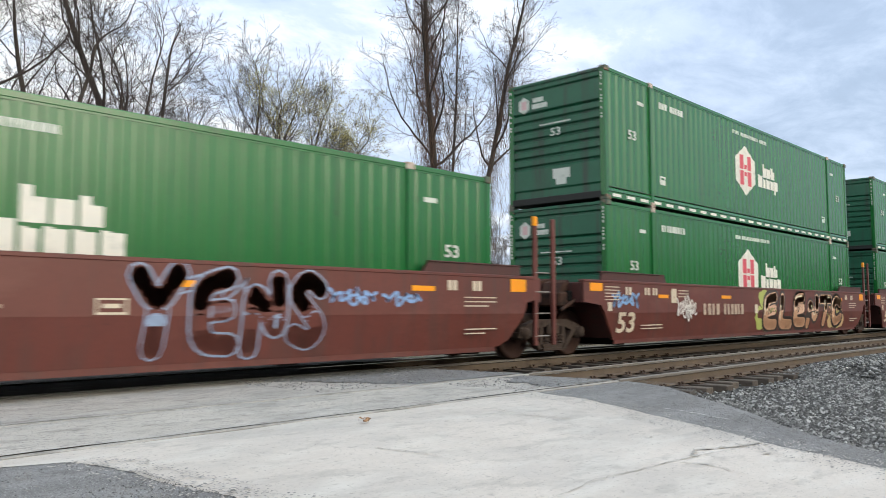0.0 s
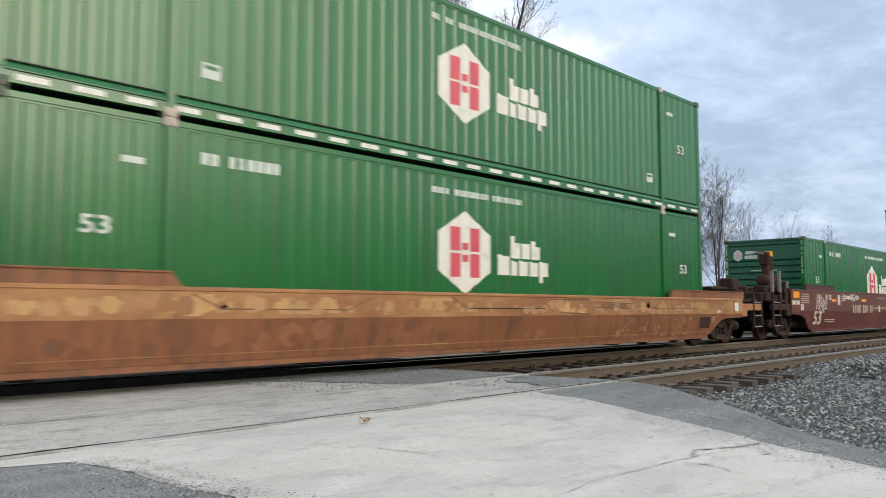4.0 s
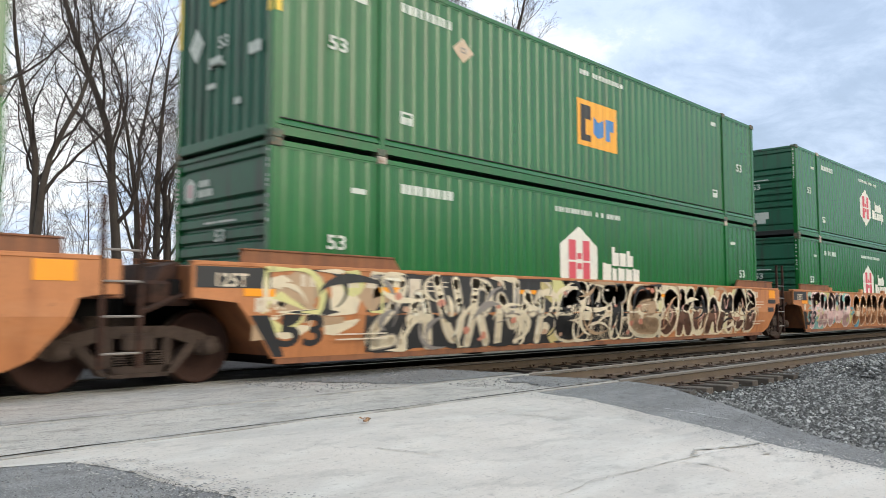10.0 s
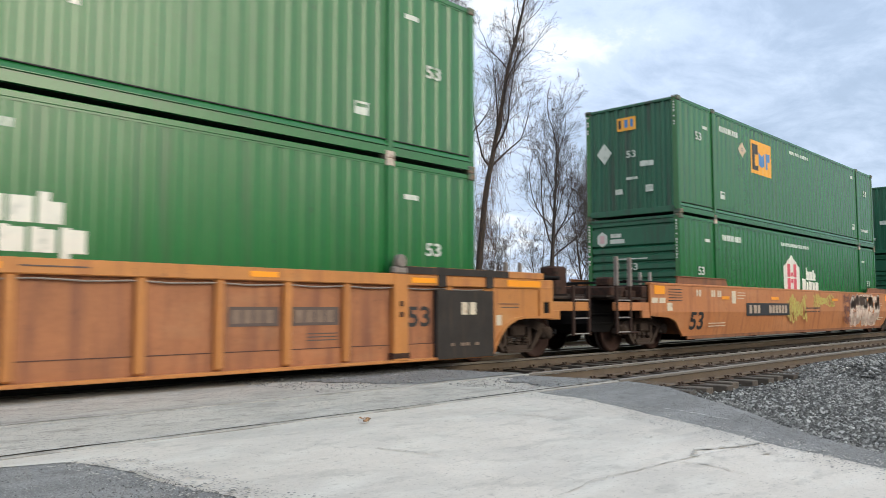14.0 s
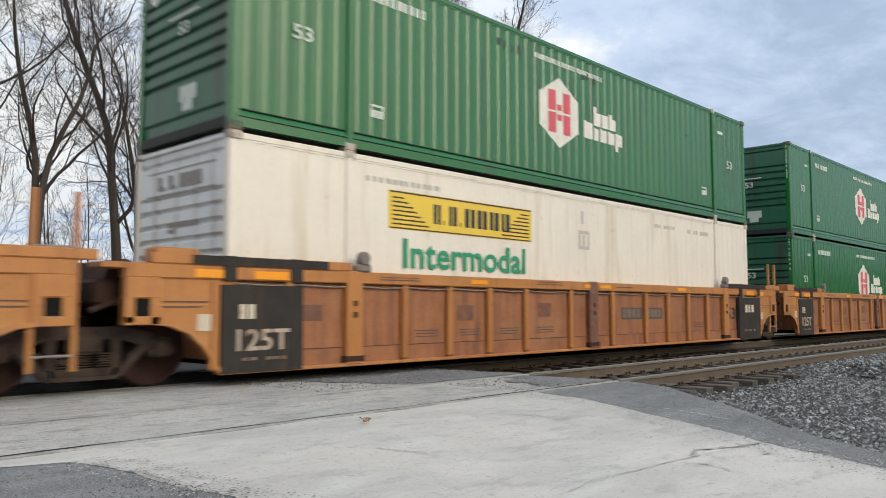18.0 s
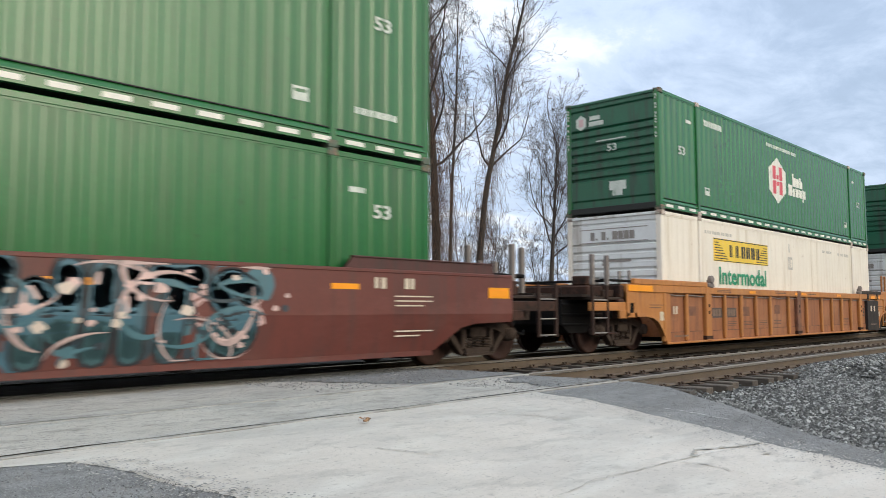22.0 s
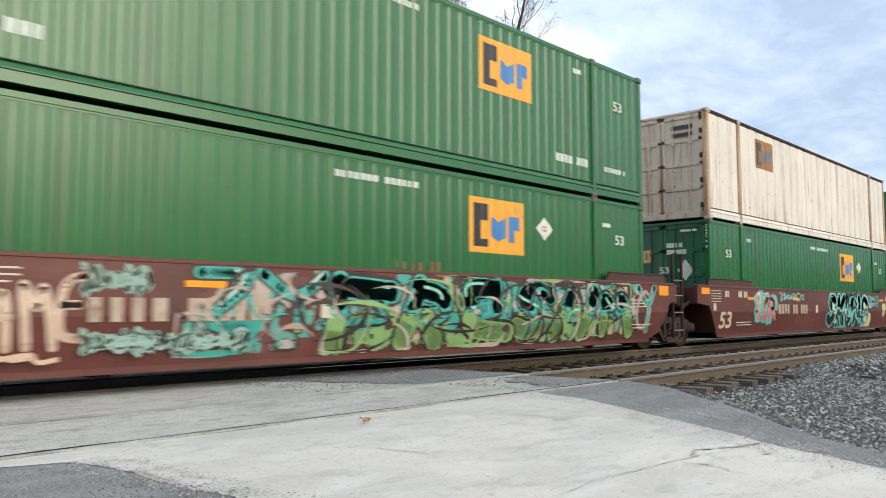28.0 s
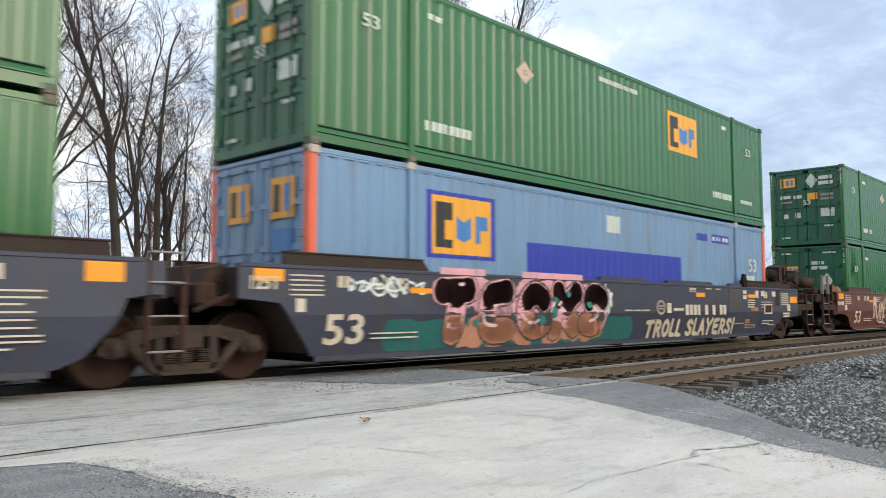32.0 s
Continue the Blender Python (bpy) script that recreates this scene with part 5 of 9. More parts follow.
def coupler_end(ob, at, t, paint, dark):
    """The outer end: draft sill, coupler, platform with handrails, brake gear."""
    part("draft_sill", plain("draft", lambda b: (b.box(-3.2, -0.4, -0.33, 0.33, 0.68, 1.02, 0.02), b.box(-3.28, -3.14, -0.45, 0.45, 0.62, 1.06, 0.02)), "draft_sill", BLACK_IRON), ob, at=at, turn=t)
    part("coupler", plain("knuckle", lambda b: (b.box(-3.62, -3.2, -0.09, 0.09, 0.76, 0.94, 0.03), b.prism([(-3.95, 0.72), (-3.6, 0.72), (-3.55, 0.98), (-3.9, 0.98)], -0.2, 0.16), b.box(-3.98, -3.82, 0.02, 0.2, 0.74, 0.96, 0.03)), "coupler", CAST_STEEL), ob, at=at, turn=t)
    part("end_platform", plain("platform", lambda b: (b.box(-3.15, -1.2, -1.42, 1.42, 1.13, 1.19, 0.01), 
                                                     b.box(-1.8, -1.72, -1.4, 1.4, 0.9, 1.48, 0.01)), "end_platform", DECK), ob, at=at, turn=t)
    for k in range(6):
        part("walkway_slat", plain(f"walkway{k}", lambda b: b.box(-3.3 + 0.1 * k, -3.23 + 0.1 * k, -1.3, 1.3, 1.185, 1.235), "walkway_slat", DECK), ob, at=at, turn=t)
    post_top = 1.95 if t == 0 else 1.4
    for s in (-1, 1):
        for x in (-3.2, -2.66):
            part("ladder_post", plain(f"endpost{s}{x}{post_top}", lambda b: b.box(x - 0.035, x + 0.035, s * 1.47 - 0.03, s * 1.47 + 0.03, 0.42, post_top, 0.01), "ladder_post", HANDRAIL), ob, at=at, turn=t)
            if t == 0:
                part("post_sleeve", plain(f"sleeve{s}{x}", lambda b: b.box(x - 0.045, x + 0.045, s * 1.47 - 0.04, s * 1.47 + 0.04, 1.42, 2.03, 0.01), "post_sleeve", PALE_POST), ob, "pale grey upper post", at=at, turn=t)
        for z in (0.46, 0.76, 1.12):
            part("ladder_rung", plain(f"endrung{s}{z}", lambda b: b.tube([(-3.2, s * 1.48, z), (-2.66, s * 1.48, z)], 0.015, 6), "ladder_rung", GALV), ob, at=at, turn=t)
        part("side_beam", plain(f"endbeam{s}", lambda b: (b.box(-3.24, -1.86, *sorted((s * (CAR - 0.03), s * (CAR - 0.13))), 0.9, 1.08, 0.012), b.box(-2.2, -1.86, *sorted((s * (CAR - 0.02), s * (CAR - 0.1))), 0.74, 0.92, 0.012)), "side_beam", paint if paint in (ORANGE, ORANGE_TAN, YELLOW) else GRIMY_BROWN), ob, at=at, turn=t)
        part("beam_brace", plain(f"endbrace{s}", lambda b: b.tube([(-2.3, s * 1.45, 1.05), (-1.75, s * 1.45, 0.72)], 0.03, 5), "beam_brace", GRIMY_BROWN), ob, at=at, turn=t)
    low = t == 0 and (paint is YELLOW or paint is ORANGE or paint is ORANGE_TAN)
    if t == 0 and ob["x0"] > 100:
        stand = part("brake_stand", plain("tallstand", lambda b: (b.box(-1.29, -1.08, -0.62, -0.42, 1.18, 2.72, 0.025), b.box(-1.08, -0.88, -0.64, -0.40, 1.18, 2.58, 0.02), b.box(-1.33, -1.2, -0.68, -0.36, 2.3, 2.66, 0.04)), "brake_stand", GRIMY_BROWN), ob, "tall brown brake stand", at=at, turn=t)
        part("stand_cap", plain("standcap", lambda b: b.box(-1.08, -0.88, -0.645, -0.40, 2.58, 2.74, 0.015), "stand_cap", REFLECTOR), stand, "orange painted top")
        part("brake_rod", plain("brakerod", lambda b: b.tube([(-1.28, -0.52, 2.66), (-1.9, -0.5, 2.68), (-2.1, -0.5, 2.62)], 0.018, 6), "brake_rod", GALV), stand)
    elif t == 0 and not low:
        part("brake_stand", plain("brakestand", lambda b: (b.box(-3.06, -2.88, -0.5, -0.34, 1.18, 2.0, 0.03), b.prism([(-3.27, 1.86), (-2.86, 1.74), (-2.80, 2.12), (-2.94, 2.22), (-3.27, 2.2)], -0.62, -0.36), b.box(-2.88, -2.7, -0.56, -0.3, 1.18, 1.72, 0.03)), "brake_stand", GRIMY_BROWN), ob, "brown cast brake stand with a heavy head", at=at, turn=t)
    if low:
        part("brake_valve", plain("lowvalve", lambda b: (b.tube([(-2.2, -0.5, 1.3), (-2.15, -0.5, 1.3), (-1.6, -0.5, 1.3), (-1.5, -0.5, 1.3)], [0.08, 0.14, 0.14, 0.06], 10), b.box(-2.5, -2.2, -0.7, -0.2, 1.19, 1.42, 0.03), b.tube([(-2.5, -0.9, 1.3), (-2.0, -0.95, 1.45), (-1.5, -0.9, 1.35)], 0.03, 6)), "brake_valve", BLACK_IRON), ob, at=at, turn=t)
    elif t == 0:
        for x, z in ((-1.45, 1.66), (-2.05, 1.56)):
            for k in range(3):
                part("pipe", plain(f"pipe{x}{k}", lambda b: b.tube([(x - 0.25, -1.15 + 0.1 * k, z - 0.3), (x, -1.15 + 0.1 * k, z - 0.22 + 0.05 * k), (x + 0.2, -1.15 + 0.1 * k, z - 0.42)], 0.022, 5), "pipe", GRIMY_BROWN), ob, at=at, turn=t)
        rx = -1.02 if ob["x0"] > 100 else -1.97
        part("air_reservoir", plain(f"tank{rx}", lambda b: b.tube([(rx - 0.5, -0.5, 1.84), (rx - 0.46, -0.5, 1.84), (rx + 0.46, -0.5, 1.84), (rx + 0.5, -0.5, 1.84)], [0.1, 0.18, 0.18, 0.1], 16), "air_reservoir", GRIMY_BROWN, True), ob, at=at, turn=t)
        part("brake_valve", plain("valve", lambda b: (b.tube([(-2.55, -0.35, 1.2), (-2.55, -0.35, 1.25), (-2.55, -0.35, 1.6), (-2.55, -0.35, 1.66)], [0.1, 0.15, 0.15, 0.06], 10), b.box(-2.75, -2.35, -0.5, 0.1, 1.2, 1.36, 0.03), b.box(-2.62, -2.48, -0.1, 0.1, 1.3, 1.58, 0.02)), "brake_valve", GRIMY_BROWN), ob, at=at, turn=t)
        part("brake_cylinder", plain("cylinder", lambda b: b.tube([(-2.1, -0.2, 1.42), (-2.05, -0.2, 1.42), (-1.5, -0.2, 1.42), (-1.4, -0.2, 1.42)], [0.12, 0.2, 0.2, 0.08], 12), "brake_cylinder", GRIMY_BROWN, True), ob, at=at, turn=t)
        part("air_pipe", plain("airpipe", lambda b: b.tube([(-2.9, -0.9, 1.3), (-2.3, -0.9, 1.45), (-1.9, -0.6, 1.3), (-1.2, -0.6, 1.35)], 0.03, 6), "air_pipe", GRIMY_BROWN), ob, at=at, turn=t)
    elif t != 0 and (paint is SLATE or paint is ORANGE):
        end_mt = BLACK_IRON if paint is SLATE else GRIMY_BROWN
        tank = part("air_reservoir", plain("fronttank", lambda b: b.tube([(-2.02, 0.78, 1.98), (-1.98, 0.78, 1.98), (-1.94, 0.78, 1.98), (-0.75, 0.78, 1.98), (-0.7, 0.78, 1.98)], [0.09, 0.15, 0.175, 0.175, 0.1], 18), "air_reservoir", end_mt, True), ob, "long cylindrical air tank", at=at, turn=t)
        for x in (-1.75, -1.0):
            part("tank_strap", plain(f"strap{x}", lambda b: b.tube([(x - 0.03, 0.78, 1.98), (x + 0.03, 0.78, 1.98)], 0.182, 18, caps=False), "tank_strap", GRIMY_BROWN), tank)
        if paint is ORANGE:
            part("tank_end", plain("tankend", lambda b: b.tube([(-2.03, 0.78, 1.98), (-2.0, 0.78, 1.98), (-1.86, 0.78, 1.98)], [0.08, 0.155, 0.18], 18), "tank_end", FADED_PANEL, True), tank, "rusty orange tank end")
        part("tank_cradle", plain("cradle", lambda b: [b.box(x - 0.06, x + 0.06, 0.6, 0.96, 1.1, 1.84, 0.02) for x in (-1.75, -1.0)], "tank_cradle", GRIMY_BROWN), ob, at=at, turn=t)
        stand = part("brake_stand", plain("frontstand", lambda b: (b.box(-2.3, -2.0, 0.62, 0.92, 1.18, 1.8, 0.03), b.prism([(-2.62, 2.16), (-2.35, 1.78), (-1.86, 1.76), (-1.88, 2.22), (-2.2, 2.3), (-2.5, 2.27)], 0.58, 0.98)), "brake_stand", GRIMY_BROWN), ob, "dark cast brake housing", at=at, turn=t)
        part("housing_rib", plain("frontrib", lambda b: (b.prism([(-2.5, 2.1), (-2.32, 1.86), (-2.28, 1.86), (-2.46, 2.12)], 0.98, 1.02), b.box(-2.2, -2.15, 0.98, 1.02, 1.8, 2.2)), "housing_rib", BLACK_IRON), stand)
        if paint is SLATE:
            part("brake_cylinder", plain("frontcyl", lambda b: (b.tube([(-3.5, 0.78, 1.98), (-3.42, 0.78, 1.97), (-2.8, 0.78, 1.9), (-2.6, 0.78, 1.86)], [0.08, 0.14, 0.17, 0.1], 12), b.box(-3.2, -3.0, 0.65, 0.9, 1.2, 1.85, 0.02), b.tube([(-3.3, 1.0, 1.3), (-2.9, 1.05, 1.7), (-2.5, 1.0, 1.5)], 0.025, 6)), "brake_cylinder", BLACK_IRON), ob, at=at, turn=t)
            for k in range(4):
                part("pipe", plain(f"frontpipe{k}", lambda b: b.tube([(-2.4 - 0.12 * k, 1.2, 1.2), (-2.4 - 0.12 * k, 1.22, 1.5 + 0.06 * k), (-2.1, 1.1, 1.62 + 0.05 * k)], 0.022, 5), "pipe", GRIMY_BROWN), ob, at=at, turn=t)
        else:
            part("frame_brace", plain("frontbrace", lambda b: (b.tube([(-2.2, 1.2, 1.2), (-2.75, 1.2, 1.62)], 0.04, 6), b.tube([(-3.2, 1.2, 1.2), (-2.7, 1.2, 1.64)], 0.04, 6), b.box(-2.78, -2.66, 1.1, 1.3, 1.16, 1.72, 0.01)), "frame_brace", BLACK_IRON), ob, at=at, turn=t)
    elif t != 0 and ob["x0"] < 0:
        for x, y in ((-2.9, 0.9), (-2.1, 1.3), (-1.7, 0.6)):
            part("stanchion", plain(f"stanchion{x}", lambda b: b.box(x - 0.05, x + 0.05, y - 0.05, y + 0.05, 1.15, 2.1, 0.012), "stanchion", PALE_POST), ob, "worn grey upright post", at=at, turn=t)
    elif t != 0:
        part("brake_box", plain("frontbox", lambda b: (b.box(-3.6, -3.15, 0.3, 0.7, 1.2, 1.82, 0.04), b.box(-3.15, -3.0, 0.42, 0.6, 1.2, 1.5, 0.02)), "brake_box", GRIMY_BROWN), ob, at=at, turn=t)
        part("cover_plate", plain("frontplate", lambda b: b.box(-1.6, -0.7, 0.3, 1.2, 1.46, 1.52, 0.01), "cover_plate", GRIMY_BROWN), ob, at=at, turn=t)
    if t == 0:
        # added block, black for the shade below the platform; hides light from behind
        shade_block = part("end_skirt", plain("shade_block", lambda b: b.prism([(-3.45, 1.13), (-3.45, 0.62), (-3.2, 0.45), (-2.55, 0.45), (-2.4, 0.6), (-2.4, 1.13)], -0.9, 0.9), "end_skirt", BLACK_IRON), ob, at=at, turn=t)
        for z in (0.6, 0.8, 1.0):
            part("skirt_rib", plain(f"shadeblockrib{z}", lambda b: b.box(-3.47, -2.5, -0.94, -0.9, z, z + 0.05, 0.01), "skirt_rib", BLACK_IRON), shade_block)
    for y in (-1.2, -0.95):
        part("guide_pin", plain("guidepin", lambda b: b.box(-0.035, 0.035, -0.03, 0.03, 1.1, 1.78, 0.01), "guide_pin", GALV), ob, "pale worn upright pin", at=(at[0] + (-1.3 if t == 0 else 1.3), y if t == 0 else -y - 2.2 + 2.2, 0))
    part("step_bracket", plain("stepb", lambda b: (b.box(-2.98, -2.3, -1.46, -1.3, 0.42, 0.46, 0.01), b.box(-2.2, -1.95, -1.46, -1.3, 0.72, 1.15, 0.02)), "step_bracket", GRIMY_BROWN), ob, at=at, turn=t)
    part("equipment_box", plain("equip", lambda b: (b.box(-3.05, -2.45, -1.25, -0.6, 1.19, 1.42, 0.03), b.box(-2.95, -2.6, -1.15, -0.8, 1.42, 1.62, 0.03)), "equipment_box", GRIMY_BROWN), ob, at=at, turn=t)
    if t == 0 and ob["x0"] < 0 and not low:
        part("hatch_plate", plain("hatch", lambda b: b.prism([(-1.77, 1.5), (-1.36, 1.5), (-1.42, 1.6), (-1.7, 1.7)], -1.5, -1.2), "hatch_plate", FADED_PANEL), ob, "faded tan hatch", at=at, turn=t)
    if not low:
        part("equipment_frame", plain("equipf", lambda b: (b.box(-2.4, -1.86, -1.38, -0.5, 0.95, 1.2, 0.02), b.box(-2.36, -2.28, -1.4, -1.32, 1.2, 1.75, 0.01), b.box(-2.02, -1.94, -1.4, -1.32, 1.2, 1.75, 0.01), b.box(-2.4, -1.9, -1.4, -1.32, 1.7, 1.76, 0.01), b.box(-2.3, -1.95, -1.3, -0.6, 1.44, 1.58, 0.02)), "equipment_frame", GRIMY_BROWN), ob, at=at, turn=t)
    part("cross_bar", plain("crossbar", lambda b: (b.box(-2.1, -1.88, -1.44, 1.44, 1.18, 1.44, 0.02), b.box(-2.55, -2.1, -1.3, -0.95, 1.19, 1.34, 0.02)), "cross_bar", GRIMY_BROWN), ob, at=at, turn=t)
    part("top_rail", plain(f"toprail{paint is ORANGE_TAN}", lambda b: [b.box(*q[:4], q[4] - drop, q[5] - drop, 0.01) for drop in (0.17 if paint is ORANGE_TAN else 0.0,) for q in ((-2.5, -0.6, -1.3, -1.2, 1.52, 1.57), (-2.5, -0.6, 1.2, 1.3, 1.52, 1.57), (-2.5, -2.4, -1.3, 1.3, 1.5, 1.55))], "top_rail", BLACK_IRON), ob, at=at, turn=t)
    part("hose", plain("hose", lambda b: b.tube([(-3.1, 0.3, 0.8), (-3.4, 0.34, 0.5), (-3.7, 0.3, 0.42), (-3.85, 0.2, 0.5)], 0.025, 6), "air_hose", BLACK_IRON), ob, at=at, turn=t)


def ribbed_car(x0, rear, front, label, lettering, panels=(True, True)):
    """One unit of a ribbed well car: top chord, upright ribs over recessed sheets, arched ends."""
    ob = thing("well_car", label, "rail car", "well cars of the train", at=(x0, TRACK_Y, 0))
    ob["x0"] = x0
    ea, eb = (1.95 if rear == "coupler" else 1.40), (1.95 if front == "coupler" else 1.40)
    xr, xf = -ea, LEN + eb

    for s in (-1, 1):
        ya, yb = sorted((s * CAR, s * (CAR - 0.16)))
        part("top_chord", plain(f"rchord{s}{rear}{front}", lambda b: b.box(xr, xf, ya, yb, 1.30, 1.47, 0.012), "top_chord", YELLOW), ob)
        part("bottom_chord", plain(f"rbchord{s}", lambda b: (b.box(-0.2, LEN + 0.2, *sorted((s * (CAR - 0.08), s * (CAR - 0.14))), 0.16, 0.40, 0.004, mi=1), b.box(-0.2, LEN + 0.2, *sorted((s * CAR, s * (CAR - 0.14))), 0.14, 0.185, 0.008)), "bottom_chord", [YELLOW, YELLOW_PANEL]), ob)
        for xa, xb in ((xr + 0.3, 1.86), (LEN - 1.86, xf - 0.3)):
            part("guide_fairing", plain(f"rfair{s}{xa:.1f}", lambda b: b.box(xa, xb, *sorted((s * (CAR + 0.01), s * (CAR - 0.08))), 1.47, 1.59, 0.012), "guide_fairing", YELLOW), ob)
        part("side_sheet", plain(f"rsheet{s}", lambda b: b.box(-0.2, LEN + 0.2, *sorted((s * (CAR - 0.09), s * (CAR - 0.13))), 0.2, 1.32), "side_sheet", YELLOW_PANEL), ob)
        part("seam", plain(f"rseam{s}", lambda b: b.box(-0.2, LEN + 0.2, *sorted((s * (CAR - 0.0795), s * (CAR - 0.1))), 0.402, 0.412), "seam", BROWN_DARK), ob, "dark seam along the side")
        part("hand_line", plain(f"rline{s}", lambda b: b.tube([(x, s * (CAR - 0.05), 1.262 - 0.02 * math.sin(x * 3.1) ** 2) for x in steps(-0.2, LEN + 0.2, 66)], 0.011, 5), "hand_line", GALV), ob)
    rib = plain("rib", lambda b: b.box(-0.062, 0.062, -CAR + 0.006, -CAR + 0.1, 0.2, 1.31, 0.022), "rib", YELLOW)
    wide_rib = lambda b: (b.box(-0.15, 0.15, -CAR - 0.012, -CAR + 0.1, 0.16, 1.48, 0.018), b.box(-0.18, 0.18, -CAR - 0.016, -CAR + 0.1, 0.2, 0.29, 0.01, mi=1), b.box(-0.04, 0.04, -CAR - 0.02, -CAR, 0.98, 1.06, 0.008, mi=1), b.box(-0.04, 0.04, -CAR - 0.02, -CAR, 0.82, 0.9, 0.008, mi=1))
    wide, grimed = plain("widerib", wide_rib, "rib", [YELLOW, GRIMY_BROWN]), plain("widerib", wide_rib, "rib", [YELLOW_STAIN, GRIMY_BROWN])
    xs = [-0.27, 0.82, 1.92, 2.93, 3.93, 4.92, 5.93, 7.33, 8.08, 8.83, 10.2, 11.2, 12.2, 13.2, 14.22, 15.3, 16.4]
    for x in xs:
        part("rib", grimed if x == 8.08 else wide if x in (1.92, 14.22) else rib, ob, at=(x, 0, 0))
        part("rib", rib, ob, at=(x, 0, 0), turn=math.pi)
    bracket = plain("bracket", lambda b: (b.box(-0.14, 0.14, -CAR - 0.03, -CAR + 0.1, 1.46, 1.58, 0.03), b.box(-0.1, 0.12, -CAR - 0.01, -CAR + 0.08, 1.57, 1.66, 0.02), b.lathe_y([(0, -CAR - 0.05), (0.08, -CAR - 0.05), (0.1, -CAR - 0.03), (0.1, -CAR + 0.05)], 12, cz=1.66)), "lock_bracket", PALE_POST)
    for x in (2.08, 14.2):
        part("lock_bracket", bracket, ob, at=(x, 0, 0))

    def arch(b, e, s):
        pts = [(0.0, 0.16), (-0.22, 0.16), (-0.30, 0.3), (-0.45, 0.5), (-0.62, 0.65), (-0.85, 0.74), (-1.1, 0.77), (-e, 0.78), (-e, 1.31), (0.0, 1.31)]
        ya, yb = sorted((s * (CAR - 0.03), s * (CAR - 0.09)))
        b.prism(pts[::-1], ya, yb)

    def end_block(b, e, s):
        yo, yi = sorted((s * (CAR + 0.004), s * (CAR - 0.12)))
        b.box(-e, -e + 0.42, yo, yi, 1.06, 1.31, 0.015)
        b.box(-e, -e + 0.12, yo, yi, 0.78, 1.08, 0.01)
        b.box(-e + 0.30, -e + 0.42, yo, yi, 0.78, 1.08, 0.01)
        b.box(-e, -e + 0.42, yo, yi, 0.76, 0.86, 0.01)

    def lip(b, e, s):
        low = [(-0.22, 0.16), (-0.30, 0.3), (-0.45, 0.5), (-0.62, 0.65), (-0.85, 0.74), (-1.1, 0.77), (-e + 0.3, 0.775)]
        b.prism((low + [(x + 0.035, z + 0.045) for x, z in low[::-1]])[::-1], *sorted((s * (CAR + 0.004), s * (CAR - 0.12))))
    for rear_end in (True, False):
        end = rear if rear_end else front
        e = ea if rear_end else eb
        t, at = (0, (0, 0, 0)) if rear_end else (math.pi, (LEN, 0, 0))
        for s in (-1, 1):
            part("end_sheet", plain(f"arch{end}{s}", lambda b: arch(b, e, s), "end_sheet", YELLOW), ob, at=at, turn=t)
            part("end_block", plain(f"endblock{end}{s}", lambda b: end_block(b, e, s), "end_block", YELLOW), ob, at=at, turn=t)
            part("arch_lip", plain(f"archlip{end}{s}", lambda b: lip(b, e, s), "arch_lip", YELLOW), ob, at=at, turn=t)
            part("jacking_pocket", plain(f"pocket{end}{s}", lambda b: b.box(-e + 0.12, -e + 0.3, *sorted((s * (CAR - 0.022), s * (CAR - 0.05))), 0.86, 1.06), "jacking_pocket", BLACK_IRON), ob, at=at, turn=t)
        if end == "coupler":
            coupler_end(ob, at, t, YELLOW, YELLOW)
        else:
            art_end(ob, at, t, YELLOW, YELLOW_PANEL, rear_end)
            part("end_step", plain("rstep", lambda b: (b.box(-1.06, -0.5, -CAR, -CAR + 0.3, 1.47, 1.66, 0.02), b.box(-1.66, -1.04, -CAR + 0.02, -CAR + 0.4, 1.4, 1.47, 0.01)), "end_step", YELLOW), ob, at=at, turn=t) if rear_end else None
        gx = -0.2 if rear_end else LEN - 1.16
        if panels[0 if rear_end else 1]:
            pw = 1.22 if rear_end else 1.38
            part("data_panel", plain(f"gpanel{rear_end}", lambda b: b.box(0.0, pw, -CAR - 0.008, -CAR + 0.09, 0.15, 1.24, 0.004), "data_panel", GREY_PANEL), ob, "dark grey data panel", at=(gx, 0, 0))
            xa, xb = (-0.4, pw + 0.42) if rear_end else (-0.75, pw + 0.4)
            part("dark_band", plain(f"gband{rear_end}", lambda b: b.box(xa, xb, -CAR - 0.016, -CAR - 0.006, 1.475, 1.586), "dark_band", GREY_PANEL), ob, "blackened band along the fairing", at=(gx, 0, 0))
            for x in (0.02, pw - 0.2):
                part("stripe", plain(f"gstripe{x}", lambda b: b.box(x, x + 0.18, -CAR - 0.02, -CAR + 0.05, 1.29, 1.595), "stripe", GREY_PANEL), ob, at=(gx, 0, 0))
        for q in (((-0.56, -0.12, 1.32, 1.42), (0.26, 0.78, 1.32, 1.42)) if rear_end and end == "art" else ((-1.9, -0.86, 1.32, 1.45),) if rear_end else ((15.48, 15.98, 1.30, 1.41), (16.14, 16.62, 1.30, 1.41)) if end == "art" else ((14.43, 14.96, 1.34, 1.42), (16.75, 17.7, 1.33, 1.44))):
            rects(ob, [q], REFLECTOR, "reflector", "amber reflector", y=-CAR - 0.006)
        rects(ob, [(-0.95, -0.35, 1.02, 1.035), (-0.95, -0.45, 0.96, 0.975)] if rear_end else [(LEN + 0.4, LEN + 0.95, 1.02, 1.035), (LEN + 0.45, LEN + 0.95, 0.96, 0.975)], FADED_DARK, "data_line", "thin lines of stencilled data", y=-CAR + 0.026)
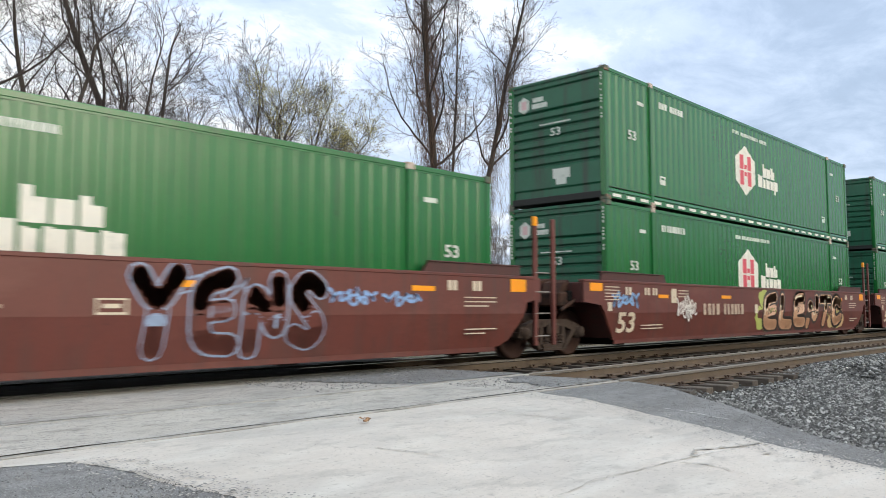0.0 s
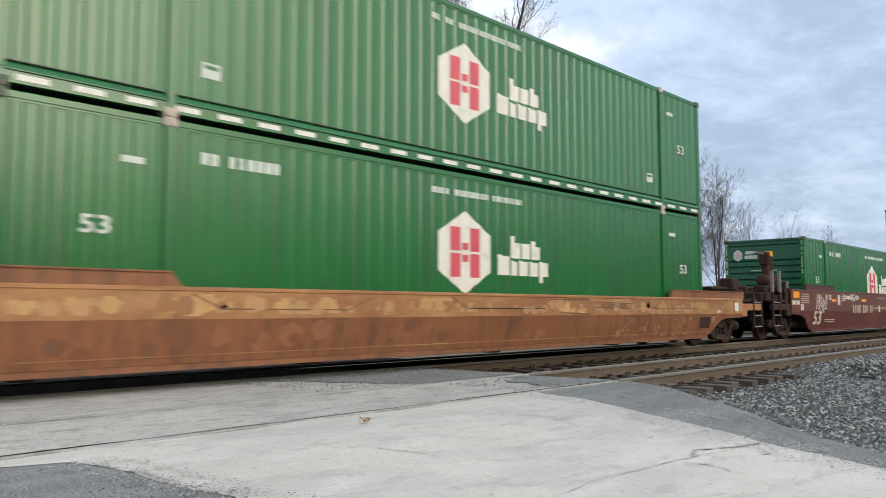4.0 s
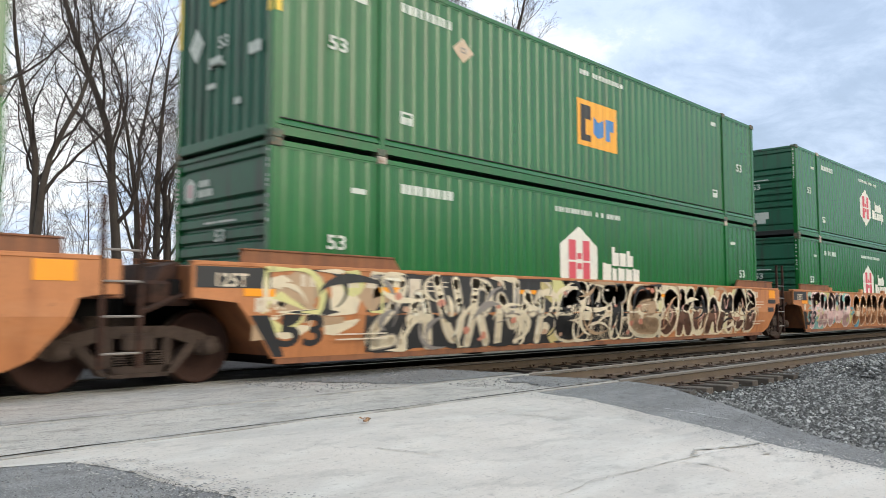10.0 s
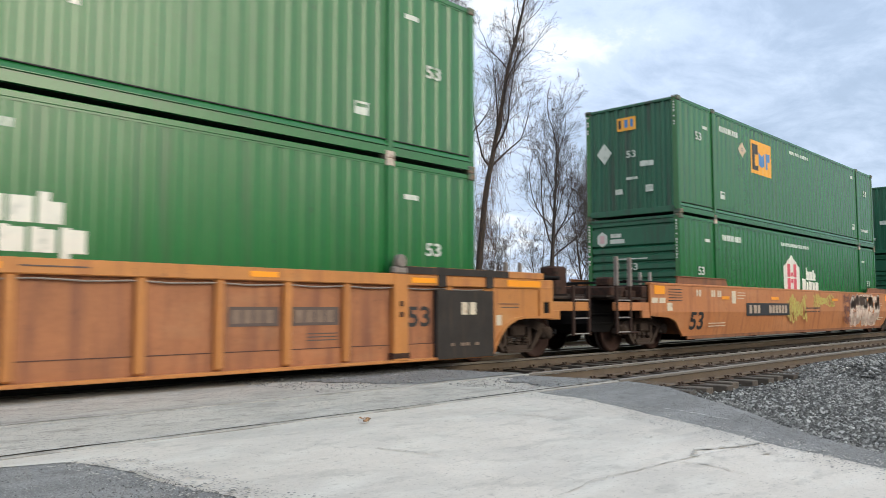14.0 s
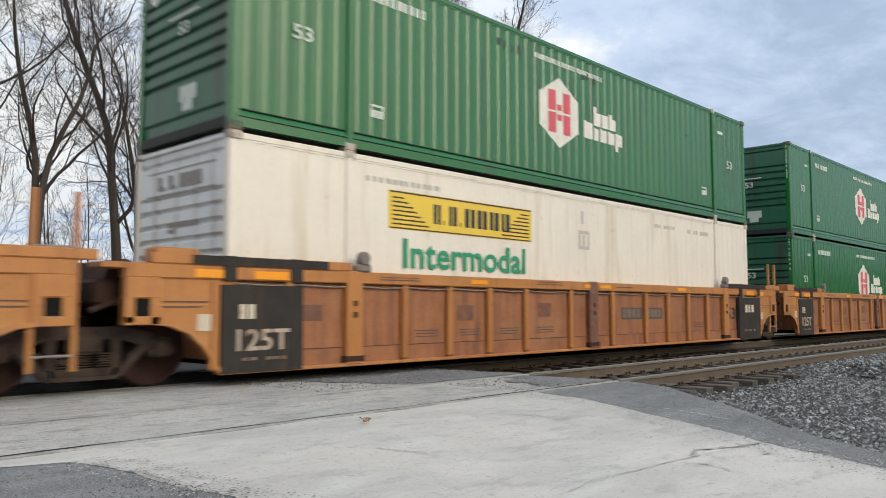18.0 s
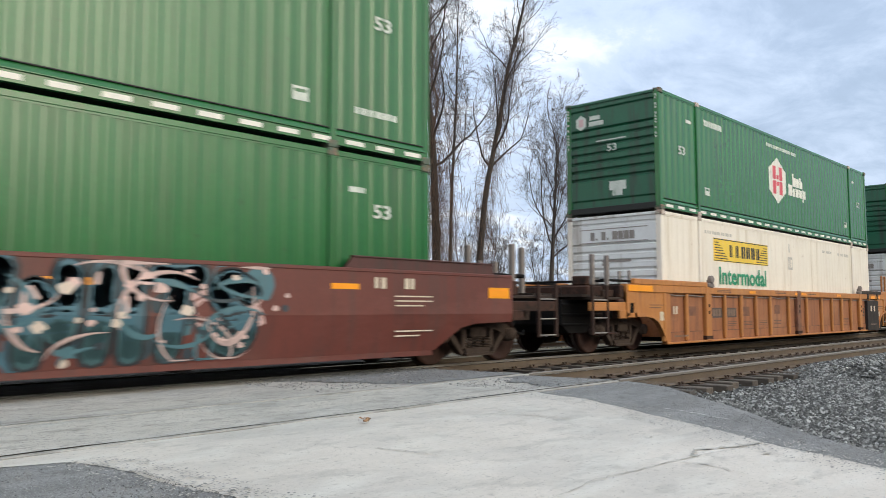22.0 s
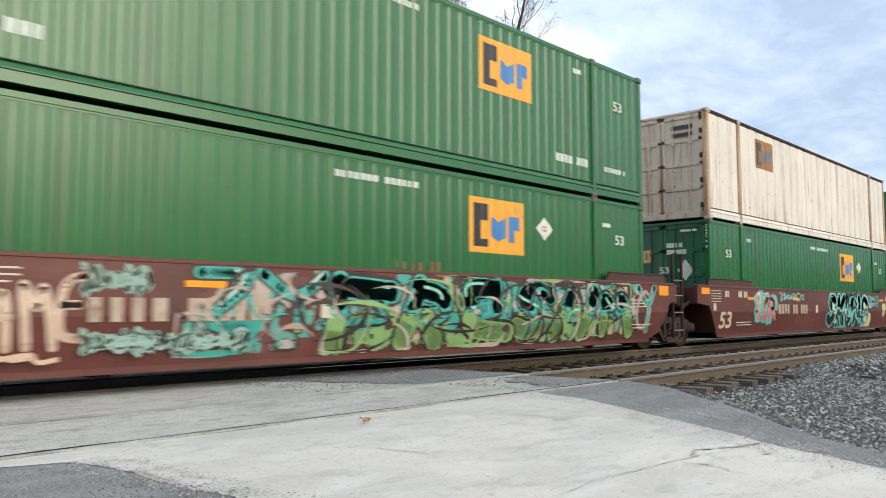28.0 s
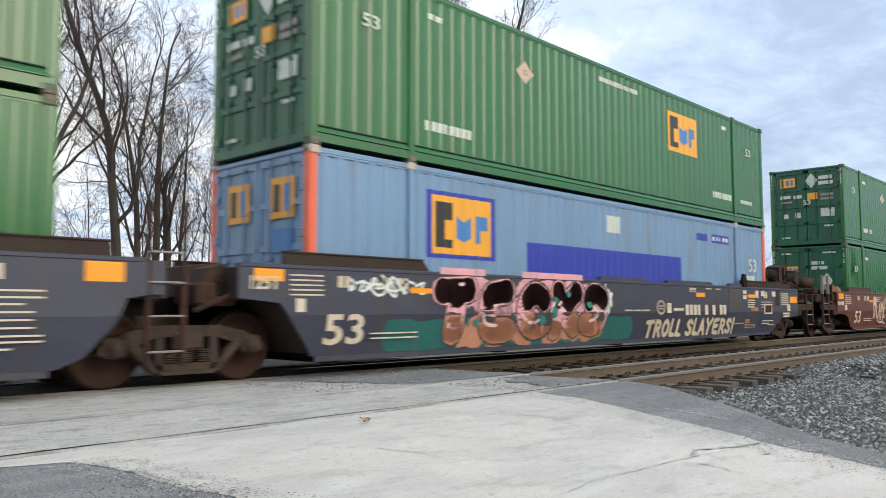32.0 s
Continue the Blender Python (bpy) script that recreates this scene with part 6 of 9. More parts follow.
        rects(ob, [(-0.5, -0.32, 0.68, 0.88)] if rear_end else [(LEN + 0.32, LEN + 0.46, 0.66, 0.84)], DECAL_CREAM, "label_plate", "cream label plate", y=-CAR + 0.026)
    part("well_floor", plain("wfloor", lambda b: (b.box(0.0, LEN, -1.36, 1.36, 0.30, 0.345), [b.box(x, x + 0.25, -1.36, 1.36, 0.19, 0.31, 0.01) for x in (0.3, 4.0, 7.9, 11.8, 15.5)]), "well_floor", BLACK_IRON), ob)
    for x in (-0.1, LEN + 0.04):
        part("end_bulkhead", plain("rbulk", lambda b: b.box(0, 0.06, -1.42, 1.42, 0.3, 1.3), "end_bulkhead", YELLOW_PANEL), ob, at=(x, 0, 0))
    truck(ob, -1.43 if rear == "coupler" else -1.65)
    if front == "coupler":
        truck(ob, LEN + 1.43)
    lettering(ob)
    return ob


def common_marks(ob, mt, numx=0.02, seed=0, front_reflect=(17.35, 17.9, 1.12, 1.3), reflect=((1.75, 2.2, 1.18, 1.26), (5.0, 5.55, 1.2, 1.28), (10.2, 10.75, 1.2, 1.28), (14.0, 14.5, 1.22, 1.3))):
    """What all smooth cars carry: size number, amber reflectors, load stencils."""
    num = part("size_number", words("53", 0.43, mt, 1.32), ob, "large painted number", at=(numx, -CAR + 0.066, 0.46))
    num.rotation_euler = (math.atan(0.10 / 0.56), 0, 0)
    rear, front = ob["ends"].split()
    ends = [(-1.7, -1.22, 1.27, 1.46) if rear == "coupler" else (-0.52, -0.06, 1.1, 1.2) if mt is DECAL_BLACK else (-1.0, -0.55, 1.3, 1.46), front_reflect if front == "coupler" else (16.4, 16.83, 1.24, 1.46)]
    for q in [q for q in [*ends, *reflect] if q]:
        rects(ob, [q], REFLECTOR, "reflector", "amber reflector")
    for k, (xa, xb) in enumerate(((0.35, 0.62), (1.15, 1.4), (1.5, 1.75), (14.8, 15.05), (15.4, 15.65))):
        flat_bars(ob, xa, xb, 1.24, 1.4, 2, DECAL_CREAM, seed + k, "small stencil bars")
    rects(ob, [(2.35, 2.6, 1.08, 1.4), *([(-1.12, -0.87, 0.9, 1.08), (-1.82, -1.55, 1.07, 1.19), (-1.48, -1.2, 1.07, 1.19)] if rear == "coupler" else [(-0.35, -0.2, 0.9, 1.08)])], DECAL_CREAM, "label_plate", "cream label plate")
    if rear == "coupler" or mt is not DECAL_BLACK:
        rects(ob, [(-1.05 if rear == "coupler" else -0.45, -0.4 if rear == "coupler" else 0.1, 1.38 - 0.065 * k, 1.40 - 0.065 * k) for k in range(5)], mt, "data_line", "thin lines of stencilled data")
    rects(ob, [(0.95, 1.9, 0.58, 0.6), (0.95, 1.9, 0.51, 0.53), (15.2, 16.0, 1.12, 1.14), (15.2, 16.0, 1.05, 1.07), (15.2, 15.8, 0.98, 1.0), (15.2, 16.0, 0.6, 0.62), (15.2, 15.7, 0.53, 0.55), (2.7, 3.2, 1.35, 1.37), (2.7, 3.2, 1.28, 1.3), (2.7, 3.1, 1.21, 1.23)], DECAL_CREAM, "data_line", "thin lines of stencilled data")
# ---- the train ----
LOW, HIGH = 0.35, 3.246
WHITE_MARK, BLACK_MARK = DECAL_CREAM, DECAL_BLACK


def marks_brown(ob, seed, mark_x, letter=True):
    common_marks(ob, WHITE_MARK, seed=seed)
    flat_bars(ob, mark_x - 0.06, mark_x + 0.9, 0.8, 1.07, 4, MARK_WORN, seed + 1)
    flat_bars(ob, mark_x + 1.1, mark_x + 2.35, 0.8, 1.07, 6, MARK_WORN, seed + 2)
    if letter:
        rects(ob, [(mark_x + 3.05, mark_x + 3.25, 0.82, 1.06)], WHITE_MARK, "unit_letter", "painted unit letter block")


def marks_orange(ob, seed, plate_x):
    common_marks(ob, BLACK_MARK, seed=seed)
    rects(ob, [(plate_x, plate_x + 3.1, 0.76, 1.1)], BLACK_MARK, "mark_panel", "black reporting-mark panel")
    flat_bars(ob, plate_x + 0.2, plate_x + 1.3, 0.82, 1.04, 4, MARK_WORN, seed, y=-CAR - 0.009)
    flat_bars(ob, plate_x + 1.55, plate_x + 2.95, 0.82, 1.04, 6, MARK_WORN, seed + 1, y=-CAR - 0.009)


def dark_end_plates(ob):
    """Black panels on the shared-truck ends of the orange cars."""
    rects(ob, [(-1.18, -0.12, 1.2, 1.46)], DECAL_BLACK, "end_panel", "black end panel", y=-CAR - 0.001)
    b = Build()
    at = lambda x, z: (x, -CAR - 0.003 + (0.10 * (0.86 - z) / 0.56 if z < 0.86 else 0), z)
    b.poly([at(-0.42, 0.86), at(0.0, 0.32), at(0.16, 0.32), at(-0.14, 0.86)])
    rects(ob, [(16.32, 16.86, 1.09, 1.2), (16.3, 16.72, 0.86, 0.98)], DECAL_BLACK, "end_panel", "black end panel", y=-CAR - 0.001)
    part("slope_panel", b.mesh("slope_panel", DECAL_BLACK), ob, "black panel along the sloping end")


def text_125(ob, x, z, h=0.17):
    part("capacity_number", words("125T", h, DECAL_CREAM), ob, "painted capacity number", at=(x, -CAR - 0.008, z))


def car_lead(ob):
    marks_brown(ob, 11, 4.03)
    piece(ob, "SANEC", 9.0, 15.0, 0.36, 1.44, 0.3, (0.12, 0.05, 0.03), (0.7, 0.48, 0.28), (0.6, 0.36, 0.17), 0.8, (0.8, 0.7, 0.5), seed=21)


def car_brown_c(ob):
    marks_brown(ob, 12, 4.03)
    scribble(ob, 2.6, 3.6, 0.62, 1.3, (0.7, 0.66, 0.62), 3, 8, 0.04)
    scribble(ob, -0.2, 0.9, 0.95, 1.3, (0.2, 0.36, 0.62), 6, 6, 0.06)
    cloud(ob, 7.3, 8.4, 0.4, 1.3, ((0.42, 0.46, 0.12), (0.3, 0.36, 0.1)), 5, 12)
    cloud(ob, 12.8, 14.5, 0.4, 1.3, ((0.46, 0.46, 0.14), (0.6, 0.4, 0.2)), 6, 9)
    piece(ob, "ELENTC", 7.6, 14.4, 0.35, 1.45, 0.3, (0.05, 0.035, 0.03), (0.72, 0.44, 0.30), (0.60, 0.34, 0.2), 0.75, (0.8, 0.68, 0.5), seed=7)


def car_brown_b(ob):
    marks_brown(ob, 13, 4.03)
    rects(ob, [(9.24, 9.6, 0.88, 0.905), (9.24, 9.6, 1.04, 1.06), (9.24, 9.265, 0.9, 1.05), (9.575, 9.6, 0.9, 1.05), (9.32, 9.52, 0.95, 1.0)], WHITE_MARK, "framed_plate", "cream framed stencil")
    piece(ob, "YENS", 9.62, 12.4, 0.36, 1.46, 0.25, (0.26, 0.33, 0.47), BROWN, shine=None, seed=8, rim=0.026, label="pale blue spray-painted outline letters")
    scribble(ob, 9.6, 12.0, 0.9, 1.42, (0.25, 0.32, 0.46), 29, 4, 0.028)
    scribble(ob, 12.4, 13.3, 0.98, 1.26, (0.22, 0.36, 0.62), 9, 6, 0.045)
    scribble(ob, 13.4, 14.2, 0.98, 1.22, (0.22, 0.36, 0.62), 4, 4, 0.05)
    scribble(ob, 2.9, 4.7, 1.2, 1.46, (0.7, 0.66, 0.62), 15, 9, 0.035)
    scribble(ob, 0.2, 1.3, 0.75, 1.42, (0.7, 0.62, 0.56), 16, 7, 0.035)
    rects(ob, [(6.9, 8.2, 1.33, 1.36), (6.4, 8.3, 0.95, 0.99)], MARK_WORN, "data_line", "thin lines of stencilled data")


def lower_mark(ob, x0, x1, z0, z1, mt, name, label):
    """A flat mark on the leaning lower sheet of the shallow car."""
    b = Build()
    depth = lambda z: -CAR - 0.004 + 0.10 * (0.82 - z) / 0.56
    b.faces([(x0, depth(z0), z0), (x1, depth(z0), z0), (x1, depth(z1), z1), (x0, depth(z1), z1), (x0, depth(z0) + 0.003, z0), (x1, depth(z0) + 0.003, z0), (x1, depth(z1) + 0.003, z1), (x0, depth(z1) + 0.003, z1)],
            [(0, 1, 2, 3), (4, 7, 6, 5), (0, 4, 5, 1), (1, 5, 6, 2), (2, 6, 7, 3), (3, 7, 4, 0)], 0)
    part(name, b.mesh(name, mt), ob, label)


def car_orange_single(ob):
    for x in (1.6, 4.2, 6.85, 9.25, 11.4, 14.22):
        rects(ob, [(x, x + 0.45, 0.825, 0.89)], FADED_PANEL, "reflector", "faded amber reflector")
    rects(ob, [(16.89, 17.33, 0.84, 0.99)], FADED_PANEL, "reflector", "faded amber reflector")
    rects(ob, [(17.44, 17.5, 0.78, 1.14)], ORANGE_DARK, "plate_edge", "rusted upright strip")
    rects(ob, [(17.5, 17.74, 0.88, 1.1)], DECAL_WHITE, "label_plate", "white label plate")
    rects(ob, [(17.76, 18.0, 0.86, 1.12)], ORANGE_TAN, "label_plate", "faded yellow label plate")
    rects(ob, [(16.46, 16.66, 0.85, 0.9)], DECAL_CREAM, "label_plate", "small cream label plate")
    lower_mark(ob, 15.56, 16.11, 0.47, 0.74, GRIMY_BROWN, "mark_panel", "worn dark mark panel")
    for k in range(3):
        lower_mark(ob, 16.2, 16.36, 0.63 + 0.045 * k, 0.648 + 0.045 * k, DECAL_CREAM, "data_line", "thin line of stencilled data")
    lower_mark(ob, 0.3, 16.1, 0.386, 0.40, ORANGE_TAN, "seam_line", "thin bright seam line")
    rects(ob, [(7.24, 9.24, 0.945, 0.962)], GRIMY_BROWN, "scratch", "long dark scratch")
    for k, (x0, x1, z0, z1, c) in enumerate(((13.7, 14.5, 0.96, 1.14, (0.58, 0.34, 0.19)), (5.2, 6.8, 0.84, 1.12, (0.50, 0.27, 0.10)), (9.6, 10.7, 0.86, 1.1, (0.56, 0.34, 0.13)), (2.0, 4.6, 0.86, 1.12, (0.5, 0.28, 0.11)))):
        mural(ob, x0, x1, 0.84, z1, ((0.38, 0.18, 0.064), c, (0.36, 0.165, 0.06)), c, (0.33, 0.14, 0.05), 410 + k, 1.1, 0.16, 0.1, 2.6, label="blotches of faded paint")
    # outlines of old plates on the upper sheet, pale scuffs on the lower one
    b = Build()
    for pts in (((6.7, 1.13), (7.12, 0.95), (9.0, 0.945), (9.4, 1.12), (10.7, 1.13)), ((9.25, 1.05), (9.5, 0.88), (10.75, 0.84)), ((10.85, 1.08), (12.3, 1.05), (12.2, 0.95), (10.9, 0.97), (10.85, 1.08)),
                ((2.2, 1.12), (2.6, 0.94), (4.6, 0.93), (5.0, 1.1)), ((13.0, 1.1), (13.5, 0.95), (15.4, 0.94))):
        ribbon(b, pts, 0.02, -CAR - 0.0065, 0)
    part("seam", b.mesh("seam", spray((0.16, 0.075, 0.035))), ob, "thin dark outlines of old plates")["kind"] = "stuff"
    cloud(ob, 11.8, 15.1, 0.34, 0.72, ((0.30, 0.135, 0.06), (0.27, 0.11, 0.048), (0.36, 0.19, 0.10)), 331, 16, (0.02, 0.075), "pale scuffs", depth=0.006)
    cloud(ob, 7.9, 9.6, 0.4, 0.7, ((0.29, 0.125, 0.055), (0.26, 0.10, 0.043)), 332, 10, (0.03, 0.1), "pale scuffs", depth=0.006)
    cloud(ob, 0.4, 7.0, 0.4, 0.74, ((0.18, 0.065, 0.027), (0.27, 0.105, 0.045)), 333, 6, (0.04, 0.16), "rusty blotches", depth=0.006)
    swirls(ob, 11.8, 15.0, 0.36, 0.74, ((0.33, 0.16, 0.08), (0.28, 0.115, 0.05)), 334, 5, (0.02, 0.05), "pale scuffed strokes", depth=0.008, span=(0.08, 0.3))
    cloud(ob, 0.2, 16.4, 0.92, 1.03, ((0.44, 0.235, 0.10), (0.31, 0.135, 0.05), (0.47, 0.27, 0.10)), 335, 7, (0.04, 0.11), "mottled faded paint", depth=0.0045)
    scribble(ob, 11.1, 12.3, 0.93, 1.08, (0.17, 0.085, 0.04), 18, 9, 0.022)
    for k, (x0, x1, z0, z1) in enumerate(((14.4, 15.0, 0.84, 0.95), (12.3, 13.7, 0.84, 1.0), (8.3, 9.3, 0.86, 1.0))):
        scribble(ob, x0, x1, z0, z1, (0.46, 0.24, 0.12), 19 + k, 5, 0.04)


def car_pink(ob):
    marks_orange(ob, 41, 10.0)
    text_125(ob, -0.95, 1.22)
    dark_end_plates(ob)
    cloud(ob, 0.1, 4.3, 0.42, 1.4, ((0.22, 0.40, 0.36), (0.16, 0.32, 0.30), (0.52, 0.46, 0.17), (0.30, 0.44, 0.36)), 44, 9)
    piece(ob, "FROWE", 0.25, 4.15, 0.34, 1.47, 0.37, (0.76, 0.60, 0.53), (0.70, 0.46, 0.43), (0.56, 0.34, 0.33), 0.66, (0.74, 0.56, 0.5), seed=44, rim=0.045, lean=0.1)
    cloud(ob, 0.4, 4.1, 0.5, 1.35, ((0.55, 0.46, 0.22), (0.20, 0.40, 0.36)), 45, 3, (0.05, 0.12), depth=0.014)
    for xa, xb, za, zb in ((4.25, 4.7, 0.75, 1.2), (5.0, 5.4, 0.36, 0.62), (8.75, 9.1, 0.6, 1.3), (6.0, 6.3, 0.9, 1.2)):
        cloud(ob, xa, xb, za, zb, ((0.07, 0.19, 0.30), (0.10, 0.30, 0.34)), int(xa * 10), 10, (0.08, 0.18))
    piece(ob, "SCOBES", 4.45, 8.95, 0.34, 1.47, 0.30, (0.72, 0.55, 0.40), (0.44, 0.19, 0.075), (0.34, 0.13, 0.05), 0.62, None, seed=47, rim=0.045)
    b = Build()
    b.poly([(9.0, -CAR - 0.005, 0.62), (9.48, -CAR - 0.005, 0.98), (9.0, -CAR - 0.005, 1.3)])
    part("graffiti", b.mesh("graffiti", spray((0.07, 0.19, 0.30))), ob, "blue spray-painted arrow")
    # a black tag of looping strokes, with a scrawl under it
    b = Build()
    for pts, w in ((((13.15, 1.0), (13.1, 1.3), (13.3, 1.44), (13.7, 1.42), (13.98, 1.2), (14.0, 0.9), (13.85, 0.72), (13.6, 0.76), (13.4, 0.95), (13.2, 1.28)), 0.1),
                   (((13.55, 1.02), (13.6, 1.12), (13.75, 1.08), (13.78, 0.92)), 0.09), (((13.45, 1.25), (13.65, 1.3), (13.75, 1.22)), 0.06),
                   (((13.5, 0.78), (13.8, 0.62), (14.2, 0.6), (14.4, 0.78), (14.6, 1.15), (14.72, 1.42), (14.85, 1.46)), 0.1), (((14.05, 0.72), (14.15, 1.1), (14.3, 1.38), (14.6, 1.45)), 0.08),
                   (((12.9, 0.88), (13.3, 0.82), (13.5, 0.9)), 0.06), (((14.5, 0.9), (14.9, 0.92), (15.2, 0.84)), 0.06), (((14.2, 1.2), (14.3, 1.0), (14.4, 1.15)), 0.05)):
        brush(b, rounded(pts, 2), w, -CAR - 0.0075, 0)
    spray_paint_part(b, [spray((0.055, 0.038, 0.034))], ob, "black looping spray-painted tag")
    cloud(ob, 13.4, 14.75, 0.38, 0.56, ((0.16, 0.07, 0.04), (0.09, 0.05, 0.038), (0.24, 0.095, 0.045)), 25, 18, (0.03, 0.08), "smudged dark scrawl", depth=0.006)
    cloud(ob, 15.2, 15.8, 0.5, 1.25, ((0.14, 0.065, 0.04), (0.2, 0.085, 0.045), (0.3, 0.12, 0.05)), 26, 36, (0.03, 0.09), "smudged dark scrawl", depth=0.006)
    cloud(ob, 10.8, 12.5, 1.26, 1.44, ((0.60, 0.36, 0.24), (0.55, 0.30, 0.18)), 27, 14, (0.03, 0.09), "pale scuffed paint", depth=0.005)
    for x in (2.0, 5.4, 8.2, 11.05, 14.05):
        part("guide_lug", plain("lug", lambda b: b.prism([(0, 1.52), (0.32, 1.52), (0.27, 1.64), (0.05, 1.64)], -CAR - 0.004, -CAR + 0.08), "guide_lug", ORANGE), ob, at=(x, 0, 0))
    rects(ob, [(2.6, 3.0, 1.43 - 0.05 * k, 1.45 - 0.05 * k) for k in range(3)], DECAL_BLACK, "data_line", "thin lines of stencilled data", y=-CAR - 0.018)


def car_black_piece(ob):
    common_marks(ob, BLACK_MARK, seed=51)
    text_125(ob, -0.95, 1.22)
    dark_end_plates(ob)
    black, cream, tan, lime = (0.022, 0.021, 0.022), (0.68, 0.58, 0.42), (0.42, 0.28, 0.17), (0.60, 0.56, 0.24)
    cloud(ob, -0.3, 1.9, 0.75, 1.4, (lime, cream, black, tan), 52, 9, (0.1, 0.3))
    patch(ob, 1.5, 10.3, 0.31, 1.48, black, 3, "black field of spray paint")
    cloud(ob, 5.6, 6.3, 0.4, 1.4, (lime, cream, (0.55, 0.45, 0.2)), 53, 12, (0.1, 0.25), depth=0.004)
    piece(ob, "ZAURNM", 1.55, 5.75, 0.33, 1.47, 0.17, (0.30, 0.25, 0.2), cream, None, 0.5, (0.8, 0.74, 0.6), seed=54, rim=0.02, lean=0.5, label="cream spray-painted angular letters")
    patch(ob, 6.2, 10.4, 0.33, 1.46, (0.62, 0.50, 0.36), 5, "tan field of spray paint")
    piece(ob, "EPT", 6.2, 8.7, 0.33, 1.47, 0.36, cream, black, None, 0.5, (0.6, 0.5, 0.4), seed=56, rim=0.06, lean=0.3, label="black spray-painted angular letters")
    piece(ob, "E", 8.7, 10.0, 0.33, 1.47, 0.36, cream, tan, None, 0.5, (0.5, 0.2, 0.12), seed=59, rim=0.08, lean=0.3, label="tan spray-painted angular letter")
    cloud(ob, 9.9, 15.6, 0.42, 1.4, (cream, cream, (0.60, 0.40, 0.24), tan, (0.62, 0.56, 0.3)), 57, 9, (0.12, 0.34))
    piece(ob, "SKOAMOB", 10.2, 15.5, 0.34, 1.45, 0.30, (0.70, 0.60, 0.42), (0.05, 0.032, 0.026), (0.17, 0.08, 0.05), 0.8, (0.62, 0.36, 0.28), seed=58, rim=0.06, label="dark brown spray-painted round letters")
    swirls(ob, 1.6, 6.2, 0.33, 1.46, (black, cream, cream, (0.25, 0.22, 0.2)), 61, 7, (0.05, 0.16))
    swirls(ob, 6.2, 10.2, 0.33, 1.46, (black, cream, tan), 62, 5, (0.04, 0.12))
    swirls(ob, 10.2, 15.6, 0.33, 1.46, (cream, black, (0.5, 0.24, 0.15), tan), 63, 5, (0.04, 0.12))
    swirls(ob, -0.2, 1.8, 0.9, 1.46, (black, cream, lime), 65, 6, (0.05, 0.14))
    cloud(ob, 2.0, 10.0, 0.4, 1.4, ((0.55, 0.22, 0.15), (0.5, 0.3, 0.2)), 60, 2.5, (0.03, 0.09), depth=0.014)


def car_orange_tail(ob):
    marks_orange(ob, 61, 3.25)
    scribble(ob, 6.2, 7.8, 0.5, 1.42, (0.50, 0.42, 0.10), 62, 11, 0.05)
    scribble(ob, 8.4, 10.4, 0.98, 1.42, (0.50, 0.42, 0.10), 63, 12, 0.045)
    for k, (za, zb) in enumerate(((0.94, 0.99), (0.84, 0.88))):
        flat_bars(ob, 7.7, 9.2 - 0.2 * k, za, zb, 14, FADED_DARK, 66 + k, "small stencil bars")
    for k in range(3):
        scribble(ob, 11.35, 12.1, 0.4 + 0.34 * k, 0.78 + 0.34 * k, (0.15, 0.06, 0.05), 67 + k, 7, 0.035)
    cloud(ob, 12.1, 15.4, 0.45, 1.38, ((0.70, 0.52, 0.42), (0.62, 0.42, 0.32)), 64, 9, (0.12, 0.3))
    piece(ob, "CUBZN", 12.0, 15.6, 0.34, 1.46, 0.36, (0.30, 0.13, 0.08), (0.76, 0.60, 0.50), None, 0.5, (0.8, 0.7, 0.62), seed=64, rim=0.022)


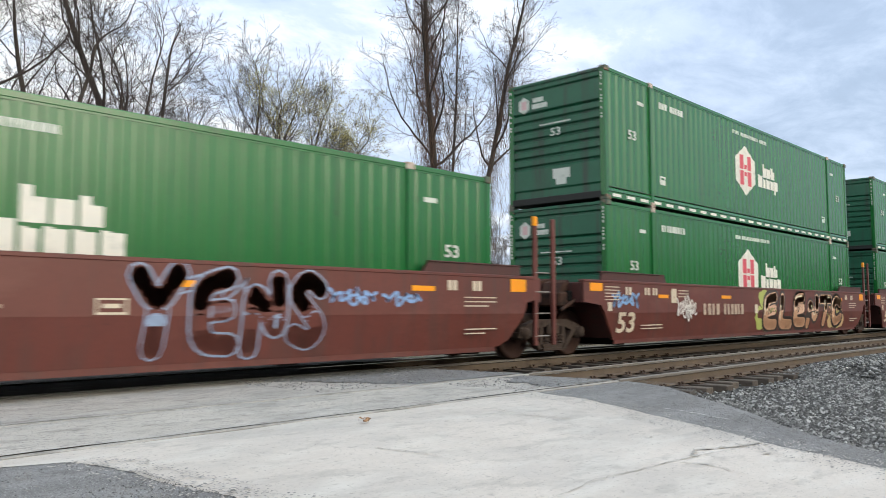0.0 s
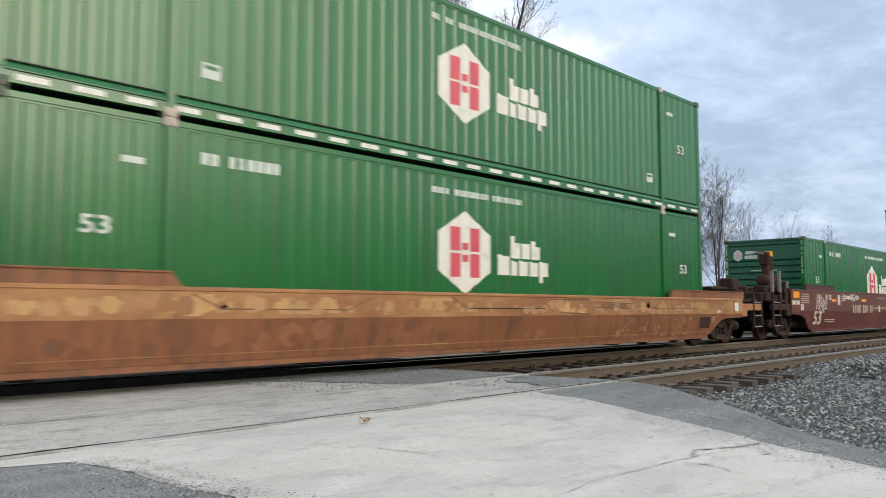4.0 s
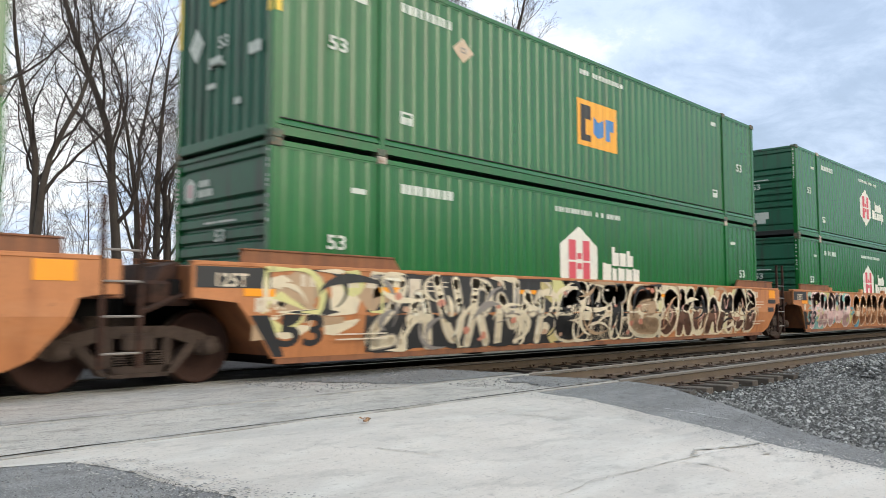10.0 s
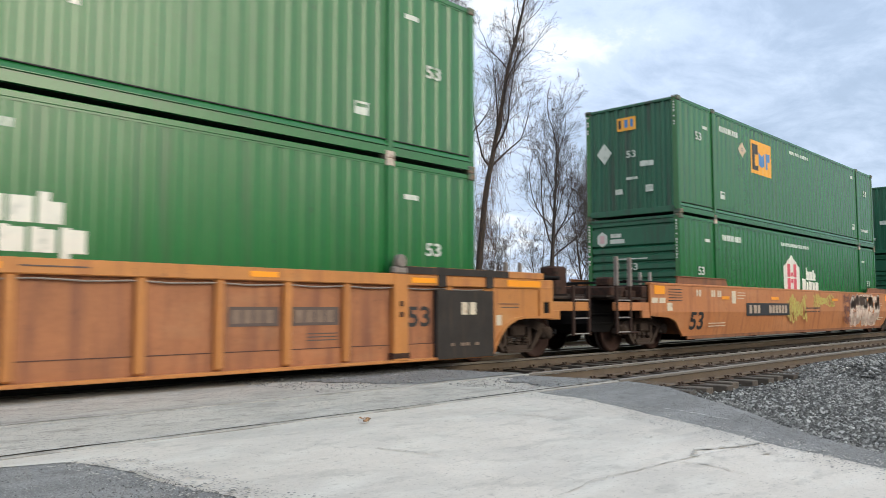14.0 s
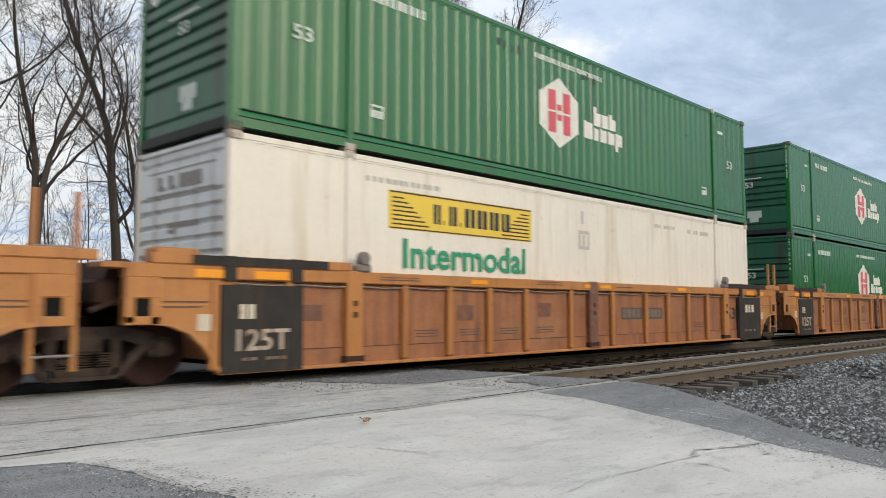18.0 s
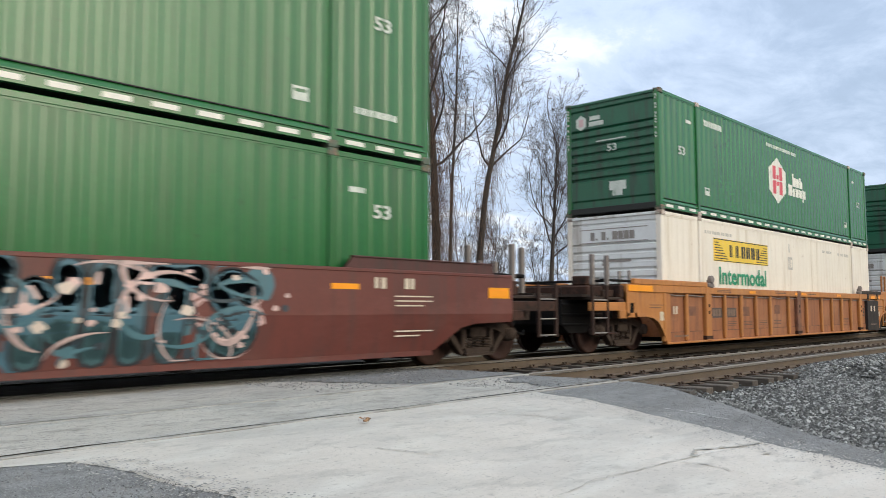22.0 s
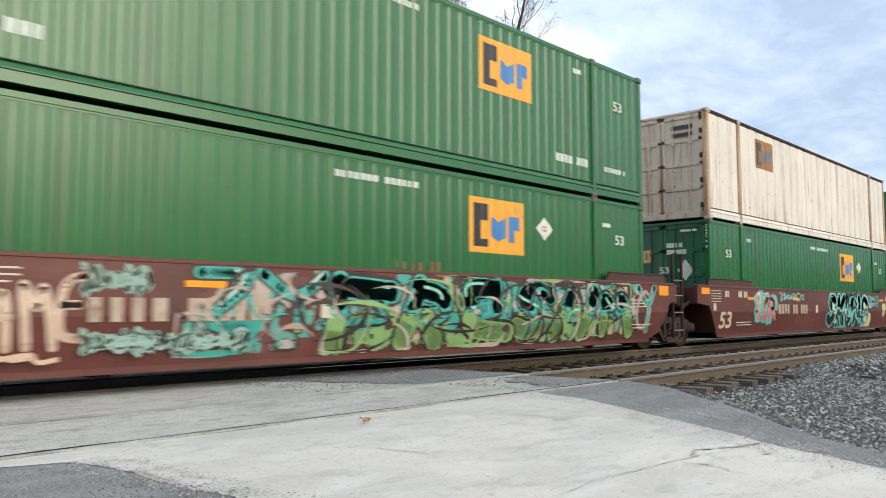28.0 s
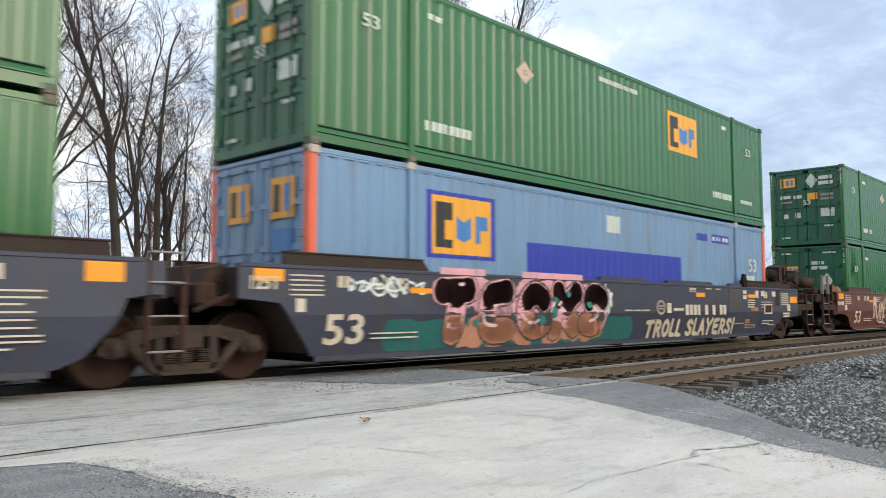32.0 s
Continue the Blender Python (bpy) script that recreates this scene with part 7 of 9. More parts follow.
def ribbed_marks(seed):
    def put(ob):
        if seed != 141:
            part("capacity_number", words("125T", 0.27, MARK_WORN, 1.1), ob, "painted capacity number", at=(-0.06, -CAR - 0.016, 0.43))
        part("size_number", words("53", 0.31, DECAL_BLACK, 1.25), ob, "large painted number", at=(14.42, -CAR + 0.086, 0.68))
        flat_bars(ob, 0.1, 0.8, 0.3, 0.34, 6, GRIMY_MARK, seed, "small stencil bars", y=-CAR - 0.012)
        flat_bars(ob, 0.05, 0.3, 0.82, 1.0, 2, DECAL_CREAM, seed + 1, "small stencil bars", y=-CAR - 0.012)
        flat_bars(ob, LEN - 0.8, LEN - 0.2, 0.85, 1.05, 3, DECAL_CREAM, seed + 2, "small stencil bars", y=-CAR - 0.012)
        flat_bars(ob, LEN - 0.85, LEN - 0.15, 0.35, 0.4, 6, GRIMY_MARK, seed + 3, "small stencil bars", y=-CAR - 0.012)
        for xa, xb in (((2.1, 2.85), (3.02, 3.72)) if seed == 141 else ((9.25, 10.1), (10.3, 11.0)) if seed == 131 else ((11.35, 12.1), (12.3, 13.1))):
            rects(ob, [(xa, xb, 0.72, 0.97)], FADED_DARK, "mark_panel", "faded black reporting-mark panel", y=-CAR + 0.088)
            flat_bars(ob, xa + 0.05, xb - 0.05, 0.76, 0.93, 4, GRIMY_MARK, seed + 7, y=-CAR + 0.082)
        for x0, x1, za, zb in ((4.15, 4.55, 0.75, 1.0), (6.35, 6.75, 0.8, 1.05), (0.98, 1.4, 0.78, 1.0)):
            rects(ob, [(x0, x1, za, zb)], YELLOW_STAIN, "stain", "faded square of old lettering", y=-CAR + 0.088)
        for x in (4.4, 7.75, 8.3, 11.6):
            rects(ob, [(x, x + 0.42, 1.35, 1.42)], REFLECTOR, "reflector", "amber reflector on the chord")
        for x in (3.1, 4.1, 5.15, 12.45, 6.2):
            rects(ob, [(x + 0.1, x + 0.62, 0.6 - 0.045 * k, 0.615 - 0.045 * k) for k in range(3)], FADED_DARK, "data_line", "thin lines of stencilled data", y=-CAR + 0.088)
        rects(ob, [(6.2, 7.0, 1.42, 1.435), (6.2, 7.0, 1.38, 1.395), (8.9, 9.6, 1.38, 1.395), (2.4, 3.2, 1.4, 1.41), (2.4, 3.2, 1.36, 1.375)], FADED_DARK, "data_line", "thin lines of stencilled data")
    return put


def car_round_emblem(ob):
    marks_brown(ob, 71, 3.95)
    b = Build()
    ribbon(b, arc(3.28, 1.03, 0.50, 0.38, 0, 360, 32), 0.075, -CAR - 0.006, 0)
    part("emblem", b.mesh("emblem", MARK_WORN), ob, "round cream emblem")
    for k in range(3):
        scribble(ob, 2.85, 3.75, 0.76 + 0.19 * k, 0.98 + 0.19 * k, (0.66, 0.50, 0.38), 72 + k, 5, 0.06)
    rects(ob, [(5.86, 5.98, 1.2, 1.36), (5.6, 5.72, 0.9, 1.1)], BROWN_DARK, "stain", "dark run of dirt")
    cloud(ob, 8.4, 12.9, 0.4, 1.4, ((0.05, 0.12, 0.16), (0.03, 0.05, 0.06), (0.55, 0.36, 0.33), (0.07, 0.16, 0.19)), 73, 10, (0.1, 0.24))
    piece(ob, "KUNHTS", 8.5, 12.8, 0.34, 1.47, 0.27, (0.018, 0.02, 0.024), (0.055, 0.135, 0.175), (0.04, 0.10, 0.11), 0.7, (0.64, 0.46, 0.42), seed=73, rim=0.05, label="dark teal spray-painted letters")
    swirls(ob, 8.4, 13.0, 0.34, 1.46, ((0.03, 0.05, 0.06), (0.07, 0.16, 0.19), (0.5, 0.36, 0.33)), 76, 7, (0.03, 0.09))
    cloud(ob, 8.4, 13.3, 0.36, 1.42, ((0.64, 0.45, 0.41), (0.6, 0.5, 0.42), (0.03, 0.04, 0.05)), 75, 7, (0.03, 0.09), depth=0.015)


def car_teal_small(ob):
    rects(ob, [(14.36, 14.83, 0.9, 1.14)], spray((0.58, 0.52, 0.27)), "paint_patch", "pale yellow painted patch")
    patch(ob, 14.36, 14.83, 0.64, 0.92, (0.58, 0.52, 0.27), 9, "pale yellow painted patch")
    rects(ob, [(15.61, 15.87, 0.92, 1.07)], spray((0.25, 0.42, 0.16)), "paint_patch", "green painted patch")
    rects(ob, [(12.72, 12.9, 0.98, 1.12)], WHITE_MARK, "paint_patch", "cream painted patch")
    rects(ob, [(14.95, 15.5, 1.22 + 0.05 * k, 1.245 + 0.05 * k) for k in range(3)] + [(14.95, 15.7, 0.9 - 0.07 * k, 0.925 - 0.07 * k) for k in range(4)], WHITE_MARK, "data_line", "thin lines of stencilled data")
    marks_brown(ob, 81, 3.94)
    cloud(ob, 2.3, 3.6, 0.55, 1.3, ((0.10, 0.45, 0.38), (0.14, 0.42, 0.36)), 82, 16, (0.16, 0.3), "teal cloud of spray paint")
    piece(ob, "LOR", 2.35, 3.65, 0.6, 1.3, 0.12, (0.62, 0.2, 0.2), (0.66, 0.25, 0.24), seed=82, rim=0.01, label="red spray-painted letters")
    scribble(ob, 4.0, 6.0, 1.15, 1.42, (0.2, 0.45, 0.40), 83, 8, 0.05)
    teal = (0.10, 0.44, 0.40)
    patch(ob, 12.2, 13.0, 0.29, 0.78, (0.60, 0.56, 0.27), 6, "pale yellow field of spray paint")
    patch(ob, 8.2, 12.35, 0.3, 1.47, (0.03, 0.034, 0.038), 8, "black field of spray paint")
    piece(ob, "SKUNC", 8.1, 12.5, 0.34, 1.46, 0.27, (0.20, 0.55, 0.46), (0.026, 0.03, 0.034), None, 0.5, teal, seed=84, rim=0.085, lean=0.35, label="black and teal spray-painted letters")
    swirls(ob, 8.2, 12.4, 0.33, 1.46, (teal, (0.22, 0.56, 0.48), (0.03, 0.034, 0.038), (0.4, 0.4, 0.4)), 89, 5, (0.05, 0.13))
    cloud(ob, 8.5, 12.4, 0.5, 1.35, ((0.62, 0.56, 0.4), (0.1, 0.4, 0.38)), 86, 3, (0.05, 0.14), depth=0.014)
    for k in range(2):
        scribble(ob, 12.4, 13.9, 0.98 + 0.2 * k, 1.22 + 0.22 * k, (0.14, 0.42, 0.40), 87 + k, 8, 0.05)


def car_teal_large(ob):
    marks_brown(ob, 91, 3.95)
    piece(ob, "UEAME", 2.2, 3.85, 0.52, 1.36, 0.09, (0.66, 0.48, 0.36), (0.66, 0.48, 0.36), seed=92, rim=0.004, lean=0.2, label="cream spray-painted tag")
    scribble(ob, 2.6, 3.6, 0.38, 0.5, (0.62, 0.42, 0.30), 95, 2, 0.05)
    for xa, xb, za, zb, n in ((3.8, 4.6, 1.06, 1.46, 7), (3.8, 4.8, 0.4, 0.76, 7), (4.8, 5.9, 0.4, 0.72, 7)):
        scribble(ob, xa, xb, za, zb, (0.27, 0.40, 0.33), int(xa * 10 + za * 7), n, 0.045)
        scribble(ob, xa, xb, za + 0.05, zb - 0.05, (0.30, 0.44, 0.36), int(xa * 11 + za * 9), n + 3, 0.03)
    mural(ob, 5.0, 7.2, 0.38, 1.46, ((0.135, 0.04, 0.03), (0.12, 0.34, 0.29), (0.15, 0.05, 0.04)), (0.07, 0.03, 0.025), (0.46, 0.36, 0.30), 93, 0.7, 0.22, 0.25)
    mural(ob, 6.8, 15.4, 0.33, 1.46, ((0.06, 0.40, 0.34), (0.27, 0.43, 0.15), (0.07, 0.36, 0.30)), (0.045, 0.028, 0.024), (0.5, 0.36, 0.3), 94, 0.95, 0.28, 0.12, 3.6, low=(0.24, 0.41, 0.15))
    teal, lime = (0.06, 0.40, 0.34), (0.27, 0.43, 0.15)
    piece(ob, "ZY", 5.1, 7.1, 0.62, 1.46, 0.15, (0.05, 0.03, 0.025), teal, lime, 0.7, (0.5, 0.6, 0.5), seed=96, rim=0.035, lean=0.5, label="teal spray-painted letters")
    piece(ob, "FRESHM", 6.9, 15.2, 0.34, 1.47, 0.34, (0.035, 0.022, 0.02), teal, lime, 0.82, (0.3, 0.62, 0.5), seed=94, rim=0.05, lean=0.4, sway=0.1, label="teal and green spray-painted letters")
    swirls(ob, 6.8, 15.2, 0.34, 1.46, ((0.035, 0.022, 0.02), (0.05, 0.03, 0.025), (0.035, 0.022, 0.02), (0.5, 0.4, 0.34), teal, lime), 100, 9, (0.03, 0.085), span=(0.2, 0.9))
    swirls(ob, 4.9, 7.2, 0.4, 1.46, ((0.46, 0.34, 0.29), (0.05, 0.03, 0.025), teal), 90, 7, (0.04, 0.1))
    cloud(ob, 6.8, 15.0, 0.4, 1.4, ((0.52, 0.38, 0.31), (0.07, 0.03, 0.025)), 98, 2, (0.03, 0.08), depth=0.0145)
    piece(ob, "Y", 15.5, 16.35, 0.42, 1.44, 0.14, (0.46, 0.34, 0.29), (0.07, 0.42, 0.36), seed=97, rim=0.025, lean=0.6, label="teal spray-painted strokes")
    piece(ob, "LC", 14.6, 16.0, 0.42, 1.4, 0.07, (0.46, 0.34, 0.29), (0.44, 0.32, 0.27), seed=99, rim=0.01, lean=0.6, label="pale spray-painted outlines")


def car_slate(ob):
    common_marks(ob, DECAL_CREAM, numx=0.12, seed=101, reflect=((1.75, 2.2, 1.18, 1.26), (5.0, 5.55, 1.2, 1.28)))
    rects(ob, [(15.21, 15.48, 1.29, 1.43), (15.98, 16.27, 1.29, 1.43), (17.12, 17.36, 0.88, 1.07), (15.41, 15.95, 0.8, 1.08)], DECAL_CREAM, "label_plate", "cream label plate")
    rects(ob, [(15.46, 15.9, 0.84, 1.04)], GRIMY_BROWN, "plate_face", "dark face of a framed plate", y=-CAR - 0.009)
    rects(ob, [(16.24, 16.53, 1.03, 1.46)], GREY_PANEL, "door_plate", "grey cover plate")
    rects(ob, [(16.66, 17.22, 1.36 - 0.06 * k, 1.39 - 0.06 * k) for k in range(6)] + [(16.78, 17.3, 0.78, 0.83), (16.78, 17.3, 0.7, 0.75)], DECAL_CREAM, "data_line", "thin lines of stencilled data")
    text_125(ob, -1.1, 1.2)
    patch(ob, 1.2, 8.4, 0.31, 0.78, (0.014, 0.115, 0.105), 7, "teal field of spray paint")
    rects(ob, [(2.4, 3.5, 1.49, 1.6), (4.5, 6.4, 1.49, 1.6)], spray((0.72, 0.36, 0.40)), "painted_fairing", "pink spray-painted fairing", y=-CAR - 0.012)
    cloud(ob, 2.5, 7.1, 0.9, 1.36, ((0.72, 0.36, 0.40), (0.68, 0.33, 0.37)), 102, 8, (0.15, 0.3), "pink field of spray paint")
    cloud(ob, 2.6, 7.1, 0.42, 0.72, ((0.44, 0.19, 0.11), (0.5, 0.23, 0.14)), 103, 8, (0.12, 0.22), "brown field of spray paint")
    piece(ob, "TECKS", 2.25, 7.35, 0.34, 1.48, 0.44, (0.05, 0.045, 0.05), (0.74, 0.37, 0.41), (0.50, 0.22, 0.13), 0.74, (0.8, 0.55, 0.55), seed=102, rim=0.035, label="pink and brown spray-painted letters")
    cloud(ob, 2.8, 7.2, 0.5, 1.3, ((0.02, 0.2, 0.18),), 106, 1.6, (0.06, 0.12), depth=0.0145)
    scribble(ob, 6.9, 7.5, 0.8, 1.47, (0.7, 0.72, 0.68), 103, 6, 0.07)
    scribble(ob, 0.5, 2.1, 1.1, 1.45, (0.7, 0.72, 0.68), 104, 8, 0.04)
    flat_bars(ob, 10.72, 11.56, 0.8, 1.04, 4, DECAL_CREAM, 105)
    flat_bars(ob, 11.74, 12.98, 0.8, 1.04, 6, DECAL_CREAM, 106)
    rects(ob, [(10.14, 10.62, 0.9, 0.96)], DECAL_CREAM, "underscore_mark", "small cream dash")
    b = Build()
    ribbon(b, arc(9.54, 0.975, 0.17, 0.14, 0, 360, 24), 0.05, -CAR - 0.006, 0)
    part("emblem", b.mesh("emblem", MARK_WORN), ob, "small round cream emblem")
    rects(ob, [(9.44, 9.64, 0.99, 1.02), (9.44, 9.64, 0.93, 0.96)], MARK_WORN, "emblem_bar", "bars inside the emblem")
    rects(ob, [(9.82, 10.02, 0.85, 1.07)], DECAL_CREAM, "unit_letter", "painted unit letter block")
    rects(ob, [(11.28, 11.74, 1.23, 1.33)], REFLECTOR, "reflector", "amber reflector")
    rects(ob, [(10.93, 11.26, 1.42 - 0.035 * k, 1.44 - 0.035 * k) for k in range(3)] + [(11.8, 12.12, 1.42, 1.445), (12.35, 12.62, 1.42, 1.445)] + [(13.4, 13.95, 0.56, 0.575), (15.6, 16.1, 0.5, 0.515)]
          + [(8.0 + 0.36 * k, 8.3 + 0.36 * k, 0.9, 0.925) for k in range(3)], DECAL_CREAM, "data_line", "thin lines of stencilled data")
    # painted words on the lower sheet, letter by letter with a hand's unevenness
    b = Build()
    r = random.Random(31)
    x = 8.93
    for ch in "TROLL SLAYERS!":
        wide = {" ": 0.16, "!": 0.13, "L": 0.28, "T": 0.34}.get(ch, 0.35)
        lift = r.uniform(-0.012, 0.012)
        strokes = (((0.6, 1), (0.42, 0.32)), ((0.36, 0.04), (0.34, 0))) if ch == "!" else LETTERS.get(ch, ())
        for st in strokes:
            pts = [(x + 0.03 + (wide - 0.06) * px + 0.06 * (pz - 0.5), 0.335 + lift + 0.345 * pz) for px, pz in st]
            brush(b, rounded(pts, 1) if ch in "ORS" else pts, 0.1, -CAR - 0.008, 0)
        x += wide * 1.0 + 0.022
    spray_paint_part(b, [spray((0.60, 0.50, 0.36))], ob, "cream spray-painted words on the lower side")
    # rounded fairing blocks along the top edge
    for xa, xb in ((7.05, 8.95), (9.85, 12.2), (13.14, 13.96)):
        part("guide_fairing", plain(f"lowfair{xa}", lambda b: (b.prism([(xa, 1.515), (xb, 1.515), (xb - 0.05, 1.585), (xb - 0.12, 1.60), (xa + 0.12, 1.60), (xa + 0.05, 1.585)], -CAR - 0.004, -CAR + 0.09)), "guide_fairing", SLATE), ob)
    part("lock_bracket", plain("slatelock", lambda b: (b.box(14.0, 14.28, -CAR - 0.02, -CAR + 0.1, 1.5, 1.72, 0.03), b.prism([(14.02, 1.7), (14.26, 1.7), (14.2, 1.86), (14.1, 1.87)], -CAR - 0.01, -CAR + 0.06)), "lock_bracket", BLACK_IRON), ob, "black lock on the top edge")
    rects(ob, [(13.14, 13.92, 0.94, 1.47)], surface("primer_grey_patch", (0.060, 0.056, 0.054), 0.6, vary=0.15, scale=2, dirt=(0.045, 0.043, 0.045), dirt_amount=0.5, streak=DOWN), "paint_patch", "grey primer patch", y=-CAR - 0.0005)
    rects(ob, [(14.31, 14.86, 1.24, 1.33)], REFLECTOR, "reflector", "amber reflector")
    rects(ob, [(14.5, 14.98, 0.89, 0.98)], FADED_PANEL, "paint_patch", "faded orange patch")
    lower_mark(ob, 14.17, 14.46, 0.56, 0.67, FADED_PANEL, "paint_patch", "faded orange patch")
    for k in range(3):
        lower_mark(ob, 14.17, 14.9, 0.44 + 0.04 * k, 0.452 + 0.04 * k, MARK_WORN, "data_line", "thin line of stencilled data")
    rects(ob, [(14.0, 14.22, 1.2, 1.3), (14.0, 14.22, 1.34, 1.43), (14.84, 15.02, 1.3, 1.44)], DECAL_CREAM, "label_plate", "cream label plate")
    rects(ob, [(14.3, 14.75, 1.16 - 0.06 * k, 1.185 - 0.06 * k) for k in range(4)], DECAL_CREAM, "data_line", "thin lines of stencilled data")


def car_slate_next(ob):
    common_marks(ob, DECAL_CREAM, numx=0.12, seed=111)
    rects(ob, [(14.9, 15.9, 0.9, 0.92), (14.9, 15.9, 0.82, 0.84), (14.9, 15.9, 0.74, 0.76), (14.9, 16.0, 0.66, 0.68)], DECAL_CREAM, "data_line", "thin lines of stencilled data")


BROWN_CAR = "brown well car with graffiti and cream stencils, moving on its trucks"
RIB_CAR = "yellow-orange ribbed well car with grey data panels, moving"
SLATE_CAR = "slate-blue well car with pink graffiti, moving on its trucks"
HEX = "green corrugated container with white hexagon logo"
YEL = "green corrugated container with orange-yellow logo panel"

CARS = [
    smooth_car(158.4, BROWN, BROWN_DARK, "art", "coupler", BROWN_CAR, car_lead),
    smooth_car(138.8, BROWN, BROWN_DARK, "art", "art", BROWN_CAR, car_brown_c),
    smooth_car(118.9, BROWN, BROWN_DARK, "coupler", "art", "brown well car with pale blue outline graffiti, moving", car_brown_b),
    # here the sheet below the crease is a darker orange than above
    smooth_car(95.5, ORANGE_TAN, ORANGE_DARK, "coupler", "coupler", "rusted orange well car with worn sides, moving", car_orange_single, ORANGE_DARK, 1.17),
    smooth_car(71.9, ORANGE, ORANGE_DARK, "art", "coupler", "orange well car with pink and tan graffiti, moving", car_pink),
    smooth_car(52.4, ORANGE, ORANGE_DARK, "art", "art", "orange well car covered in black and tan graffiti, moving", car_black_piece),
    smooth_car(33.0, ORANGE, ORANGE_DARK, "coupler", "art", "weathered orange well car with black mark panel, moving", car_orange_tail),
    ribbed_car(9.4, "art", "coupler", RIB_CAR, ribbed_marks(121)),
    ribbed_car(-10.15, "art", "art", RIB_CAR, ribbed_marks(131)),
    ribbed_car(-29.65, "coupler", "art", "yellow-orange ribbed well car with rust streaks, moving", ribbed_marks(141), panels=(False, True)),
    smooth_car(-53.45, BROWN, BROWN_DARK, "art", "coupler", "brown well car with round emblem and dark graffiti, moving", car_round_emblem),
    smooth_car(-72.85, BROWN, BROWN_DARK, "art", "art", "brown well car with teal and pink graffiti, moving", car_teal_small),
    smooth_car(-92.35, BROWN, BROWN_DARK, "coupler", "art", "brown well car with large teal graffiti, moving", car_teal_large),
    smooth_car(-115.9, SLATE, DECK, "art", "coupler", SLATE_CAR, car_slate),
    smooth_car(-135.4, SLATE, DECK, "coupler", "art", "slate-blue well car with cream stencils, moving", car_slate_next),
]
BOXES = [
    container(158.4, LOW, "hex", seed=1, label=HEX + " in a brown well", upper=False),
    container(158.4, HIGH, "hex", dashes=True, seed=2, label=HEX + " stacked on another"),
    container(138.8, LOW, "hex", seed=3, label=HEX + " in a brown well", upper=False),
    container(138.8, HIGH, "hex", dashes=True, seed=4, label=HEX + ", dashed tape, stacked high"),
    container(118.9, LOW, "hex", seed=5, label=HEX + ", alone in a brown well", upper=False),
    container(95.5, LOW, "hex", seed=6, smears=((12.3, 12.9, 2.62, 2.74, SOOT),), label=HEX + " in an orange well", upper=False),
    container(95.5, HIGH, "hex", dashes=True, seed=7, label=HEX + ", dashed tape, stacked high"),
    container(71.9, LOW, "hex", seed=8, label=HEX + " in an orange well", upper=False),
    container(71.9, HIGH, "hex", seed=9, label=HEX + " stacked on another"),
    container(52.4, LOW, "hex", seed=10, label=HEX + " in an orange well", upper=False),
    container(52.4, HIGH, "yellow", seed=11, stripes=True, mark=((8.05, 1.5),), label=YEL + " stacked on another"),
    container(33.0, LOW, "hex", seed=12, label=HEX + " in an orange well", upper=False),
    container(33.0, HIGH, "yellow", seed=13, mark=((5.18, 2.02),), label=YEL + " and scuffed end"),
    container(9.4, LOW, "hex", seed=14, label=HEX + " in a ribbed yellow well", upper=False),
    container(9.4, HIGH, "hex", seed=15, label=HEX + " stacked on another"),
    container(-10.15, LOW, "white", seed=16, label="white corrugated container with yellow sign and green word", upper=False),
    container(-10.15, HIGH, "hex", seed=17, smears=((5.4, 6.1, 2.38, 2.58, SOOT), (8.1, 8.65, 2.32, 2.56, SOOT)), label=HEX + " on a white container"),
    container(-29.65, LOW, "white", seed=18, label="white corrugated container with yellow sign and green word", upper=False),
    container(-29.65, HIGH, "hex", dashes=True, seed=19, label=HEX + ", dashed tape, on white container"),
    container(-53.45, LOW, "yellow", seed=20, mark=((8.2, 1.5),), label=YEL + " in a brown well", upper=False),
    container(-53.45, HIGH, "yellow", dashes=True, seed=21, mark=((5.4, 2.1),), label=YEL + " and dashed tape"),
    container(-72.85, LOW, "yellow", doors=True, seed=22, mark=((11.05, 2.04),), label=YEL + ", doors at its trailing end", upper=False, green=GREEN),
    container(-72.85, HIGH, "rusty", doors=True, seed=23, label="rust-stained off-white container with faded logo panel"),
    container(-92.35, LOW, "yellow", doors=True, seed=24, smears=((8.6, 9.6, 1.18, 1.35, SMEAR_RUST),), mark=((11.05, 2.04),), label=YEL + " and a dented side", upper=False),
    container(-92.35, HIGH, "yellow", doors=True, seed=25, mark=((11.32, 2.02),), label=YEL + " stacked on another"),
    container(-115.9, LOW, "blue", doors=True, seed=26, label="sky-blue container with orange-red corner posts", upper=False),
    container(-115.9, HIGH, "yellow", doors=True, seed=27, mark=((11.25, 1.95),), label=YEL + " on a blue container"),
    container(-135.4, LOW, "yellow", seed=28, mark=((5.2, 2.0),), label=YEL + " in a slate-blue well", upper=False),
    container(-135.4, HIGH, "yellow", seed=29, mark=((5.2, 2.0),), label=YEL + " stacked on another"),
]
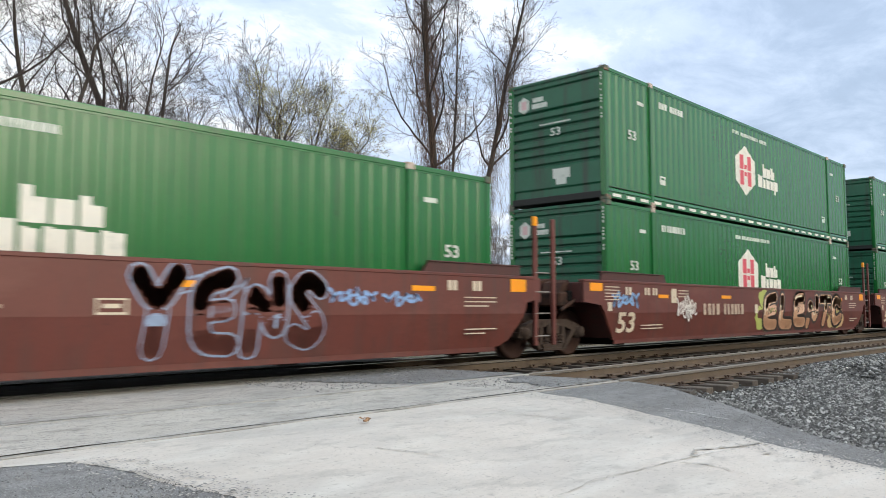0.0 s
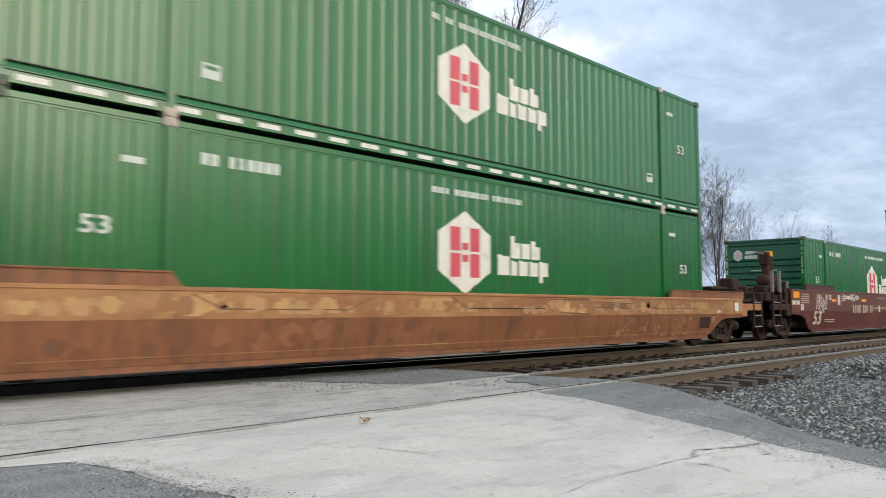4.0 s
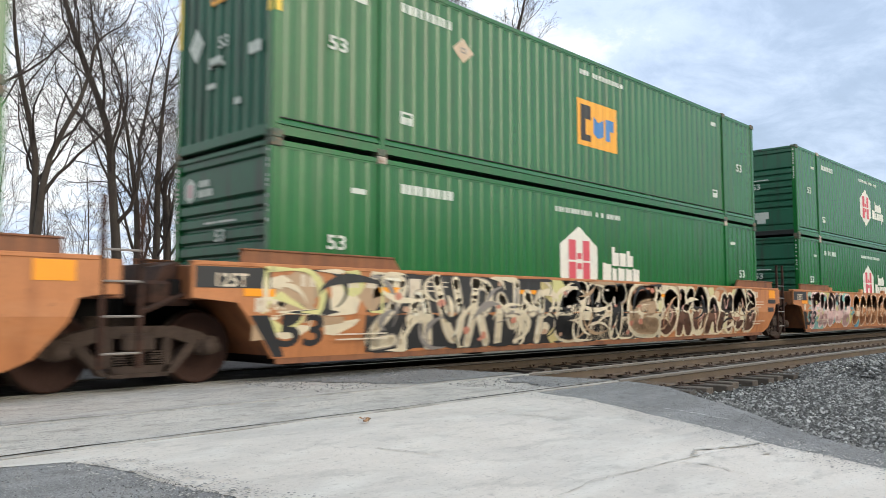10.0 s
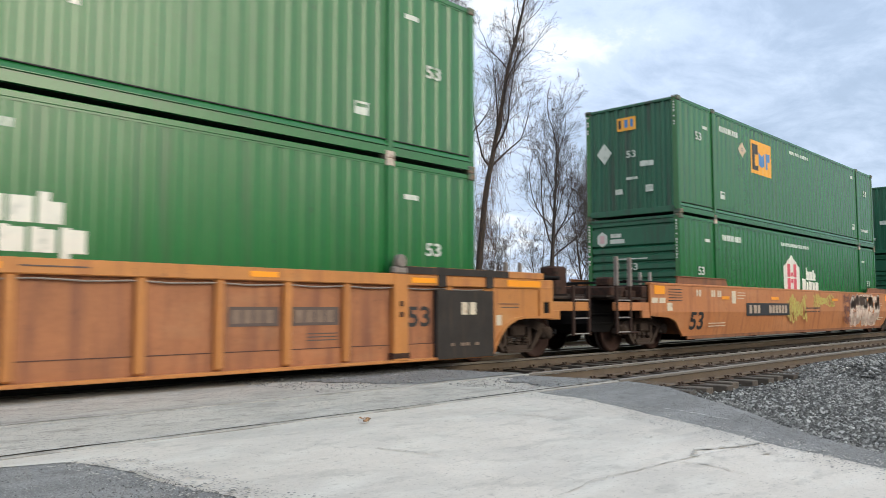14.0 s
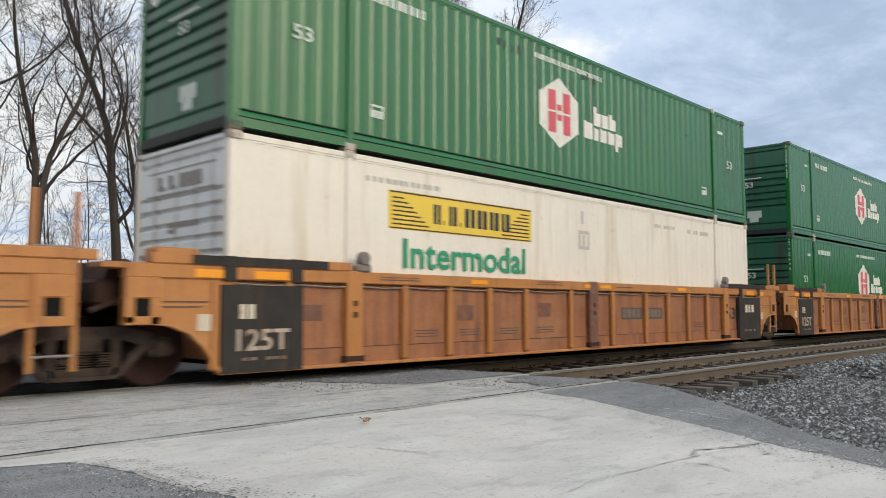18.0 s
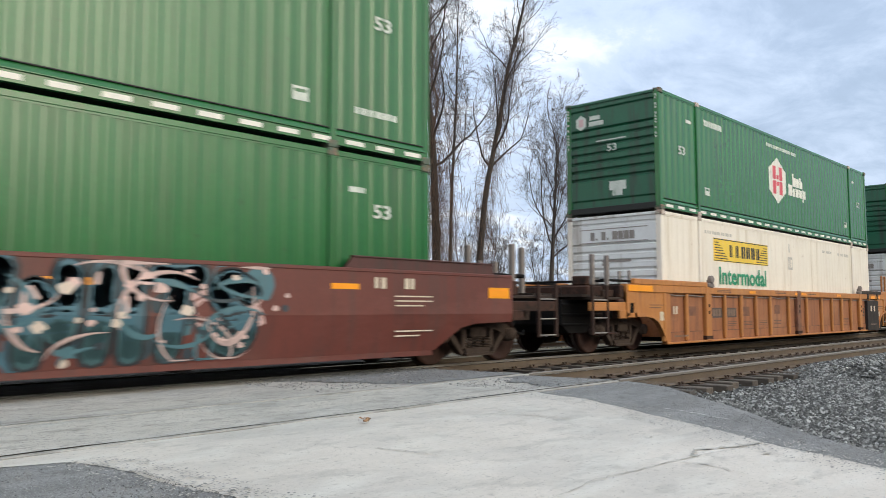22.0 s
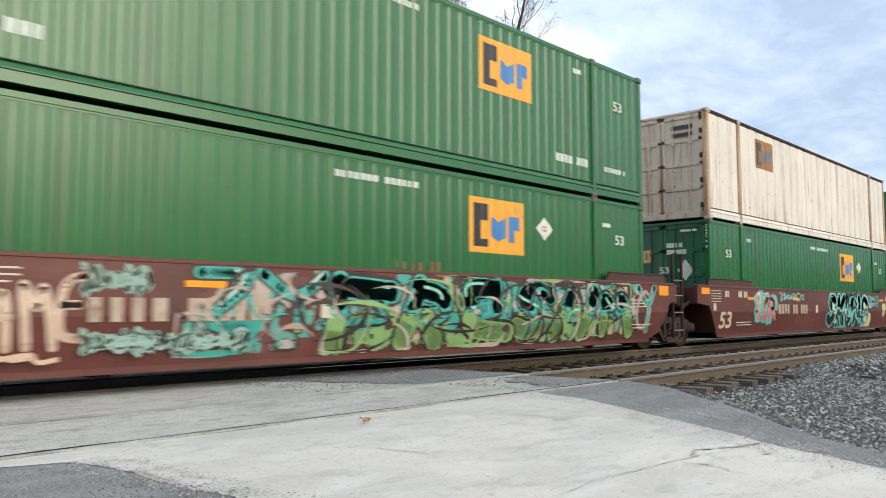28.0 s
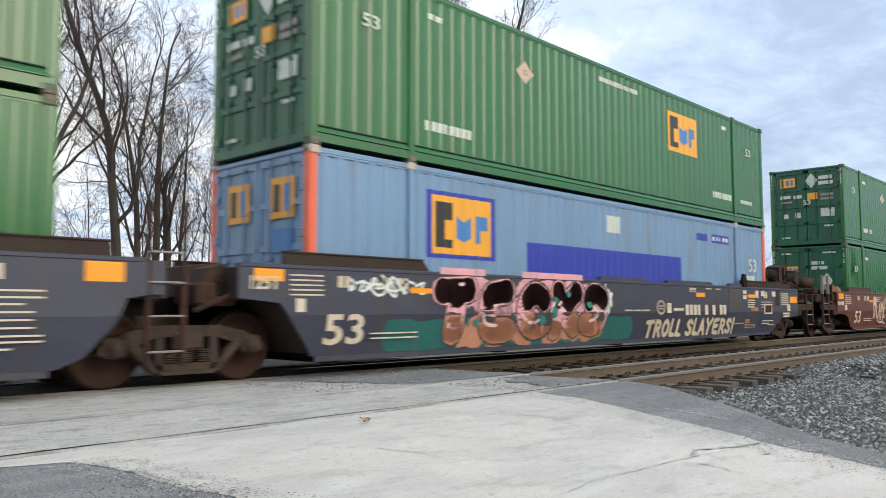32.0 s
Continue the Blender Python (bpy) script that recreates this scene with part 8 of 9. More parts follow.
# ---- ground, road, tracks ----
CONCRETE = with_layers(surface("worn_pale_concrete", (0.56, 0.515, 0.468), 0.85, vary=0.12, scale=0.9, grain=28, bump=0.3, bump_scale=60), (
    (0.5, 0.46, 0.64, (0.40, 0.385, 0.365), (1, 1.4, 1), 0.6), (2.2, 0.5, 0.7, (0.62, 0.60, 0.555), (0.5, 1.2, 1), 0.7), (4.0, 0.54, 0.66, (0.35, 0.33, 0.305), (0.6, 1.2, 1), 0.5),
    (15.0, 0.6, 0.68, (0.31, 0.29, 0.265), (0.7, 1.2, 1), 0.6), (48.0, 0.61, 0.67, (0.20, 0.19, 0.175), (0.8, 1.2, 1), 0.75)))
CROSSING = with_layers(surface("dirty_crossing_concrete", (0.475, 0.445, 0.405), 0.88, vary=0.14, scale=1.1, grain=28, bump=0.4, bump_scale=50), (
    (0.7, 0.44, 0.6, (0.34, 0.33, 0.315), (0.6, 1.4, 1), 0.65), (2.6, 0.5, 0.66, (0.56, 0.54, 0.50), (0.5, 1.2, 1), 0.6), (4.5, 0.53, 0.63, (0.26, 0.245, 0.225), (0.5, 1.2, 1), 0.6),
    (16.0, 0.57, 0.65, (0.21, 0.195, 0.18), (0.6, 1.2, 1), 0.65), (48.0, 0.58, 0.64, (0.13, 0.12, 0.11), (0.8, 1.2, 1), 0.8)))
ASPHALT = with_layers(surface("worn_grey_asphalt", (0.202, 0.200, 0.200), 0.9, vary=0.2, scale=2.2, grain=75, bump=0.9, bump_scale=90), (
    (1.3, 0.5, 0.7, (0.34, 0.34, 0.34), (0.3, 1.5, 1), 0.6), (9.0, 0.52, 0.66, (0.115, 0.113, 0.113), (0.7, 1, 1), 0.5), (70.0, 0.54, 0.6, (0.08, 0.079, 0.079), (1, 1, 1), 0.7), (85.0, 0.58, 0.63, (0.48, 0.48, 0.47), (1, 1, 1), 0.75)))
CRACK = surface("crack_filler", (0.385, 0.362, 0.325), 0.95, vary=0.25, scale=8)
# Bed coloured darker than its stones, for the shade in the gaps between them.
BALLAST_BED = surface("gap_shaded_stone_bed", (0.036, 0.033, 0.03), 0.95, vary=0.45, scale=6, grain=70, dirt=(0.05, 0.05, 0.05), dirt_amount=0.75, bump=1.0, bump_scale=45)
STONES = surface("crushed_grey_stone", (0.118, 0.118, 0.114), 0.85, vary=0.2, scale=10, uneven=3.2, bump=0.2, bump_scale=120)
# Panel under the train: its near-black colour carries the shade beneath the cars.
TRAIN_SHADE = surface("crossing_panel_in_train_shade", (0.018, 0.016, 0.014), 0.9, spec=0.2, vary=0.25, scale=2, grain=40, dirt=(0.09, 0.085, 0.08), dirt_amount=0.4)
GRIT = surface("fine_grey_grit", (0.19, 0.187, 0.183), 0.9, vary=0.15, scale=10, island=0.6, bump=0.1)
SOIL = surface("dry_verge_soil", (0.17, 0.145, 0.105), 0.95, vary=0.3, scale=1.2, grain=30, dirt=(0.07, 0.085, 0.04), dirt_amount=0.6, bump=0.6, bump_scale=30)


def road_z(y):
    """The road falls away from the rails towards the camera."""
    return -0.02 if y > 4.8 else -0.02 - 0.28 * (4.8 - y) / 4.8 if y > -4 else -0.5335


def lerp_rows(rows, y):
    ys = [q[0] for q in rows]
    return float(np.interp(y, ys, [q[1] for q in rows]))


# edges of the concrete at each y, of the asphalt beside it, and the crossing's end
RIGHT_EDGE = ((-6, 5.6), (0, 6.1), (1.93, 6.4), (2.6, 6.54), (3.1, 6.75), (3.71, 6.94), (4.43, 7.14), (5.0, 7.27), (5.5, 7.4))
LEFT_EDGE = ((-6, 3.6), (2, 2.95), (3.8, 2.38), (4.16, 2.29), (4.54, 2.2), (4.78, 2.14), (5.17, 2.04), (5.32, 1.6), (5.42, 0.4), (5.5, -6.0))
APRON_EDGE = ((-6, 6.4), (1.76, 6.81), (2.6, 7.26), (3.5, 8.07), (4.1, 8.46), (4.6, 8.9), (5.5, 9.3))
CROSS_END = 9.3


def ragged(y, k):
    """A crumbled edge."""
    return 0.07 * noise.noise(Vector((y * 2.2, k, 0))) + 0.035 * noise.noise(Vector((y * 9, k, 5))) + 0.03 * noise.noise(Vector((y * 31, k, 9)))


def sheet(name, ys, xl, xr, zf, mt, nx, label, category, rough=0.004, seed=0, kind="structure"):
    b = Build()
    rows = []
    for y in ys:
        a, c = xl(y), xr(y)
        row = []
        for i in range(nx + 1):
            x = a + (c - a) * i / nx
            row.append((x, y, zf(x, y) + rough * noise.noise(Vector((x * 1.3, y * 1.3, seed))) * 2))
        rows.append(row)
    b.v = [p for row in rows for p in row]
    for j in range(len(rows) - 1):
        for i in range(nx):
            q = j * (nx + 1) + i
            b.f.append((q, q + 1, q + nx + 2, q + nx + 1))
            b.m.append(0)
    ob = new(name, b.mesh(name, mt, True))
    return tagged(ob, label, category, kind=kind)


# the ground: one sheet out to the horizon
def ground_z(x, y):
    if y < 2:
        return -0.62 - 0.02 * min(max(2 - y, 0), 8)
    if y < 18:
        return -0.62
    return -0.62 - 0.25 * min((y - 18) / 8, 1)


def make_ground():
    xs = [-1500, -400, -150, -60] + steps(-30, 90, 24) + [140, 260, 600, 1500]
    ys = [-1500, -400, -100, -40] + steps(-12, 40, 26) + [60, 110, 300, 1500]
    b = Build()
    b.v = [(x, y, ground_z(x, y) + (0.05 * noise.noise(Vector((x * 0.3, y * 0.3, 0))) if abs(x) < 120 and -20 < y < 100 else 0)) for y in ys for x in xs]
    n = len(xs)
    for j in range(len(ys) - 1):
        for i in range(n - 1):
            b.f.append((j * n + i, j * n + i + 1, (j + 1) * n + i + 1, (j + 1) * n + i))
            b.m.append(0)
    tagged(new("ground", b.mesh("ground", SOIL, True)), "dry verge soil with thin grass beyond the tracks", "ground", kind="structure")


make_ground()


def reflection_backdrop():
    """An unseen wood edge behind the viewer, added to darken reflections in the containers."""
    b = Build()
    xs = steps(-160, 360, 260)
    top = [10.0 + 2.6 * noise.noise(Vector((x * 0.07, 0, 0))) + 1.1 * noise.noise(Vector((x * 0.4, 3, 0))) for x in xs]
    b.v = [(x, -34 + 1.5 * noise.noise(Vector((x * 0.2, 7, 0))), -0.9) for x in xs] + [(x, -35 + 2 * noise.noise(Vector((x * 0.3, 9, 0))), 0.55 * h) for x, h in zip(xs, top)] + [(x, -38, h) for x, h in zip(xs, top)] + [(x, -44, -0.9) for x in xs]
    n = len(xs)
    for j in range(3):
        for i in range(n - 1):
            b.f.append((j * n + i + 1, j * n + i, (j + 1) * n + i, (j + 1) * n + i + 1))
            b.m.append(0)
    tagged(new("backdrop", b.mesh("backdrop", surface("unseen_backdrop_wood", (0.055, 0.05, 0.035), 0.95, spec=0.1, vary=0.3, scale=0.6, grain=4, bump=0))), "unseen dark backdrop added to darken reflections in the containers", "backdrop", kind="structure")


reflection_backdrop()

HEAD = 0.036
N1, N2 = NEAR_RAIL, NEAR_RAIL + GAUGE
T1, T2 = TRACK_Y - GAUGE / 2, TRACK_Y + GAUGE / 2
FLANGE = 0.045
# road in slabs between the rails
sheet("road", steps(-6, 1, 6)[:-1] + steps(1, N1 - HEAD - 0.024, 240), lambda y: lerp_rows(LEFT_EDGE, y) + 0.6 * ragged(y, 1), lambda y: lerp_rows(RIGHT_EDGE, y) + ragged(y, 2), lambda x, y: road_z(y), CONCRETE, 24, "pale worn concrete road falling from the rails", "road", seed=1)
tagged(sheet("pavement", steps(-6, N1 - HEAD - 0.018, 30), lambda y: -14.0, lambda y: max(lerp_rows(LEFT_EDGE, y) + 0.6, 2.7), lambda x, y: road_z(y) - 0.0025, ASPHALT, 60, "worn grey asphalt beside the concrete road", "pavement", seed=1), kind="structure")
sheet("pavement", steps(-6, N1 - HEAD - 0.05, 30), lambda y: lerp_rows(RIGHT_EDGE, y) - 0.5, lambda y: lerp_rows(APRON_EDGE, y) + 0.1, lambda x, y: road_z(y) - 0.0025, ASPHALT, 16, "grey fine-gravel apron along the road", "pavement", seed=1)
for ya, yb, mt, lab, end in ((N1 + HEAD + FLANGE, N2 - HEAD - FLANGE, CROSSING, "concrete crossing panel between the rails", CROSS_END + 0.1), (N2 + HEAD + 0.012, T1 - HEAD - 0.03, CROSSING, "concrete strip between the two tracks", 9.75),
                             (T1 + HEAD + FLANGE, T2 - HEAD - FLANGE, TRAIN_SHADE, "concrete crossing panel, blackened for shade under the train", 9.0), (T2 + HEAD + 0.04, 13.0, BALLAST_BED, "dark gravel beyond the tracks", 12.0)):
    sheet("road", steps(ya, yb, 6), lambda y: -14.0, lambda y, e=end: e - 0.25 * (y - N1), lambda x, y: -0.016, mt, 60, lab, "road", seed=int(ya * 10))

# packed dirt in the flangeways and a spread of grey gravel over the strip between the tracks
DIRT_FILL = surface("packed_road_dirt", (0.16, 0.15, 0.138), 0.95, vary=0.3, scale=6, grain=60, bump=0.4)
for ya, yb in ((N1 + HEAD, N1 + HEAD + FLANGE), (N2 - HEAD - FLANGE, N2 - HEAD)):
    sheet("flangeway_fill", (ya + 0.007, yb - 0.008), lambda y: -14.0, lambda y: CROSS_END, lambda x, y: -0.027, DIRT_FILL, 60, "packed dirt along the rail", "dirt", seed=int(ya * 100))


def gravel_spread():
    """Grey gravel over the concrete strip, thinning out towards the crossing's middle."""
    ys_ = steps(N2 + HEAD + 0.08, T1 - HEAD - 0.04, 40)
    left = lambda y: 7.2 - 1.3 * (y - N2) / (T1 - N2) + 0.25 * noise.noise(Vector((y * 3.1, 0.3, 0))) + 0.12 * noise.noise(Vector((y * 11, 2.3, 0)))
    sheet("gravel_bed", ys_, left, lambda y: 9.8 - 0.25 * (y - N1), lambda x, y: -0.011, ASPHALT, 30, "fine grey gravel spread between the two tracks", "gravel", seed=31, kind="stuff")

    # the same gravel creeps over the end of the panel between the rails
    ys_ = steps(N1 + HEAD + FLANGE + 0.02, N2 - HEAD - FLANGE - 0.02, 60)
    left = lambda y: 7.95 + 0.5 * (y - N1) / GAUGE + 0.3 * noise.noise(Vector((y * 2.7, 4.3, 0))) + 0.14 * noise.noise(Vector((y * 11, 7.3, 0))) + 0.06 * noise.noise(Vector((y * 40, 1.3, 0)))
    sheet("gravel_bed", ys_, left, lambda y: CROSS_END + 0.1 - 0.25 * (y - N1), lambda x, y: -0.0115, ASPHALT, 20, "fine grey gravel over the end of the crossing panel", "gravel", seed=33, kind="stuff")


gravel_spread()

# cracks, patches and a fallen leaf on the road
def strip_on_road(name, pts, w, mt, label, cat, seed):
    r = random.Random(seed)
    b = Build()
    P = []
    for (xa, ya), (xb, yb) in zip(pts, pts[1:]):
        for i in range(8):
            u = i / 8
            P.append((xa + (xb - xa) * u + r.uniform(-0.02, 0.02), ya + (yb - ya) * u + r.uniform(-0.013, 0.013)))
    P.append(pts[-1])
    for (xa, ya), (xb, yb) in zip(P, P[1:]):
        d = math.hypot(xb - xa, yb - ya) or 1
        wa = w * r.uniform(0.15, 1.3) / 2
        nx, ny = -(yb - ya) / d * wa, (xb - xa) / d * wa
        b.poly([(xa - nx, ya - ny, road_z(ya) + 0.009), (xb - nx, yb - ny, road_z(yb) + 0.009), (xb + nx, yb + ny, road_z(yb) + 0.009), (xa + nx, ya + ny, road_z(ya) + 0.009)])
    return tagged(new(name, b.mesh(name, mt)), label, cat, kind="structure")


strip_on_road("road_crack", [(3.5, 2.66), (4.33, 2.77), (4.86, 2.73), (5.6, 2.68), (6.47, 2.57)], 0.009, CRACK, "thin crack across the concrete road", "crack", 4)
strip_on_road("road_stain", [(5.5, 2.7), (5.75, 2.79), (6.1, 2.66), (6.45, 2.58)], 0.04, surface("dirt_in_crack", (0.40, 0.375, 0.34), 0.95, vary=0.3, scale=8), "grey dirt stain along the broken concrete", "stain", 12)
strip_on_road("road_crack", [(5.25, 2.66), (5.34, 2.5), (5.29, 2.23)], 0.012, CRACK, "faint branch of the crack", "crack", 13)
strip_on_road("dust_streak", [(7.41, 3.92), (7.4, 3.6), (7.34, 3.22)], 0.02, surface("pale_road_dust", (0.5, 0.49, 0.47), 0.95, vary=0.2), "pale dust streak on the gravel apron", "dust", 8)
strip_on_road("road_crack", [(5.84, 5.1), (5.86, 4.5), (5.96, 4.07)], 0.012, CRACK, "faint scar in the concrete", "crack", 9)
strip_on_road("road_crack", [(3.8, 4.25), (3.92, 4.02), (4.02, 3.78)], 0.013, CRACK, "short dark scar in the concrete", "crack", 6)
strip_on_road("road_crack", [(5.35, 5.0), (5.9, 4.4), (6.1, 4.1)], 0.016, CRACK, "faint scar in the concrete", "crack", 7)


def scars():
    r = random.Random(77)
    b = Build()
    for _ in range(34):
        y = r.uniform(1.5, 8.8)
        x = r.uniform(1.0 if y > 5.2 else lerp_rows(LEFT_EDGE, y) + 0.2, lerp_rows(RIGHT_EDGE, min(y, 5.5)) - 0.2)
        if min(abs(y - N1), abs(y - N2)) < 0.25:
            continue
        k, la, wa, t = r.randint(7, 10), r.uniform(0.012, 0.09), r.uniform(0.004, 0.014), r.uniform(-0.5, 0.3)
        z = (road_z(y) if y < N1 else -0.016) + 0.0075
        pts = []
        for j in range(k):
            g = 2 * math.pi * j / k
            px, py = la * math.cos(g) * r.uniform(0.6, 1.1), wa * math.sin(g) * r.uniform(0.5, 1.2)
            pts.append((x + px * math.cos(t) - py * math.sin(t), y + px * math.sin(t) + py * math.cos(t), z))
        b.poly(pts)
    tagged(new("road_scars", b.mesh("road_scars", CRACK)), "small pits and scars in the concrete road", "road wear", kind="stuff")


scars()


def feathered_edge(edge, y0, y1, spread, count, seed):
    """Grit carried onto the concrete and dust carried onto the asphalt, thinning out from their joint."""
    r = random.Random(seed)
    dark, pale = Build(), Build()
    side = 1 if edge is LEFT_EDGE else -1
    for i in range(count):
        y = r.uniform(y0, y1)
        d = r.choice((-0.7, 1, 1)) * side * spread * r.random() ** 1.6 * 2.6
        x = lerp_rows(edge, y) + d
        rad = r.uniform(0.0025, 0.0095)
        k, a0 = r.randint(5, 8), r.uniform(0, 6)
        pts = [(x + 1.5 * rad * r.uniform(0.5, 1.2) * math.cos(a0 + 6.283 * j / k), y + rad * r.uniform(0.5, 1.2) * math.sin(a0 + 6.283 * j / k), road_z(y) + 0.0085 + 0.0004 * (i % 9)) for j in range(k)]
        (dark if d * side > 0 else pale).poly(pts)
    tagged(new("road_grit", dark.mesh("road_grit", ASPHALT)), "grey grit carried onto the concrete edge", "grit", kind="stuff")
    tagged(new("road_dust", pale.mesh("road_dust", CONCRETE)), "pale dust carried onto the asphalt edge", "dust", kind="stuff")


feathered_edge(LEFT_EDGE, 2.4, 5.15, 0.11, 1500, 61)
feathered_edge(RIGHT_EDGE, 1.3, N1 - 0.15, 0.17, 2600, 62)


def leaf():
    b = Build()
    for k, (dx, dy, s, a) in enumerate(((0, 0, 0.042, 0.3), (0.04, 0.02, 0.03, 1.5), (-0.03, 0.02, 0.028, 2.4))):
        pts = [(math.cos(t) * s, math.sin(t) * s * 0.45, 0.012 + 0.028 * abs(math.sin(t * 1.5)) + 0.01 * k) for t in [i * math.pi / 5 for i in range(10)]]
        b.poly([(4.41 + dx + px * math.cos(a) - py * math.sin(a), 5.07 + dy + px * math.sin(a) + py * math.cos(a), road_z(5.07) + pz) for px, py, pz in pts])
    me = b.mesh("leaf", surface("dry_leaf", (0.33, 0.19, 0.10), 0.7, vary=0.3, scale=30))
    md = new("fallen_leaf", me)
    sol = md.modifiers.new("thick", "SOLIDIFY")
    sol.thickness = 0.003
    tagged(md, "curled dry brown leaf lying on the concrete road", "leaf")


leaf()
RAIL_PROF = [(-0.07, -0.172), (0.07, -0.172), (0.07, -0.16), (0.012, -0.14), (0.009, -0.05), (0.034, -0.038), (0.036, -0.008), (0.026, 0.0), (-0.026, 0.0), (-0.036, -0.008), (-0.034, -0.038), (-0.009, -0.05), (-0.012, -0.14), (-0.07, -0.16)]


def rail(y, label, xa, xb, top, z=0.0):
    web = [(p, q) for p, q in RAIL_PROF if q < -0.045]
    head = [(p, q) for p, q in RAIL_PROF if q > -0.045]
    b = Build()
    b.extrude_x([(y + p, z + q) for p, q in web], xa, xb)
    ob = tagged(new("rail", b.mesh("rail", RAIL_SIDE)), label, "rail", "rails of the railway")
    b = Build()
    b.extrude_x([(y + p, z + q) for p, q in head], xa, xb)
    part("rail_head", b.mesh("rail_head", top), ob, "running surface")
    return ob


for y in (N1, N2):
    rail(y, "dirt-packed rail set in the concrete crossing", -120, CROSS_END, RAIL_DUSTY, -0.013)
    rail(y, "worn steel rail of the empty near track", CROSS_END + 0.012, 260, RAIL_TOP)
for y in (T1, T2):
    rail(y, "steel rail under the train in the crossing", -120, CROSS_END, RAIL_DIRTY)
    rail(y, "steel rail under the train", CROSS_END + 0.012, 260, RAIL_TOP)
for y in (15.2, 15.2 + GAUGE):
    rail(y, "rusty rail of the far siding", -120, 260, RAIL_DIRTY, -0.12)

# ballast beds beside the crossing
def heap(x, y):
    """Stone heaped over the tie ends of the near track, away from the crossing."""
    k = min(max((x - 13.0) / 4.0, 0), 1)
    return 0.125 * k * k * (3 - 2 * k) * min(max((y - 3.9) / 0.7, 0), 1) if y < N1 - 0.12 else 0.0


def bed_z(x, y):
    if y < N1 - 0.12 and x > 13.0 and y > 3.9:
        base = -0.31 - 0.02 * (N1 - 0.95 - y) if y < N1 - 0.95 else -0.29
        return base + heap(x, y)
    if y < N1 - 0.95:
        return -0.31 - 0.02 * min((N1 - 0.95 - y), 5)
    return -0.29 if y < T2 + 1.1 else -0.29 - 0.4 * min((y - T2 - 1.1) / 1.5, 1)


def bed(name, xa, xb, ya, yb, nx, ny, label):
    b = Build()
    xs, ys = steps(xa, xb, nx), steps(ya, yb, ny)
    b.v = [(x, y, bed_z(x, y) + 0.025 * noise.noise(Vector((x * 3, y * 3, 1)))) for y in ys for x in xs]
    n = nx + 1
    for j in range(ny):
        for i in range(nx):
            b.f.append((j * n + i, j * n + i + 1, (j + 1) * n + i + 1, (j + 1) * n + i))
            b.m.append(0)
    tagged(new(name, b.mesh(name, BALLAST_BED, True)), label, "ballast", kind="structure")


bed("ballast_bed", 6.2, 60, -8, 17.6, 180, 90, "grey crushed-stone ballast bed beside the crossing")
bed("ballast_bed", 60, 260, -8, 17.6, 60, 30, "grey crushed-stone ballast bed running into the distance")
bed("ballast_bed", -120, -13.9, -8, 17.6, 40, 30, "grey crushed-stone ballast bed behind the crossing")
bed("ballast_bed", -13.9, 6.2, 12.9, 17.6, 30, 10, "grey ballast bed of the far siding")


def stones(name, count, xr, yr, keep, size, label, seed):
    """Loose angular stones, one object."""
    r = np.random.RandomState(seed)
    base = np.array([(1, 0, 0), (-1, 0, 0), (0, 1, 0), (0, -1, 0), (0, 0, 1), (0, 0, -1)], float)
    tri = [(0, 2, 4), (2, 1, 4), (1, 3, 4), (3, 0, 4), (2, 0, 5), (1, 2, 5), (3, 1, 5), (0, 3, 5)]
    v, f = [], []
    k = 0
    while k < count:
        x, y = r.uniform(*xr), r.uniform(*yr)
        if not keep(x, y):
            k += 1
            continue
        s = size * r.uniform(0.5, 1.25)
        pts = base * r.uniform(0.55, 1.15, (6, 1)) * s
        a = r.uniform(0, 6.28)
        t = r.uniform(-0.7, 0.7)
        ca, sa, ct, st = math.cos(a), math.sin(a), math.cos(t), math.sin(t)
        rot = np.array([[ca, -sa * ct, sa * st], [sa, ca * ct, -ca * st], [0, st, ct]])
        pts = pts @ rot.T * (1, 1, 0.75)
        z = stone_z(x, y) + s * 0.25
        i = len(v)
        v += [(x + p[0], y + p[1], z + p[2]) for p in pts]
        f += [tuple(i + q for q in t3) for t3 in tri]
        k += 1
    b = Build()
    b.v, b.f, b.m = v, f, [0] * len(f)
    return tagged(new(name, b.mesh(name, STONES)), label, "ballast stones", kind="stuff")


def stone_z(x, y):
    return bed_z(x, y) + 0.015


def off_rails(x, y):
    return all(abs(y - q) > 0.1 for q in (N1, N2, T1, T2))


stones("ballast_stones", 36000, (6.6, 15.0), (0.6, N1 - 0.75), lambda x, y: x > lerp_rows(APRON_EDGE, y) + 0.05 * math.sin(9 * y), 0.041, "loose grey crushed stone on the shoulder", 11)
stones("ballast_stones", 12000, (15.0, 34.0), (0.6, N1 - 0.75), lambda x, y: True, 0.05, "loose grey crushed stone on the shoulder", 12)
stones("ballast_stones", 7000, (1.0, 40.0), (12.95, 15.0), lambda x, y: True, 0.055, "loose grey crushed stone beside the far siding", 19)
stones("ballast_stones", 7000, (14.2, 32.0), (N1 - 0.8, N1 - 0.14), lambda x, y: True, 0.04, "loose grey crushed stone heaped over the tie ends", 14)
stones("ballast_stones", 9000, (CROSS_END - 0.2, 34.0), (N1 - 0.75, T1 - 0.2), off_rails, 0.035, "grey crushed stone between the ties", 13)


